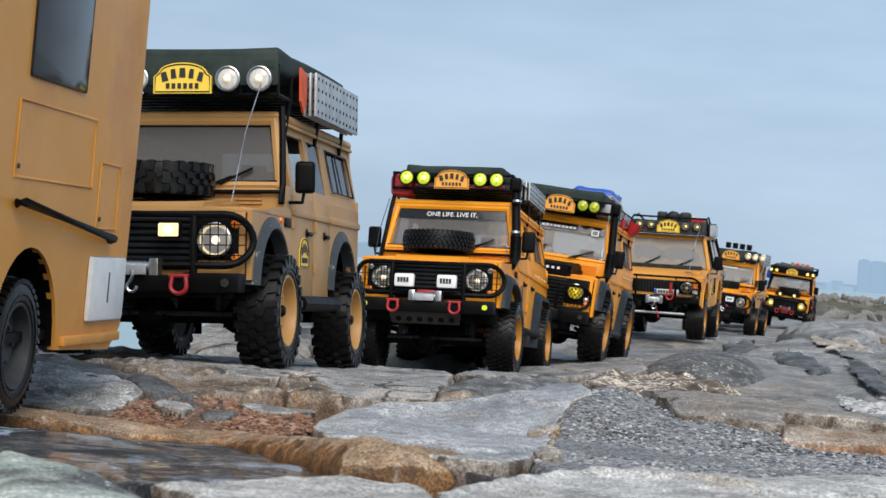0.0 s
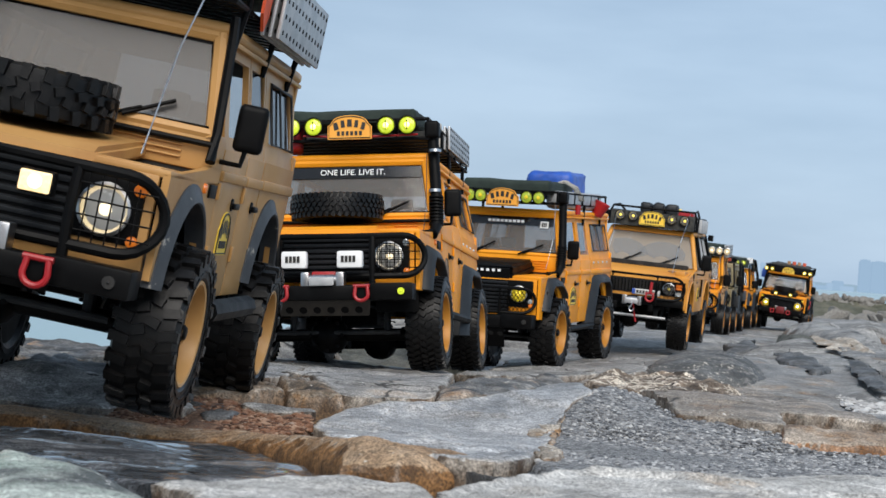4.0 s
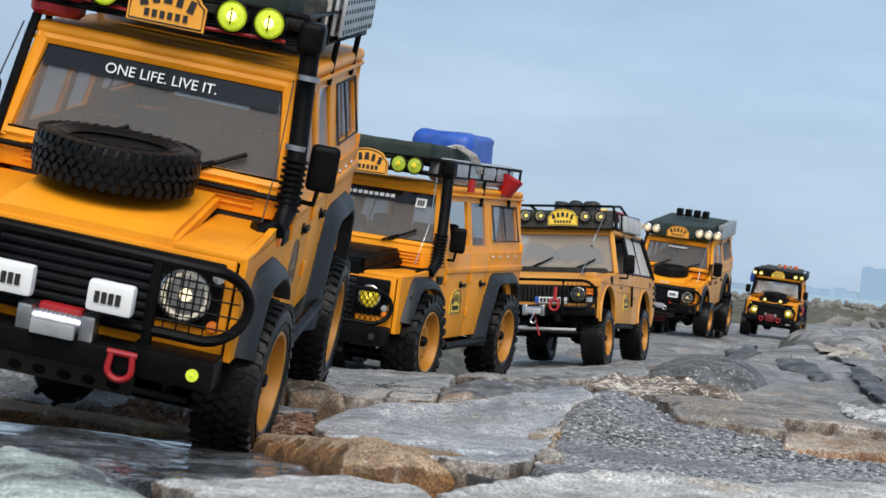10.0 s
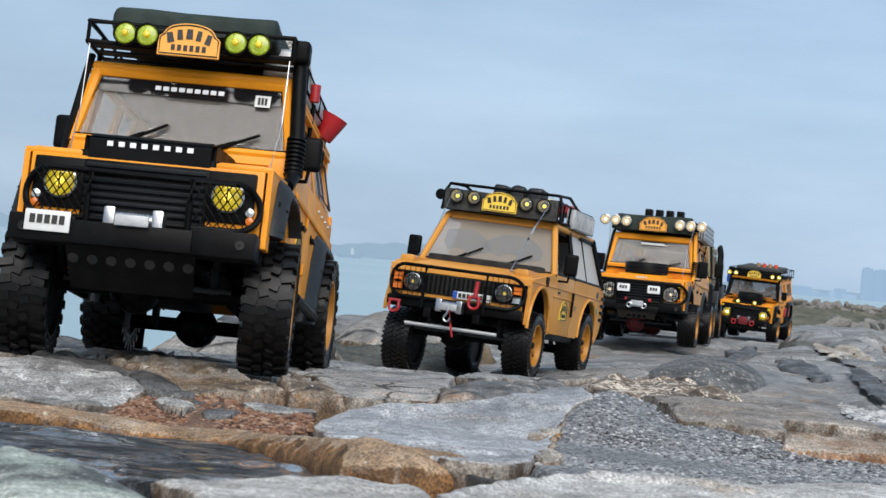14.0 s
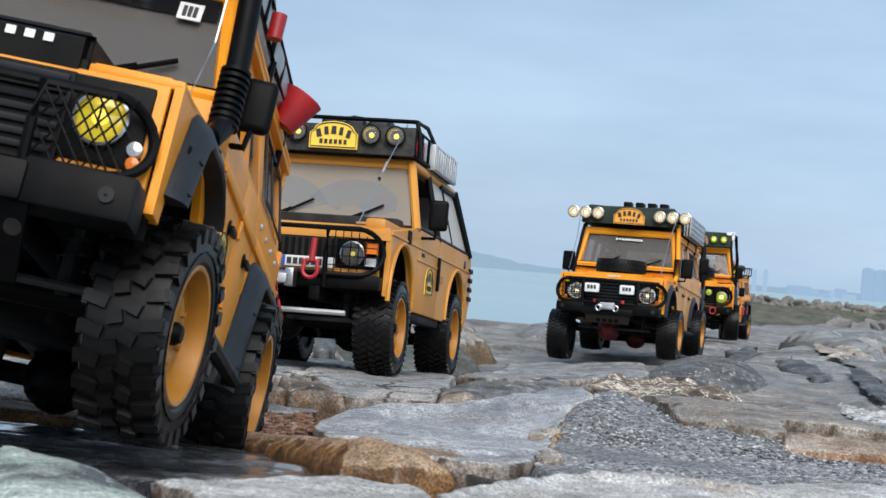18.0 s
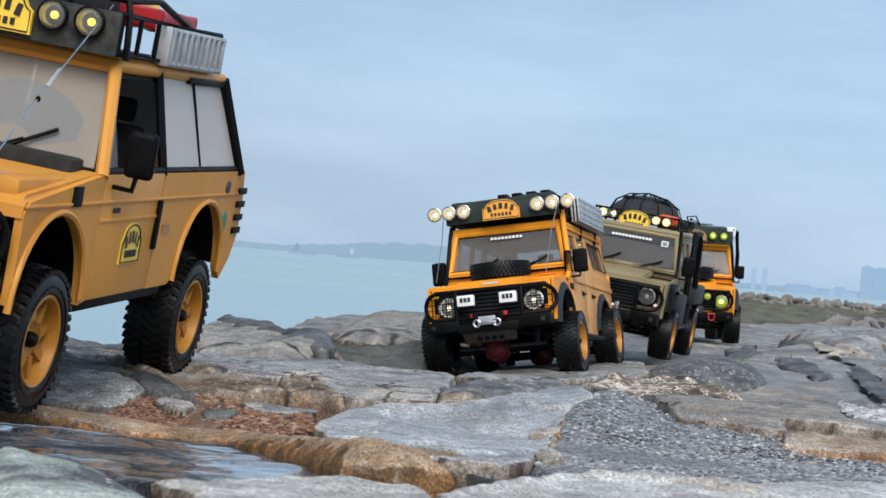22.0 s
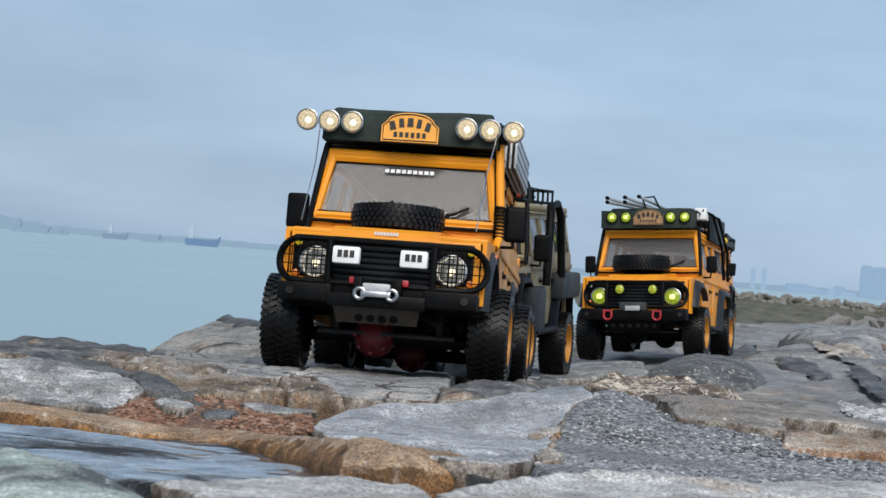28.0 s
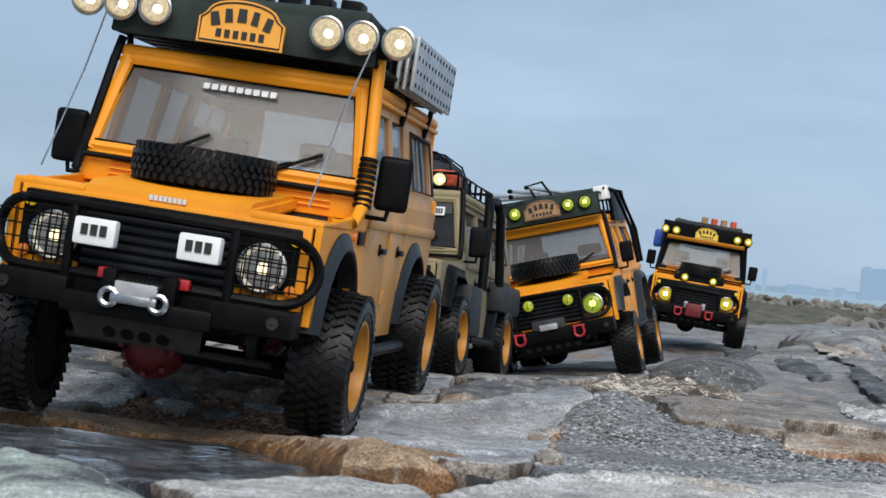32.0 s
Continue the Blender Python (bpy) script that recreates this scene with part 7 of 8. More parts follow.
def estate_car():
    """A two-door off-road estate with a clamshell bonnet and large windows."""
    root = thing("model_estate_car", "amber model off-road estate car with black bull bar and roof rack", "model car", "convoy of model trucks")
    running_gear(root)
    seats(root)
    P, W, TX = "paint_amber", 0.093, 0.074
    for s in (-1, 1):
        out = [(-0.196, 0.082), (-0.197, 0.076)] + arc(-AXLE_Y, 0.070, 0.054, 176, -4, 12) + [(-0.078, 0.068), (-0.078, 0.1455), (-0.19, 0.131), (-0.196, 0.125)]
        part("front_wing", slab_of(bmesh.new(), out, "x", s * W, s * (W - 0.005)), P, root)
        bm = box(min(s * (W - 0.005), s * W), max(s * (W - 0.005), s * W), -0.077, 0.036, 0.068, 0.1455, 0.0012)
        tri_box(bm, min(s * (W - 0.003), s * (W + 0.001)), max(s * (W - 0.003), s * (W + 0.001)), -0.077, 0.036, 0.116, 0.118, 0.0004)
        dr = part("door", bm, P, root)
        part("handle", box(min(s * W, s * (W + 0.003)), max(s * W, s * (W + 0.003)), 0.029, 0.034, 0.095, 0.128, 0.001), "black", dr)
        plaque(dr, s * (W + 0.001), -0.012, 0.101, 0.036, 0.026, "sign_yellow", "door_sign", (0, 0, 90 * s))
        bars(dr, "badge_marking", s * (W + 0.0008), -0.05, 0.123, 0.012, 0.003, 4, "ink", (0, 0, 90 * s))
        out = [(0.037, 0.1455), (0.037, 0.068), (0.080, 0.068)] + arc(AXLE_Y, 0.070, 0.054, 178, 4, 12) + [(0.206, 0.064), (0.226, 0.080), (0.236, 0.098), (0.233, 0.125), (0.226, 0.1455)]
        rq = part("rear_side", slab_of(bmesh.new(), out, "x", s * W, s * (W - 0.005)), P, root)
        part("round_badge", lathe(bmesh.new(), [(0.008, 0), (0.0075, s * 0.001), (0.0001, s * 0.001)], "x", 16, (s * W, 0.190, 0.108)), "badge_green", rq)
        bars(rq, "badge_marking", s * (W + 0.0008), 0.055, 0.108, 0.014, 0.006, 3, "wood", (0, 0, 90 * s))

        def side_x(z):
            return s * (W - 0.002 + (TX - W + 0.002) * (z - 0.1455) / 0.0625)
        # pillars: A, B, C and the black D
        for name, a, b, w_, mtl in (("pillar", (-0.080, 0.1455), (-0.043, 0.208), 0.0042, P), ("pillar", (0.036, 0.1455), (0.040, 0.208), 0.0032, "black"), ("pillar", (0.118, 0.1455), (0.114, 0.208), 0.0014, "black"), ("rear_pillar", (0.213, 0.1455), (0.186, 0.208), 0.0058, "black")):
            bm = tube(bmesh.new(), [(side_x(a[1]), a[0], a[1] - 0.002), (side_x(b[1]), b[0], b[1] + 0.002)], w_, 8)
            part(name, bm, mtl, root)
        part("waist_seal", tube(bmesh.new(), [(side_x(0.147), -0.078, 0.147), (side_x(0.147), 0.216, 0.147)], 0.0024, 6), "black", root)
        part("body_crease", box(min(s * (W - 0.002), s * (W + 0.0012)), max(s * (W - 0.002), s * (W + 0.0012)), -0.195, 0.232, 0.1275, 0.1295, 0.0006), P, root)
        part("wing_vent", box(min(s * (W - 0.001), s * (W + 0.0014)), max(s * (W - 0.001), s * (W + 0.0014)), -0.128, -0.114, 0.127, 0.139, 0.0006), "black", root)
        part("fuel_cap", lathe(bmesh.new(), [(0.0048, 0), (0.0044, s * 0.0012), (0.0001, s * 0.0014)], "x", 14, (s * W, 0.187, 0.134)), "dark_grey", root)
        for y0, y1, t0, t1, g in ((0.038, 0.116, 0.042, 0.113, "frosted"), (0.12, 0.207, 0.116, 0.181, "frosted")):
            pane(root, "side_window", [(side_x(0.147), y0, 0.147), (side_x(0.147), y1, 0.147), (side_x(0.207), t1, 0.207), (side_x(0.207), t0, 0.207)], g)
        pane(dr, "quarter_light", [(side_x(0.147), -0.072, 0.147), (side_x(0.147), -0.052, 0.147), (side_x(0.192), -0.046, 0.192), (side_x(0.18), -0.049, 0.18)], "side_glass")
        mirror(root, s, -0.066, 0.160, 0.9, 0.090)
        for y in (-AXLE_Y, AXLE_Y):
            bm = bmesh.new()
            tube(bm, [(s * (W + 0.0004), u, v) for u, v in arc(y, 0.070, 0.0545, 180, 0, 16)], 0.0022, 6)
            part("arch_lip", bm, P, root)
            bm = bmesh.new()
            prof = arc(y, 0.070, 0.0545, 6, 174, 14)
            a = [bm.verts.new((s * 0.045, u, v)) for u, v in prof]
            b = [bm.verts.new((s * (W - 0.003), u, v)) for u, v in prof]
            for k in range(len(prof) - 1):
                bm.faces.new((a[k], a[k + 1], b[k + 1], b[k]))
            bm.faces.new(a)
            part("inner_arch", bm, "black", root)
        part("sill", box(min(s * 0.074, s * 0.0885), max(s * 0.074, s * 0.0885), -0.08, 0.082, 0.060, 0.069, 0.002), "black", root)
        # nose lights
        part("lamp_panel", box(min(s * 0.045, s * 0.084), max(s * 0.045, s * 0.084), -0.1995, -0.1945, 0.096, 0.121, 0.002), "black", root)
        lamp(root, "headlight", s * 0.060, -0.2005, 0.1085, 0.0105, "steel", "lens_dull", bulb="lens_yellow")
        part("indicator", box(min(s * 0.073, s * 0.083), max(s * 0.073, s * 0.083), -0.203, -0.207, 0.109, 0.118, 0.001), "lens_amber", root)
        part("indicator", box(min(s * 0.073, s * 0.083), max(s * 0.073, s * 0.083), -0.203, -0.207, 0.098, 0.106, 0.001), "lens_dull" if s > 0 else "lens_amber", root)
        for k in range(4):
            part("gill", box(min(s * W, s * (W + 0.002)), max(s * W, s * (W + 0.002)), 0.216, 0.236, 0.098 + k * 0.010, 0.103 + k * 0.010, 0.001), "black", root)
    # bonnet with raised corners
    bm = slab_of(bmesh.new(), [(-0.197, 0.122), (-0.196, 0.129), (-0.188, 0.1345), (-0.12, 0.1415), (-0.078, 0.1455), (-0.078, 0.134), (-0.190, 0.122)], "x", -W + 0.001, W - 0.001)
    bmesh.ops.bevel(bm, geom=[e for e in bm.edges if abs(e.verts[0].co.x - e.verts[1].co.x) < 1e-6 and e.calc_length() > 0.01], offset=0.003, segments=3, affect="EDGES")
    for s in (-1, 1):
        tri_box(bm, min(s * 0.066, s * 0.085), max(s * 0.066, s * 0.085), -0.19, -0.085, 0.130, 0.1425, 0.004)
    part("bonnet", bm, P, root)
    part("scuttle", box(-0.078, 0.078, -0.085, -0.071, 0.138, 0.1485, 0.002), "black", root)
    gr = part("grille", box(-0.045, 0.045, -0.1985, -0.1935, 0.096, 0.121, 0.001), "interior", root)
    bar = None
    for k in range(15):
        m = pose(-0.042 + k * 0.006, -0.1995, 0.1085)
        bar = part("grille_bar", box(-0.0011, 0.0011, -0.0015, 0.0015, -0.0115, 0.0115, 0.0004), "black", gr, at=m) if bar is None else share(bar, gr, m)
    part("front_panel", box(-0.084, 0.084, -0.197, -0.193, 0.078, 0.097, 0.002), P, root)
    part("bumper", box(-0.088, 0.088, -0.212, -0.196, 0.077, 0.090, 0.003), "black", root)
    y0, z0, y1, z1 = -0.080, 0.148, -0.040, 0.207
    bm = bmesh.new()
    tube(bm, [(-TX, y1, z1 + 0.001), (TX, y1, z1 + 0.001)], 0.004, 8)
    wf = part("screen_header", bm, P, root)
    pane(wf, "windscreen", [(-W + 0.008, y0, z0), (W - 0.008, y0, z0), (TX - 0.003, y1, z1), (-TX + 0.003, y1, z1)], "screen_dusty")
    up_len = math.hypot(y1 - y0, z1 - z0)
    for pivot, a0, a1 in ((-0.046, 12, 150), (0.026, 8, 152)):  # where the wipers cleared the dust
        bm = bmesh.new()
        ring = []
        for radius, angles in ((0.016, range(a0, a1, 6)), (0.050, range(a1, a0, -6))):
            for a in angles:
                u = max(-0.068, min(0.068, pivot + radius * math.cos(radians(a))))
                v = min(0.93, (0.004 + radius * math.sin(radians(a)) * 0.95) / up_len)
                ring.append(bm.verts.new((u, y0 + (y1 - y0) * v - 0.0012, z0 + (z1 - z0) * v + 0.0004)))
        bm.faces.new(ring)
        part("wiped_area", bm, "wiped_glass", wf).visible_shadow = False
    wiper(wf, -0.05, z0, y0 - 0.004, -0.012, z0 + 0.020, y0 + 0.010)
    wiper(wf, 0.02, z0, y0 - 0.004, 0.056, z0 + 0.018, y0 + 0.009)
    bm = box(-TX - 0.003, TX + 0.003, -0.043, 0.190, 0.2055, 0.2145, 0.0045, 3)
    part("roof", bm, P, root)
    part("roof_edge", box(-TX - 0.004, TX + 0.004, 0.10, 0.193, 0.2045, 0.209, 0.001), "black", root)
    part("headlining", box(-TX + 0.002, TX - 0.002, -0.036, 0.176, 0.2025, 0.205), "interior", root)
    part("tailgate", box(-W + 0.002, W - 0.002, 0.222, 0.228, 0.078, 0.147, 0.002), P, root)
    pane(root, "back_window", [(-0.078, 0.208, 0.147), (0.078, 0.208, 0.147), (0.066, 0.181, 0.207), (-0.066, 0.181, 0.207)], "frosted")
    # bull bar
    bull_bar(root, 0.088, 0.089, 0.129, -0.216, 0.040, 0.0024)
    bm = bmesh.new()
    tube(bm, [(-0.06, -0.21, 0.056), (0.06, -0.21, 0.056)], 0.0024, 8)
    part("steering_guard", bm, "alloy", root)
    winch(root, -0.224, 0.083, 0.026)
    shackle(root, -0.072, -0.226, 0.076)
    shackle(root, 0.03, -0.226, 0.092)
    part("winch_strap", tube(bmesh.new(), [(0.004, -0.238, 0.078), (0.008, -0.24, 0.062), (0.012, -0.238, 0.046)], 0.0013, 6), "red", root)
    part("strap_end", tube(bmesh.new(), [(0.032, -0.227, 0.118), (0.031, -0.228, 0.098)], 0.0028, 8), "red", root)
    pl = part("number_plate", box(-0.004, 0.046, -0.2075, -0.2055, 0.094, 0.1035, 0.001), "plate_white", root)
    bars(pl, "plate_marking", 0.022, -0.208, 0.0988, 0.038, 0.0055, 7, "ink")
    part("plate_band", box(-0.0038, 0.002, -0.2081, -0.2074, 0.0942, 0.1032), "blue", pl)
    # rack
    rk = rack(root, 0.217, -0.056, 0.15, 0.078, "net_dark", 0.024, False)
    plaque(rk, 0.0, -0.064, 0.231, 0.047, 0.026, "sign_yellow")
    rack_lamps(rk, (-0.060, -0.036, 0.036, 0.060), -0.063, 0.233, 0.0092, "lens_white", "bulb_yellow")
    for s in (-1, 1):
        bm = bmesh.new()
        tube(bm, [(s * 0.082, -0.05, 0.214), (s * 0.080, -0.05, 0.240), (s * 0.076, -0.046, 0.250), (s * 0.074, 0.02, 0.254), (s * 0.07, 0.12, 0.238)], 0.0022, 6)
        part("rack_rail", bm, "black", rk)
        if s < 0:
            part("side_lamp", lathe(bmesh.new(), [(0.0001, 0.007), (0.006, 0.005), (0.0075, -0.002), (0.0068, -0.004), (0.0001, -0.005)], "y", 16, (s * 0.088, -0.044, 0.234)), "black", rk)
    part("rack_crossbar", tube(bmesh.new(), [(-0.075, -0.046, 0.250), (0.075, -0.046, 0.250)], 0.0022, 6), "black", rk)
    for k in range(3):
        bundle(rk, -0.036 + k * 0.024, -0.014 + k * 0.024, 0.02, 0.06, 0.236, 0.262, "flare_grey", "jerry_can", "dark grey fuel can")
    bundle(rk, 0.02, 0.06, 0.07, 0.147, 0.236, 0.250, "red", "red_bag", "red bag")
    bundle(rk, 0.012, 0.032, 0.09, 0.147, 0.245, 0.256, "sign_yellow", "yellow_bag", "yellow bag")
    fr = bmesh.new()
    for zz in (0.216, 0.238):
        tube(fr, [(0.081, 0.03, zz), (0.081, 0.15, zz)], 0.0022, 6)
        tube(fr, [(0.072, 0.03, zz), (0.072, 0.15, zz)], 0.0022, 6)
    for k in range(10):
        tri_box(fr, 0.0785, 0.0835, 0.031 + k * 0.0125, 0.036 + k * 0.0125, 0.215, 0.239, 0.001)
    tri_box(fr, 0.071, 0.083, 0.026, 0.029, 0.214, 0.240, 0.001)
    part("ladder", fr, "alloy", rk, "bare aluminium ladder")
    wire(root, [(0.062, -0.195, 0.137), (0.062, -0.12, 0.19), (0.068, -0.05, 0.246)], 0.0005)
    wire(root, [(-0.062, -0.195, 0.137), (-0.062, -0.12, 0.19), (-0.068, -0.05, 0.246)], 0.0005)
    part("cable_sleeve", tube(bmesh.new(), [(0.0622, -0.118, 0.1915), (0.0632, -0.106, 0.2025)], 0.0012, 6), "alloy", root)
    part("cable_knob", lathe(bmesh.new(), [(0.0001, -0.002), (0.0016, -0.001), (0.0016, 0.001), (0.0001, 0.002)], "z", 8, (0.062, -0.128, 0.184)), "black", root)
    part("bonnet_catch", box(0.05, 0.078, -0.155, -0.148, 0.139, 0.1415, 0.001), "wood", root)
    return root


estate = estate_car()
estate_wheels = wheels(estate, "rim_gold", spokes=8, lugs=40, track=0.0785)


def camper():
    """A box-bodied camper; its rear wheel stands at the origin."""
    root = thing("model_camper_van", "yellow model camper van with a box body", "model van", "convoy of model trucks")
    P = "paint_amber"
    R = 0.040
    yr, zb, zt = 0.215, 0.034, 0.300
    out = [(-0.30, zb), (-0.052, zb), (-0.052, 0.05)] + arc(0.006, 0.036, 0.060, 165, 15, 12) + [(0.068, 0.034), (0.185, 0.030), (yr - 0.005, 0.045), (yr, 0.16), (yr - 0.002, zt), (-0.30, zt)]
    part("side_wall", slab_of(bmesh.new(), out, "x", 0.085, 0.090), P, root)
    part("side_wall", slab_of(bmesh.new(), out, "x", -0.090, -0.085), P, root)
    part("rear_wall", box(-0.086, 0.086, yr - 0.008, yr - 0.003, 0.046, zt, 0.001), P, root)
    part("roof", box(-0.09, 0.09, -0.30, yr, zt, zt + 0.012, 0.005), P, root)
    part("front_wall", box(-0.086, 0.086, -0.302, -0.298, zb, zt, 0.001), P, root)
    part("floor_pan", box(-0.084, 0.084, -0.29, yr - 0.01, 0.04, 0.046), "black", root)
    part("skirt", box(0.089, 0.0935, 0.075, 0.20, 0.036, 0.042, 0.001), P, root)
    part("window", box(0.0895, 0.0915, -0.025, 0.082, 0.192, 0.262, 0.002), "dark_glass", root)
    for nm, y0, y1, z0, z1 in (("hatch", -0.038, 0.112, 0.135, 0.178), ("hatch", 0.130, 0.176, 0.110, 0.152)):
        bm = bmesh.new()
        tube(bm, [(0.0902, y0, z0), (0.0902, y1, z0), (0.0902, y1, z1), (0.0902, y0, z1)], 0.0009, 6, True)
        h = part(nm, bm, P, root)
        part("lock", lathe(bmesh.new(), [(0.0016, 0), (0.0014, 0.001), (0.0001, 0.0012)], "x", 8, (0.0902, y0 + 0.006, z0 + 0.006)), "ink", h)
    part("grab_rail", tube(bmesh.new(), [(0.092, -0.034, 0.120), (0.096, -0.03, 0.121), (0.096, 0.155, 0.104), (0.092, 0.160, 0.103)], 0.0028, 8), "black", root)
    wb = part("service_box", box(0.0895, 0.0935, 0.122, 0.203, 0.050, 0.092, 0.003), "plate_white", root)
    part("box_seam", box(0.0932, 0.0938, 0.16, 0.162, 0.062, 0.082), "dark_grey", wb)
    bm = bmesh.new()
    prof = arc(0.006, 0.036, 0.060, 0, 180, 12)
    a = [bm.verts.new((0.03, u, v)) for u, v in prof]
    b = [bm.verts.new((0.088, u, v)) for u, v in prof]
    for k in range(len(prof) - 1):
        bm.faces.new((a[k], a[k + 1], b[k + 1], b[k]))
    bm.faces.new(a)
    part("inner_arch", bm, "black", root)
    made = []
    for y in (0.0, -0.24):
        for s in (1, -1):
            ty = part("wheel", tread_mesh(R, 0.034, 40, tyre_mesh(R, 0.034, 40)), "rubber", root, at=pose(s * 0.072, y, R, 0, 0, 0 if s > 0 else 180))
            part("rim", rim_mesh(R, 0.034), "dark_grey", ty)
            made.append((ty, s, y))
    part("tow_bar", tube(bmesh.new(), [(0.05, 0.17, 0.034), (0.05, 0.24, 0.030)], 0.003, 8), "black", root)
    part("ladder_rail", tube(bmesh.new(), [(0.07, yr + 0.012, 0.08), (0.07, yr + 0.012, 0.26)], 0.003, 8), "black", root)
    part("ladder_rail", tube(bmesh.new(), [(0.02, yr + 0.012, 0.08), (0.02, yr + 0.012, 0.26)], 0.003, 8), "black", root)
    return root, made


van, van_wheels = camper()


# ---- distance: a rubble wall of the breakwater, ships and the far shore ----
rubble = thing("breakwater_wall", "low rubble wall of grey stones with dark moss below", "sea wall", kind="structure")
wall_rng = random.Random(5)
lump = []
for k in range(5):
    bm = bmesh.new()
    bmesh.ops.create_icosphere(bm, subdivisions=2, radius=1.0)
    for v in bm.verts:
        v.co *= 1 + 0.28 * noise.noise(v.co * 1.3 + Vector((k * 7, 0, 0))) + 0.1 * noise.noise(v.co * 4)
        v.co.z *= 0.7
    me = bpy.data.meshes.new("stone")
    bm.to_mesh(me)
    bm.free()
    me.materials.append(MATS["wall_rock"])
    lump.append(me)
for k in range(280):
    u = k // 2 / 140
    x = 2.3 + 4.6 * u + wall_rng.uniform(-0.02, 0.02)
    o = new("stone", lump[k % 5])
    o.parent = rubble
    s = wall_rng.uniform(0.025, 0.046)
    o.matrix_basis = pose(x, 18.7 - 0.06 * (k % 2) + wall_rng.uniform(-0.03, 0.03), 0.088 - 0.055 * (k % 2) - 0.05 * u + wall_rng.uniform(-0.012, 0.012), wall_rng.uniform(0, 360), wall_rng.uniform(0, 40), wall_rng.uniform(0, 360)) @ Matrix.Diagonal((s * 1.4, s, s * 0.9, 1))
bank_x, bank_y = np.linspace(1.2, 9, 170), np.linspace(14.4, 19.2, 60)
sheet("bank", bank_x, bank_y, lambda x, y: 0.062 - 0.011 * (x - 2.3) - 0.32 * np.clip((18.7 - y) / 4.3, 0, 1) ** 0.8 + 0.018 * rough(x, y, 6, 4, 21) + 0.01 * rough(x, y, 30, 2, 3), "wall_moss", "dark mossy foot of the sea wall", "bank", "structure")
right_rng = random.Random(9)
for k in range(44):
    o = new("boulder", lump[k % 5])
    o.parent = rubble
    s = right_rng.uniform(0.04, 0.09)
    v = right_rng.uniform(0, 1)
    y = 11.5 + 6 * v
    x = y * right_rng.uniform(0.19, 0.24)
    o.matrix_basis = pose(x, y, float(lie(x, y)) - 0.02, right_rng.uniform(0, 360), 20, right_rng.uniform(0, 360)) @ Matrix.Diagonal((s * 1.6, s, s * 0.5, 1))


def ship(x, y, length, high, hull, house_at, house):
    """A cargo ship far off: hull with a raised bow, deckhouse and mast."""
    root = thing("cargo_ship", "hazy cargo ship lying far out at sea", "ship", "ships on the horizon")
    h = high
    out = [(-length / 2, h * 0.55), (-length * 0.46, 0), (length * 0.42, 0), (length / 2, h * 0.85), (length * 0.38, h * 0.62), (length * 0.2, h * 0.55)]
    part("hull", slab_of(bmesh.new(), out, "y", -length * 0.06, length * 0.06), hull, root)
    hx = house_at * length
    bm = box(hx - length * 0.07, hx + length * 0.07, -length * 0.05, length * 0.05, h * 0.5, h * 1.25, 0.2)
    tri_box(bm, hx - length * 0.05, hx + length * 0.04, -length * 0.04, length * 0.04, h * 1.2, h * 1.55, 0.2)
    part("deckhouse", bm, house, root)
    part("mast", tube(bmesh.new(), [(hx, 0, h * 1.4), (hx, 0, h * 1.8)], length * 0.006, 6), house, root)
    root.matrix_basis = pose(x, y, -2.2)
    return root


def bearing(px, dist):
    """A place on the sea, by its bearing as tan of the angle from straight ahead."""
    return px * dist, dist


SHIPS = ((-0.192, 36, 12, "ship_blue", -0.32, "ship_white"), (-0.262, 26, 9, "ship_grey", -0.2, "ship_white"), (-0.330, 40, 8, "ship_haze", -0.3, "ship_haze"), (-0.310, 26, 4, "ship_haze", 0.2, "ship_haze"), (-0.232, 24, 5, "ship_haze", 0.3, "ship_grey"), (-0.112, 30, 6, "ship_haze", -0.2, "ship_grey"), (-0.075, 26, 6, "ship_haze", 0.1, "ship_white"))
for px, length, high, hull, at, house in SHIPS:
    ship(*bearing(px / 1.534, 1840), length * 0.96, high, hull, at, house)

shore = thing("far_shore", "hazy blue far shore with low hills", "shore", kind="structure")
bm = bmesh.new()
outline = [(-1600, 0)] + [(x, 17 + 5 * noise.noise(Vector((x * 0.006, 0, 0))) + 5 * noise.noise(Vector((x * 0.03, 3, 0))) + 22 * math.exp(-((x + 1130) / 120) ** 2) + 30 * math.exp(-((x + 60) / 190) ** 2)) for x in range(-1600, 1700, 10)] + [(1690, 0)]
slab_of(bm, outline, "y", 4600, 4640)
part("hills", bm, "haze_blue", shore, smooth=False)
shore.matrix_basis = pose(0, 0, -4)


def tower(x, y, w, h, shade):
    """A far block, its haze put in as an even glow, with a set-back top storey and a lift house."""
    root = thing("tower_block", "pale hazy tower block on the far shore", "building", "far skyline")
    part("wall", box(-w / 2, w / 2, -w / 3, w / 3, 0, h * 0.93, 0.3), shade, root, smooth=False)
    part("top_storey", box(-w * 0.42, w * 0.42, -w / 4, w / 4, h * 0.93, h * 0.98), shade, root, smooth=False)
    part("roof", box(-w * 0.2, w * 0.12, -w / 5, w / 5, h * 0.98, h), shade, root, smooth=False)
    root.matrix_basis = pose(x, y, -3)


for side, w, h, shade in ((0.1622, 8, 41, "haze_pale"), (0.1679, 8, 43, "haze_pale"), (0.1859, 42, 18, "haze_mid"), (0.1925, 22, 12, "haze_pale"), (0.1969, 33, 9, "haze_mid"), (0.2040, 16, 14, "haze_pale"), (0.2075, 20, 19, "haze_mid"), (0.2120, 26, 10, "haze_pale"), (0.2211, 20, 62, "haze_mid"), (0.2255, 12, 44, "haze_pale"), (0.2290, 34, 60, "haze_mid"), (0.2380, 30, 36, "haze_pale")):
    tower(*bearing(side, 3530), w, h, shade)


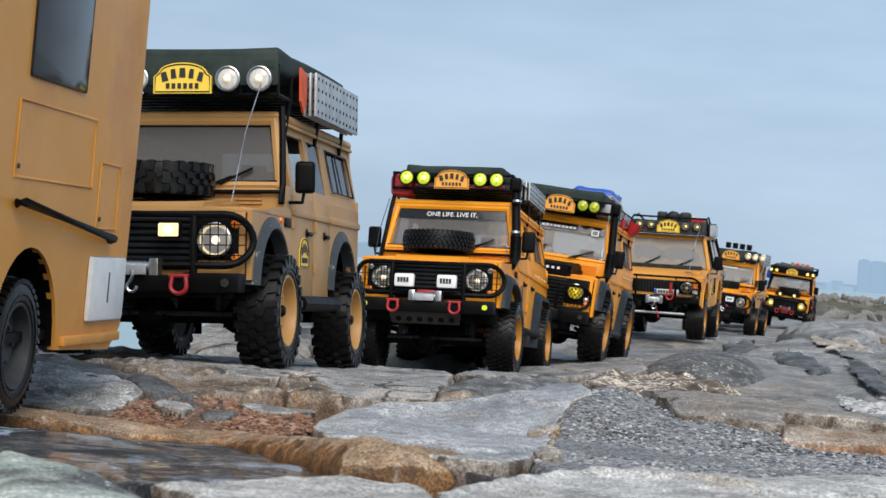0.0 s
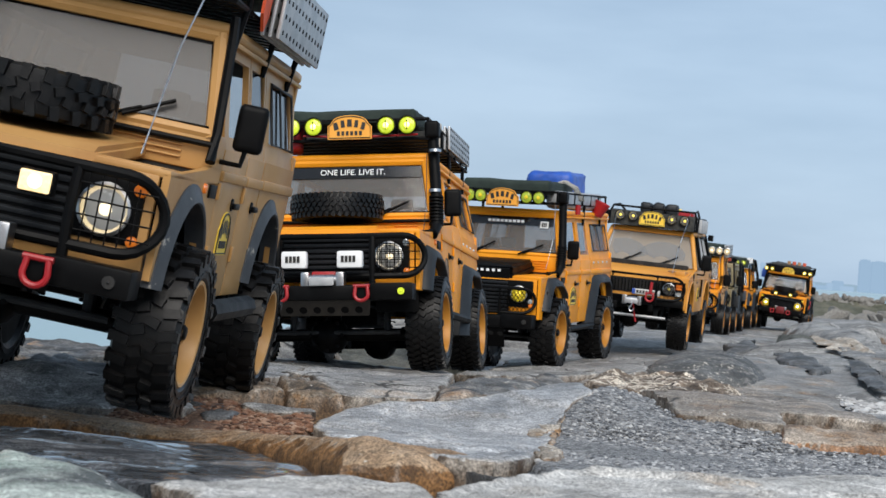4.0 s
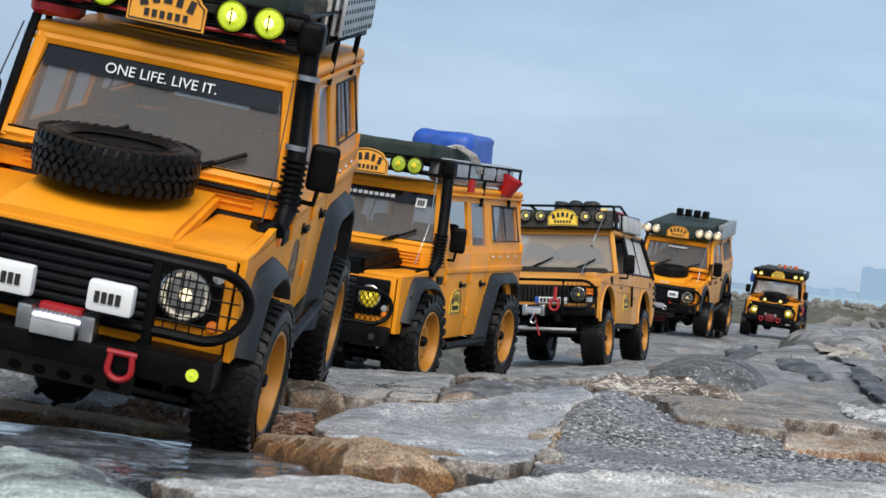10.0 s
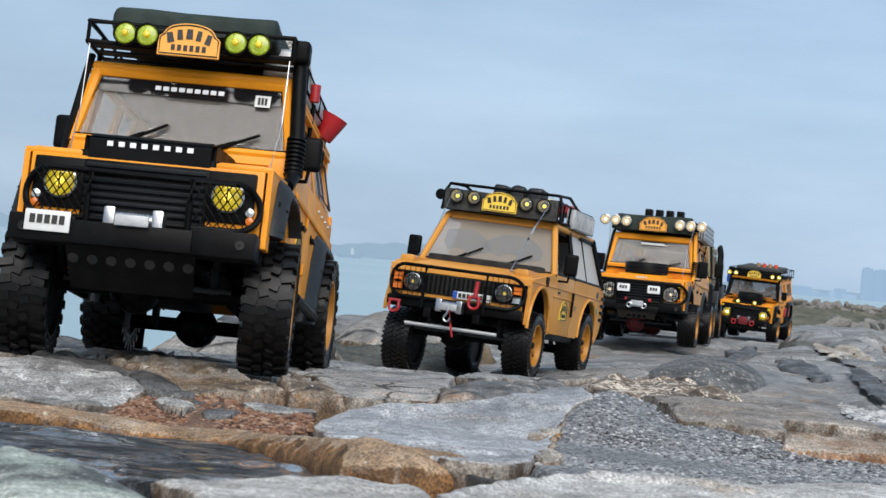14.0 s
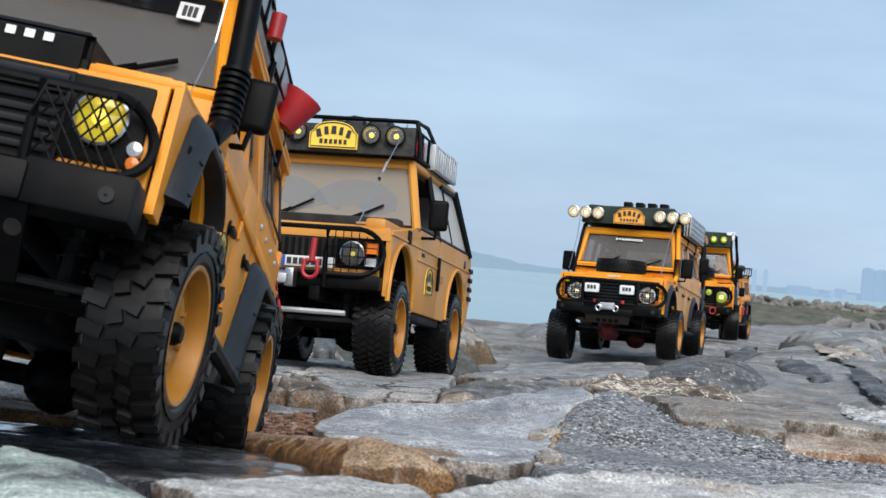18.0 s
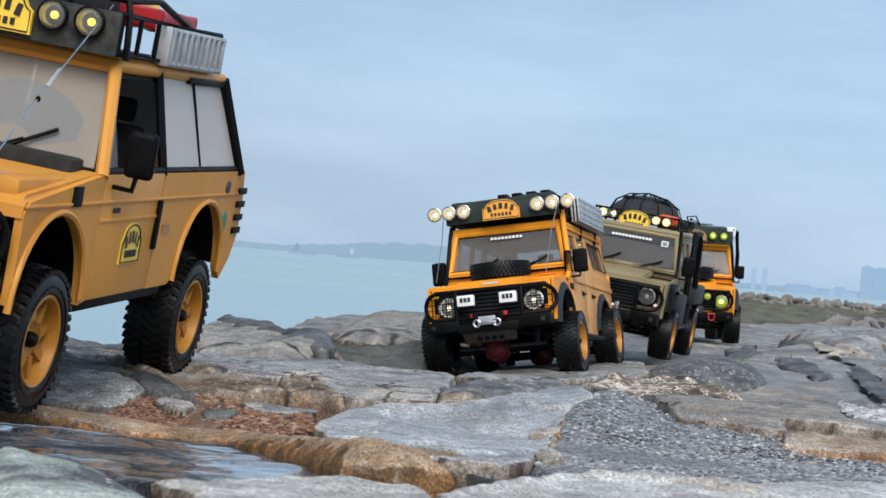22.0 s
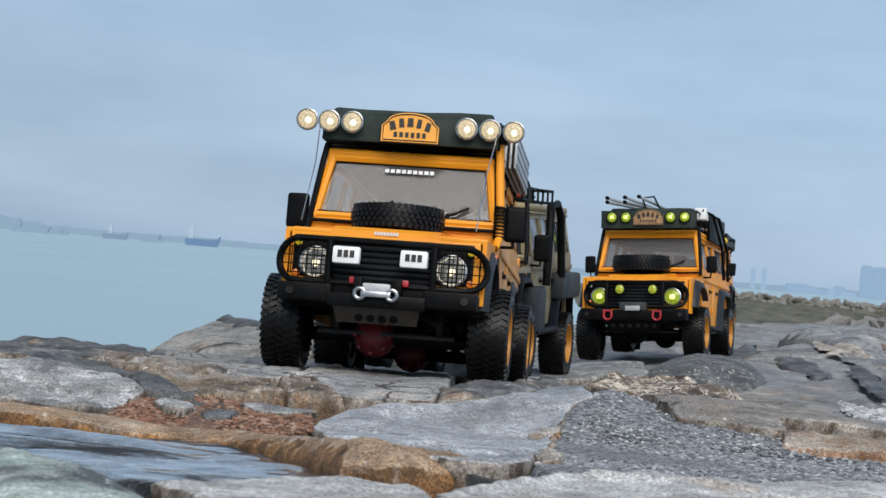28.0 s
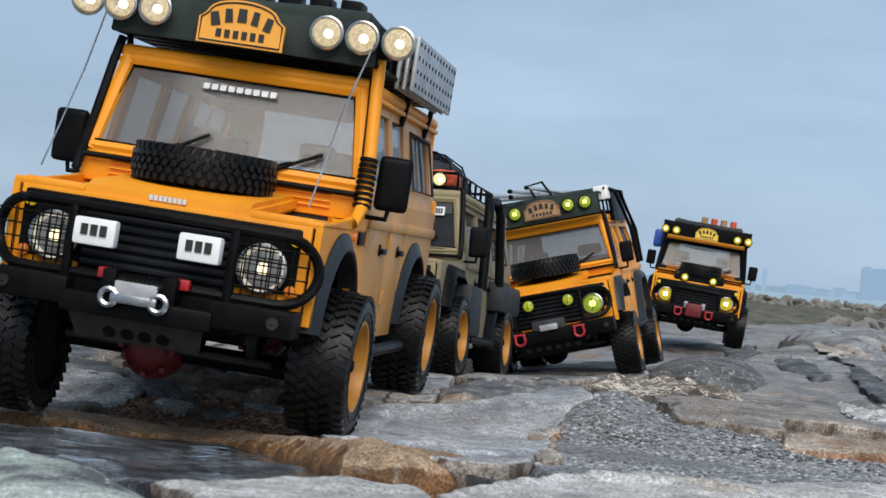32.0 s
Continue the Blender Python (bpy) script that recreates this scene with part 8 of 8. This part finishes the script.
# ---- what moves: each truck drives along the track, its wheels follow the rock and turn ----
ROWS_V2 = [(0, -0.202, 1.768, 0.046, -1.0, -3.3, -9.0), (0.5, -0.214, 1.677, 0.036, -7.9, -1.4, -6.3), (1, -0.215, 1.608, 0.043, -8.7, 0.9, -1.7),
    (1.5, -0.210, 1.534, 0.056, -8.8, -4.6, 0.4), (2, -0.225, 1.444, 0.056, -5.4, 6.0, -4.1), (2.5, -0.231, 1.385, 0.059, -1.2, -2.2, -4.7),
    (3, -0.252, 1.291, 0.072, 7.5, 16.9, 1.4), (3.5, -0.234, 1.247, 0.074, 4.3, 7.3, -1.6), (5.5, -0.284, 0.982, 0.069, -6.2, 12.0, -8.5),
    (6, -0.316, 0.871, 0.090, -2.0, 8.0, -14.0), (6.3, -0.340, 0.800, 0.080, 2.0, 8.0, -16.0), (7.5, -0.370, 0.380, 0.078, 0.0, 3.0, -12.0),
    (12, -0.320, -1.074, 0.075, 0.0, 0.0, -4.0), (22, -0.320, -3.988, 0.075, 0.0, 0.0, 0.0), (32, -0.320, -3.988, 0.075, 0.0, 0.0, 0.0)]
ROWS_V3 = [(0, 0.032, 2.611, -0.003, -4.8, -1.7, -11.0), (2, -0.023, 2.245, 0.005, -0.3, -4.8, -9.4), (3, -0.050, 2.158, 0.017, -4.6, -6.5, -8.1),
    (5.5, -0.096, 1.852, 0.022, -1.4, -1.8, -11.1), (6, -0.111, 1.790, 0.026, -1.7, -5.0, -13.7), (6.5, -0.123, 1.755, 0.038, 1.6, -6.8, -12.4),
    (7, -0.138, 1.697, 0.034, -3.9, -10.5, -12.0), (7.5, -0.160, 1.621, 0.035, -5.1, -5.4, -9.9), (8, -0.168, 1.565, 0.039, -6.1, -4.5, -7.4),
    (8.5, -0.163, 1.501, 0.050, -5.8, -10.3, -4.7), (9, -0.175, 1.420, 0.052, -3.8, 2.9, -4.8), (9.5, -0.182, 1.340, 0.054, 0.3, 1.0, -3.2),
    (10, -0.194, 1.254, 0.053, 9.5, 7.2, -2.9), (10.5, -0.194, 1.149, 0.049, 1.0, 9.8, -0.4), (11, -0.175, 1.060, 0.055, -6.9, -7.5, -1.6),
    (11.5, -0.208, 0.986, 0.057, -10.8, 17.8, -7.1), (12, -0.213, 0.972, 0.063, -6.4, 10.4, -3.3), (12.5, -0.227, 0.979, 0.076, -1.1, 3.3, -6.2),
    (13, -0.249, 0.837, 0.078, -3.2, 4.1, -11.4), (13.2, -0.271, 0.800, 0.084, -1.0, 5.6, -14.9), (13.4, -0.296, 0.745, 0.083, 0.3, 7.0, -18.0), (13.6, -0.313, 0.653, 0.082, 1.8, 7.0, -17.5),
    (14, -0.345, 0.420, 0.078, 0.0, 3.0, -15.0), (14.5, -0.360, 0.150, 0.075, 0.0, 0.0, -10.0), (19, -0.300, -1.074, 0.075, 0.0, 0.0, -5.0),
    (26, -0.320, -3.068, 0.075, 0.0, 0.0, 0.0), (32, -0.320, -3.068, 0.075, 0.0, 0.0, 0.0)]
ROWS_V4 = [(0, 0.181, 3.058, 0.011, -2.7, 4.6, -12.6), (0.5, 0.166, 3.029, 0.004, -2.9, 6.5, -13.7), (1, 0.154, 2.988, -0.002, -1.7, 10.6, -15.6),
    (1.5, 0.157, 2.954, -0.001, -0.4, 8.2, -16.7), (2, 0.155, 2.906, 0.005, -0.3, 6.9, -18.2), (2.5, 0.135, 2.840, 0.008, 2.2, 2.7, -18.5),
    (3, 0.123, 2.865, 0.012, -0.3, 3.4, -18.6), (3.5, 0.122, 2.884, 0.014, 0.5, 1.4, -18.1), (5.5, 0.100, 2.791, 0.015, 4.4, -1.8, -16.9),
    (6, 0.080, 2.704, 0.012, 2.2, -3.3, -13.5), (6.5, 0.057, 2.569, 0.008, -0.5, -5.6, -13.4), (7, 0.039, 2.646, 0.009, -5.5, 0.2, -18.5),
    (7.5, 0.009, 2.526, 0.017, -3.4, -0.0, -16.8), (8, -0.025, 2.444, 0.027, -1.5, -4.2, -13.3), (8.5, -0.026, 2.342, 0.024, 1.8, 1.5, -16.1),
    (9, -0.044, 2.310, 0.024, 0.7, 1.0, -14.1), (9.5, -0.046, 2.235, 0.022, 2.3, 3.3, -17.0), (10, -0.067, 2.147, 0.018, 2.0, 3.7, -17.9),
    (10.5, -0.094, 2.204, 0.026, -4.0, 4.8, -19.5), (11, -0.133, 2.148, 0.035, -4.3, 0.1, -12.7), (12, -0.172, 1.805, 0.040, -5.5, 4.1, -9.1),
    (12.5, -0.184, 1.704, 0.040, -0.9, 4.7, -8.1), (13, -0.195, 1.609, 0.050, 1.2, 4.3, -5.5), (13.5, -0.203, 1.627, 0.046, -7.4, -2.6, -4.1),
    (14, -0.208, 1.554, 0.054, -7.4, 0.6, -2.5), (14.5, -0.214, 1.457, 0.068, -6.9, -1.2, -1.7), (16.5, -0.176, 1.066, 0.041, -0.5, -6.6, 3.0),
    (17, -0.208, 1.003, 0.048, -4.6, 0.0, 1.5), (17.5, -0.217, 0.978, 0.055, -13.0, 7.8, -3.1), (18, -0.216, 0.972, 0.055, -13.5, 6.9, -2.5),
    (18.5, -0.219, 0.827, 0.061, -10.9, 5.9, -3.5), (19, -0.249, 0.777, 0.075, -3.1, 1.6, -7.0), (19.5, -0.261, 0.708, 0.085, -2.1, 2.9, -9.6),
    (20, -0.272, 0.751, 0.082, -0.9, 4.3, -11.3), (20.5, -0.273, 0.754, 0.082, -1.5, 5.0, -11.6), (21, -0.298, 0.709, 0.085, -1.2, 6.6, -14.1),
    (21.3, -0.303, 0.650, 0.080, -1.1, 5.5, -15.0), (22, -0.345, 0.430, 0.072, 1.0, 2.0, -19.0), (24, -0.370, -0.153, 0.075, 0.0, 0.0, -10.0), (28, -0.320, -1.227, 0.075, 0.0, 0.0, 0.0),
    (32, -0.320, -2.147, 0.075, 0.0, 0.0, 0.0)]
ROWS_V5 = [(0, 0.487, 4.060, 0.037, 1.2, -0.2, -13.4), (3, 0.424, 3.745, 0.037, 1.1, 3.1, -12.8), (5.5, 0.326, 3.424, 0.029, 0.1, 0.6, -14.4),
    (6, 0.301, 3.381, 0.025, 0.1, 0.2, -14.9), (6.5, 0.281, 3.341, 0.021, 0.2, 0.0, -15.3), (7, 0.278, 3.297, 0.019, 0.2, -0.2, -15.5),
    (7.5, 0.276, 3.257, 0.017, 0.2, -0.5, -15.6), (8, 0.266, 3.218, 0.017, 0.1, -1.2, -16.1), (8.5, 0.257, 3.189, 0.015, 0.1, -2.6, -16.8),
    (9, 0.264, 3.155, 0.016, -0.2, -5.1, -17.6), (9.5, 0.236, 3.092, 0.018, -0.5, -3.3, -17.1), (10, 0.211, 3.054, 0.015, -0.9, -3.3, -17.0),
    (10.5, 0.199, 3.006, 0.015, -2.0, -5.0, -17.0), (11, 0.199, 2.959, 0.017, -4.4, -9.2, -17.2), (11.5, 0.184, 2.896, 0.011, -1.3, -7.6, -16.5),
    (12, 0.165, 2.808, 0.014, 0.4, -9.6, -15.8), (12.5, 0.136, 2.740, 0.011, 1.0, -4.5, -15.3), (13, 0.123, 2.661, 0.011, 1.5, -1.4, -14.4),
    (13.5, 0.073, 2.616, 0.013, -0.5, 0.3, -15.9), (14, 0.073, 2.587, 0.013, -3.0, 2.6, -16.9), (14.5, 0.024, 2.471, 0.017, -2.2, 1.5, -16.4),
    (16.5, -0.052, 2.057, 0.020, -3.9, 0.8, -10.6), (17, -0.068, 2.040, 0.020, -6.8, -3.0, -10.7), (17.5, -0.089, 1.935, 0.027, -4.8, 3.5, -9.4),
    (18, -0.102, 1.868, 0.038, -4.1, -0.9, -10.3), (18.5, -0.119, 1.740, 0.041, 0.5, -2.8, -8.3), (19, -0.137, 1.672, 0.051, 2.3, -1.5, -9.5),
    (19.5, -0.166, 1.627, 0.048, -4.1, -4.1, -9.9), (20, -0.196, 1.561, 0.052, -5.1, 3.3, -10.1), (20.5, -0.226, 1.490, 0.064, -6.0, -1.8, -11.9),
    (21, -0.260, 1.419, 0.066, -6.0, 3.9, -16.3), (21.5, -0.285, 1.351, 0.070, 2.0, 0.6, -14.4), (22, -0.299, 1.251, 0.069, 3.9, 7.2, -9.1),
    (22.5, -0.315, 1.185, 0.066, 5.1, 2.2, -7.2), (23, -0.325, 1.128, 0.057, 1.8, -12.6, -7.9), (23.5, -0.334, 1.085, 0.052, 2.0, -0.8, -8.9),
    (24, -0.341, 1.022, 0.064, -3.6, -2.8, -6.7), (24.5, -0.360, 0.859, 0.058, -4.7, 0.8, -11.5), (26, -0.420, 0.184, 0.075, 0.0, 0.0, -10.0),
    (29, -0.340, -0.537, 0.075, 0.0, 0.0, 0.0), (32, -0.340, -1.227, 0.075, 0.0, 0.0, 0.0)]
ROWS_V6 = [(0, 0.908, 6.033, -0.007, -0.7, 4.1, -15.4), (1, 0.874, 5.913, -0.007, -0.7, 4.1, -15.5), (3, 0.791, 5.733, 0.000, 0.2, 2.1, -13.7),
    (5.5, 0.710, 5.637, 0.007, 5.8, 2.2, -10.9), (6, 0.707, 5.622, 0.014, 6.3, 3.0, -11.9), (6.5, 0.693, 5.609, 0.023, 4.7, 1.5, -10.7),
    (7, 0.704, 5.591, 0.028, 2.0, 0.8, -12.3), (7.5, 0.708, 5.624, 0.037, -0.4, 4.1, -13.3), (8, 0.699, 5.556, 0.042, 0.8, 3.3, -12.9),
    (8.5, 0.679, 5.425, 0.046, 2.2, 0.9, -12.2), (9, 0.657, 5.226, 0.047, 4.2, 1.7, -15.3), (9.5, 0.610, 4.936, 0.048, 8.1, 1.0, -16.3),
    (10, 0.594, 4.823, 0.049, 7.2, 3.4, -17.4), (10.5, 0.569, 4.729, 0.046, 7.5, 2.9, -15.0), (11, 0.541, 4.728, 0.043, 4.5, -0.3, -9.5),
    (11.5, 0.535, 4.612, 0.039, 1.9, 2.4, -9.8), (12, 0.508, 4.367, 0.032, 2.6, 4.2, -10.2), (12.5, 0.484, 4.237, 0.029, -0.6, 1.0, -10.6),
    (13, 0.472, 4.115, 0.027, -2.6, 2.3, -14.2), (13.5, 0.446, 4.010, 0.022, -2.7, 2.4, -13.3), (14, 0.434, 3.941, 0.020, -2.4, 0.5, -13.4),
    (14.5, 0.412, 3.914, 0.024, -2.8, -7.4, -9.6), (16.5, 0.377, 3.673, 0.023, -0.9, 1.5, -10.9), (17, 0.368, 3.592, 0.023, 1.9, 3.6, -11.1),
    (17.5, 0.355, 3.518, 0.026, -0.8, 0.8, -11.4), (18, 0.339, 3.400, 0.012, -3.9, -0.5, -15.3), (18.5, 0.323, 3.288, 0.007, -3.9, 4.7, -18.0),
    (19, 0.304, 3.261, 0.008, -5.0, 3.9, -16.2), (19.5, 0.280, 3.174, 0.010, -1.7, -5.8, -13.9), (20, 0.257, 3.115, 0.003, -3.1, -1.1, -16.7),
    (20.5, 0.234, 3.011, -0.001, -5.0, -0.3, -20.0), (21, 0.202, 2.932, 0.004, -4.8, -4.5, -19.8), (21.5, 0.170, 2.853, -0.002, -7.2, -7.6, -17.9),
    (22, 0.145, 2.813, -0.008, -3.1, -10.4, -15.1), (22.5, 0.118, 2.732, -0.001, -1.8, -9.0, -10.6), (23, 0.104, 2.701, -0.000, -3.0, -6.0, -7.9),
    (23.5, 0.091, 2.603, 0.003, -9.3, -6.4, -6.9), (24, 0.082, 2.532, -0.002, -8.4, -1.1, -6.1), (24.5, 0.074, 2.464, 0.008, -1.6, -6.1, -2.7),
    (25, 0.066, 2.401, 0.012, -2.6, -1.1, -4.9), (25.5, 0.047, 2.288, 0.011, -2.7, -5.0, -5.4), (27.5, -0.010, 1.951, 0.023, -10.5, -2.6, -3.8),
    (28, -0.028, 1.877, 0.025, -5.4, -0.6, -6.2), (28.5, -0.043, 1.806, 0.033, -4.2, -6.0, -7.4), (29, -0.063, 1.732, 0.044, -2.6, 0.8, -8.5),
    (29.5, -0.078, 1.664, 0.040, -8.9, -5.0, -5.1), (30, -0.094, 1.592, 0.046, -8.6, -6.9, -4.5), (30.5, -0.104, 1.518, 0.050, -8.2, -2.9, -3.8),
    (31, -0.107, 1.452, 0.059, -4.6, 0.7, -4.5), (31.5, -0.116, 1.375, 0.063, -3.4, -6.0, -2.9), (32, -0.138, 1.274, 0.046, 0.1, 4.3, -7.5)]
ROWS_V7 = [(0, 1.037, 6.827, -0.012, 0.2, 0.0, -13.4), (1, 1.021, 6.766, -0.011, 0.2, 0.0, -13.5), (3, 0.941, 6.526, -0.003, 0.2, 0.0, -13.6),
    (7, 0.841, 6.221, -0.006, 1.2, 0.0, -12.9), (11, 0.683, 5.461, 0.016, 0.2, 0.0, -12.1), (14, 0.563, 4.621, 0.030, 0.1, 0.0, -11.1),
    (17, 0.469, 4.335, 0.032, -0.8, -0.8, -10.7), (17.5, 0.462, 4.258, 0.032, -0.9, -0.7, -9.9), (18, 0.463, 4.165, 0.030, -0.9, -0.7, -8.3),
    (18.5, 0.449, 4.057, 0.029, -0.4, -0.3, -9.4), (19, 0.443, 3.965, 0.027, -0.8, 0.1, -9.4), (19.5, 0.434, 3.860, 0.026, -1.5, -1.1, -9.4),
    (20, 0.420, 3.783, 0.026, -1.4, -0.1, -9.4), (20.5, 0.398, 3.692, 0.027, -2.0, 1.1, -9.4), (21, 0.368, 3.586, 0.028, -2.2, 0.9, -9.6),
    (21.5, 0.332, 3.448, 0.028, -0.8, 0.8, -9.7), (22, 0.318, 3.346, 0.031, 0.9, 5.7, -13.8), (22.5, 0.296, 3.239, 0.031, 1.6, 4.0, -12.8),
    (23, 0.274, 3.195, 0.026, -2.6, -0.9, -13.8), (23.5, 0.266, 3.151, 0.012, -0.7, 7.0, -16.5), (24, 0.219, 2.996, 0.023, -3.1, 4.7, -11.0),
    (24.5, 0.199, 2.939, 0.024, -2.7, 2.2, -10.3), (25, 0.193, 3.036, 0.014, 1.1, 3.1, -16.3), (25.5, 0.148, 2.894, 0.023, 0.9, -1.3, -14.5),
    (27.5, 0.059, 2.578, 0.020, 1.0, -1.3, -13.7), (28, 0.046, 2.499, 0.020, 1.4, -1.4, -13.3), (28.5, 0.033, 2.418, 0.018, 1.9, -1.5, -13.0),
    (29, 0.021, 2.332, 0.017, 2.4, -1.6, -12.1), (29.5, 0.027, 2.257, 0.016, 2.9, -1.6, -11.5), (30, 0.015, 2.200, 0.022, 1.9, -3.8, -9.7),
    (30.5, 0.005, 2.202, 0.018, 1.8, -3.1, -12.8), (31.2, -0.022, 2.199, 0.014, -1.5, -1.7, -12.1), (32, -0.047, 2.185, 0.012, -3.4, -0.8, -11.5)]
ROWS_V8 = [(0, 1.154, 7.482, -0.014, 0.2, 0.0, -13.4), (3, 1.098, 7.285, -0.012, 0.2, 0.0, -13.5), (7, 1.023, 6.949, -0.013, 0.2, 0.0, -12.6),
    (11, 0.797, 6.223, -0.007, 0.2, 0.0, -11.1), (14, 0.667, 5.461, 0.010, 0.2, 0.0, -10.2), (17, 0.632, 4.876, 0.028, 0.1, -0.0, -7.9),
    (20, 0.584, 4.517, 0.025, 0.1, -6.5, -4.4), (20.5, 0.565, 4.447, 0.027, 2.9, -1.5, -8.1), (21, 0.567, 4.424, 0.030, 3.2, -0.3, -8.5),
    (21.5, 0.568, 4.404, 0.028, 2.9, -1.0, -6.4), (22, 0.567, 4.350, 0.027, 2.5, -1.0, -5.6), (22.5, 0.546, 4.211, 0.027, 2.3, -0.1, -5.5),
    (23, 0.527, 4.128, 0.027, 0.4, -0.3, -5.8), (23.5, 0.510, 4.020, 0.027, -0.2, -0.1, -6.8), (24, 0.481, 3.864, 0.029, 1.1, -1.6, -5.1),
    (24.5, 0.474, 3.802, 0.031, 0.6, -2.1, -4.7), (25, 0.474, 3.809, 0.031, -3.5, -4.9, -5.5), (25.5, 0.461, 3.725, 0.029, -2.1, -4.3, -6.9),
    (27.5, 0.391, 3.411, 0.020, -3.5, -9.3, -9.3), (28, 0.387, 3.323, 0.015, -2.6, -4.4, -16.5), (28.5, 0.355, 3.203, 0.006, -2.6, -3.5, -18.8),
    (29, 0.323, 3.049, 0.006, 0.1, -7.8, -16.3), (29.5, 0.305, 3.034, 0.008, -1.9, -7.2, -16.7), (30, 0.300, 3.052, 0.008, -1.8, -9.3, -15.9),
    (30.5, 0.273, 2.990, 0.007, -4.4, -7.8, -14.3), (31, 0.250, 2.969, 0.010, -6.6, -9.3, -12.5), (31.5, 0.231, 2.917, 0.010, -4.9, -13.1, -9.6),
    (32, 0.216, 2.786, 0.013, 2.3, -14.7, -11.6)]
ROWS_V9 = [(0, 1.434, 7.870, -0.009, 2.2, 5.0, -13.7), (1, 1.420, 7.794, -0.008, 2.2, 5.0, -13.7), (7, 1.295, 7.340, -0.008, 1.2, 5.0, -13.8),
    (11, 1.201, 6.959, -0.009, 3.2, 3.0, -14.9), (13, 1.124, 6.733, -0.014, 4.2, 3.1, -17.1), (17, 0.938, 6.317, -0.005, -3.1, -0.1, -19.1),
    (18, 0.882, 6.250, -0.016, 0.3, 1.0, -17.2), (20, 0.804, 5.949, -0.015, 2.5, 1.1, -15.5), (27.5, 0.560, 4.522, 0.040, -2.2, -0.0, -12.7),
    (28, 0.574, 4.469, 0.029, -1.1, 0.1, -12.1), (28.5, 0.589, 4.430, 0.020, -0.1, 0.0, -11.1), (29, 0.588, 4.387, 0.020, -0.9, -0.3, -10.1),
    (29.5, 0.589, 4.332, 0.021, -1.8, -0.4, -8.1), (30, 0.578, 4.272, 0.028, -4.6, -0.9, -5.4), (30.5, 0.555, 4.193, 0.030, -2.5, -0.0, -7.5),
    (31, 0.549, 4.109, 0.034, -1.4, 1.0, -8.5), (31.5, 0.540, 4.062, 0.031, 0.5, 2.6, -8.6), (32, 0.524, 4.000, 0.035, 1.6, 5.3, -7.8)]
ROWS_VAN = [(0, -0.327, 1.110, 0.058, 0.0, 1.2, -6.0), (0.4, -0.349, 0.975, 0.060, 0.0, 0.5, -6.0), (1, -0.400, 0.767, 0.066, 0.0, 0.0, -6.0),
    (4, -0.480, -0.100, 0.075, 0.0, 0.0, -4.0), (12, -0.420, -1.600, 0.075, 0.0, 0.0, 0.0), (22, -0.420, -3.400, 0.075, 0.0, 0.0, 0.0),
    (32, -0.420, -3.400, 0.075, 0.0, 0.0, 0.0)]


def drive(root, made, rows, r=R_TYRE, track=TRACK, give=0.022, rest=0.047, steer=((0, 0), (32, 0))):
    walk(root, [(q[0], pose(*q[1:])) for q in rows])
    ts = [q[0] for q in rows]
    cols = list(zip(*rows))
    steps = [k * 0.25 for k in range(129)]
    at = [pose(*[float(np.interp(t, ts, cols[i])) for i in range(1, 7)]) for t in steps]
    for wheel, side, y in made:
        turn, last_p, keys = 0.0, None, []
        for t, m in zip(steps, at):
            p = m @ Vector((side * track, y, rest))
            if last_p is not None:
                turn += (p - last_p).dot(m.to_3x3() @ Vector((0, -1, 0))) / r
            last_p = p
            up = max(-give, min(give, float(lie(p.x, p.y)) + r - p.z))
            lock = float(np.interp(t, [q[0] for q in steer], [q[1] for q in steer])) if y < 0 else 0.0
            keys.append((t, pose(side * track, y, rest + up, 0, 0, lock) @ pose(0, 0, 0, math.degrees(turn)) @ pose(0, 0, 0, 0, 0, 0 if side > 0 else 180)))
        walk(wheel, keys)


def motions():
    drive(van, van_wheels, ROWS_VAN, 0.040, 0.072, 0.006, 0.040)
    drive(black_nose, nose_wheels, ROWS_V4, 0.050, rest=0.049, steer=((0, 0), (11, 0), (12, 8), (13, 8), (14, 5), (14.5, 4), (17, -2), (18, -5), (19, -5), (21, 0), (32, 0)))
    drive(slogan, slogan_wheels, ROWS_V3, 0.047, steer=((0, 0), (9.5, 0), (10.5, -6), (11, -10), (12.5, -12), (14, 0), (32, 0)))
    drive(estate, estate_wheels, ROWS_V5, track=0.0785, give=0.034)
    drive(tan, tan_wheels, ROWS_V2, 0.048)
    drive(lit, lit_wheels, ROWS_V6, track=0.093)
    for root, made, rows in ((khaki, khaki_wheels, ROWS_V7), (green_lamp, green_wheels, ROWS_V8), (last, last_wheels, ROWS_V9)):
        drive(root, made, rows)


motions()
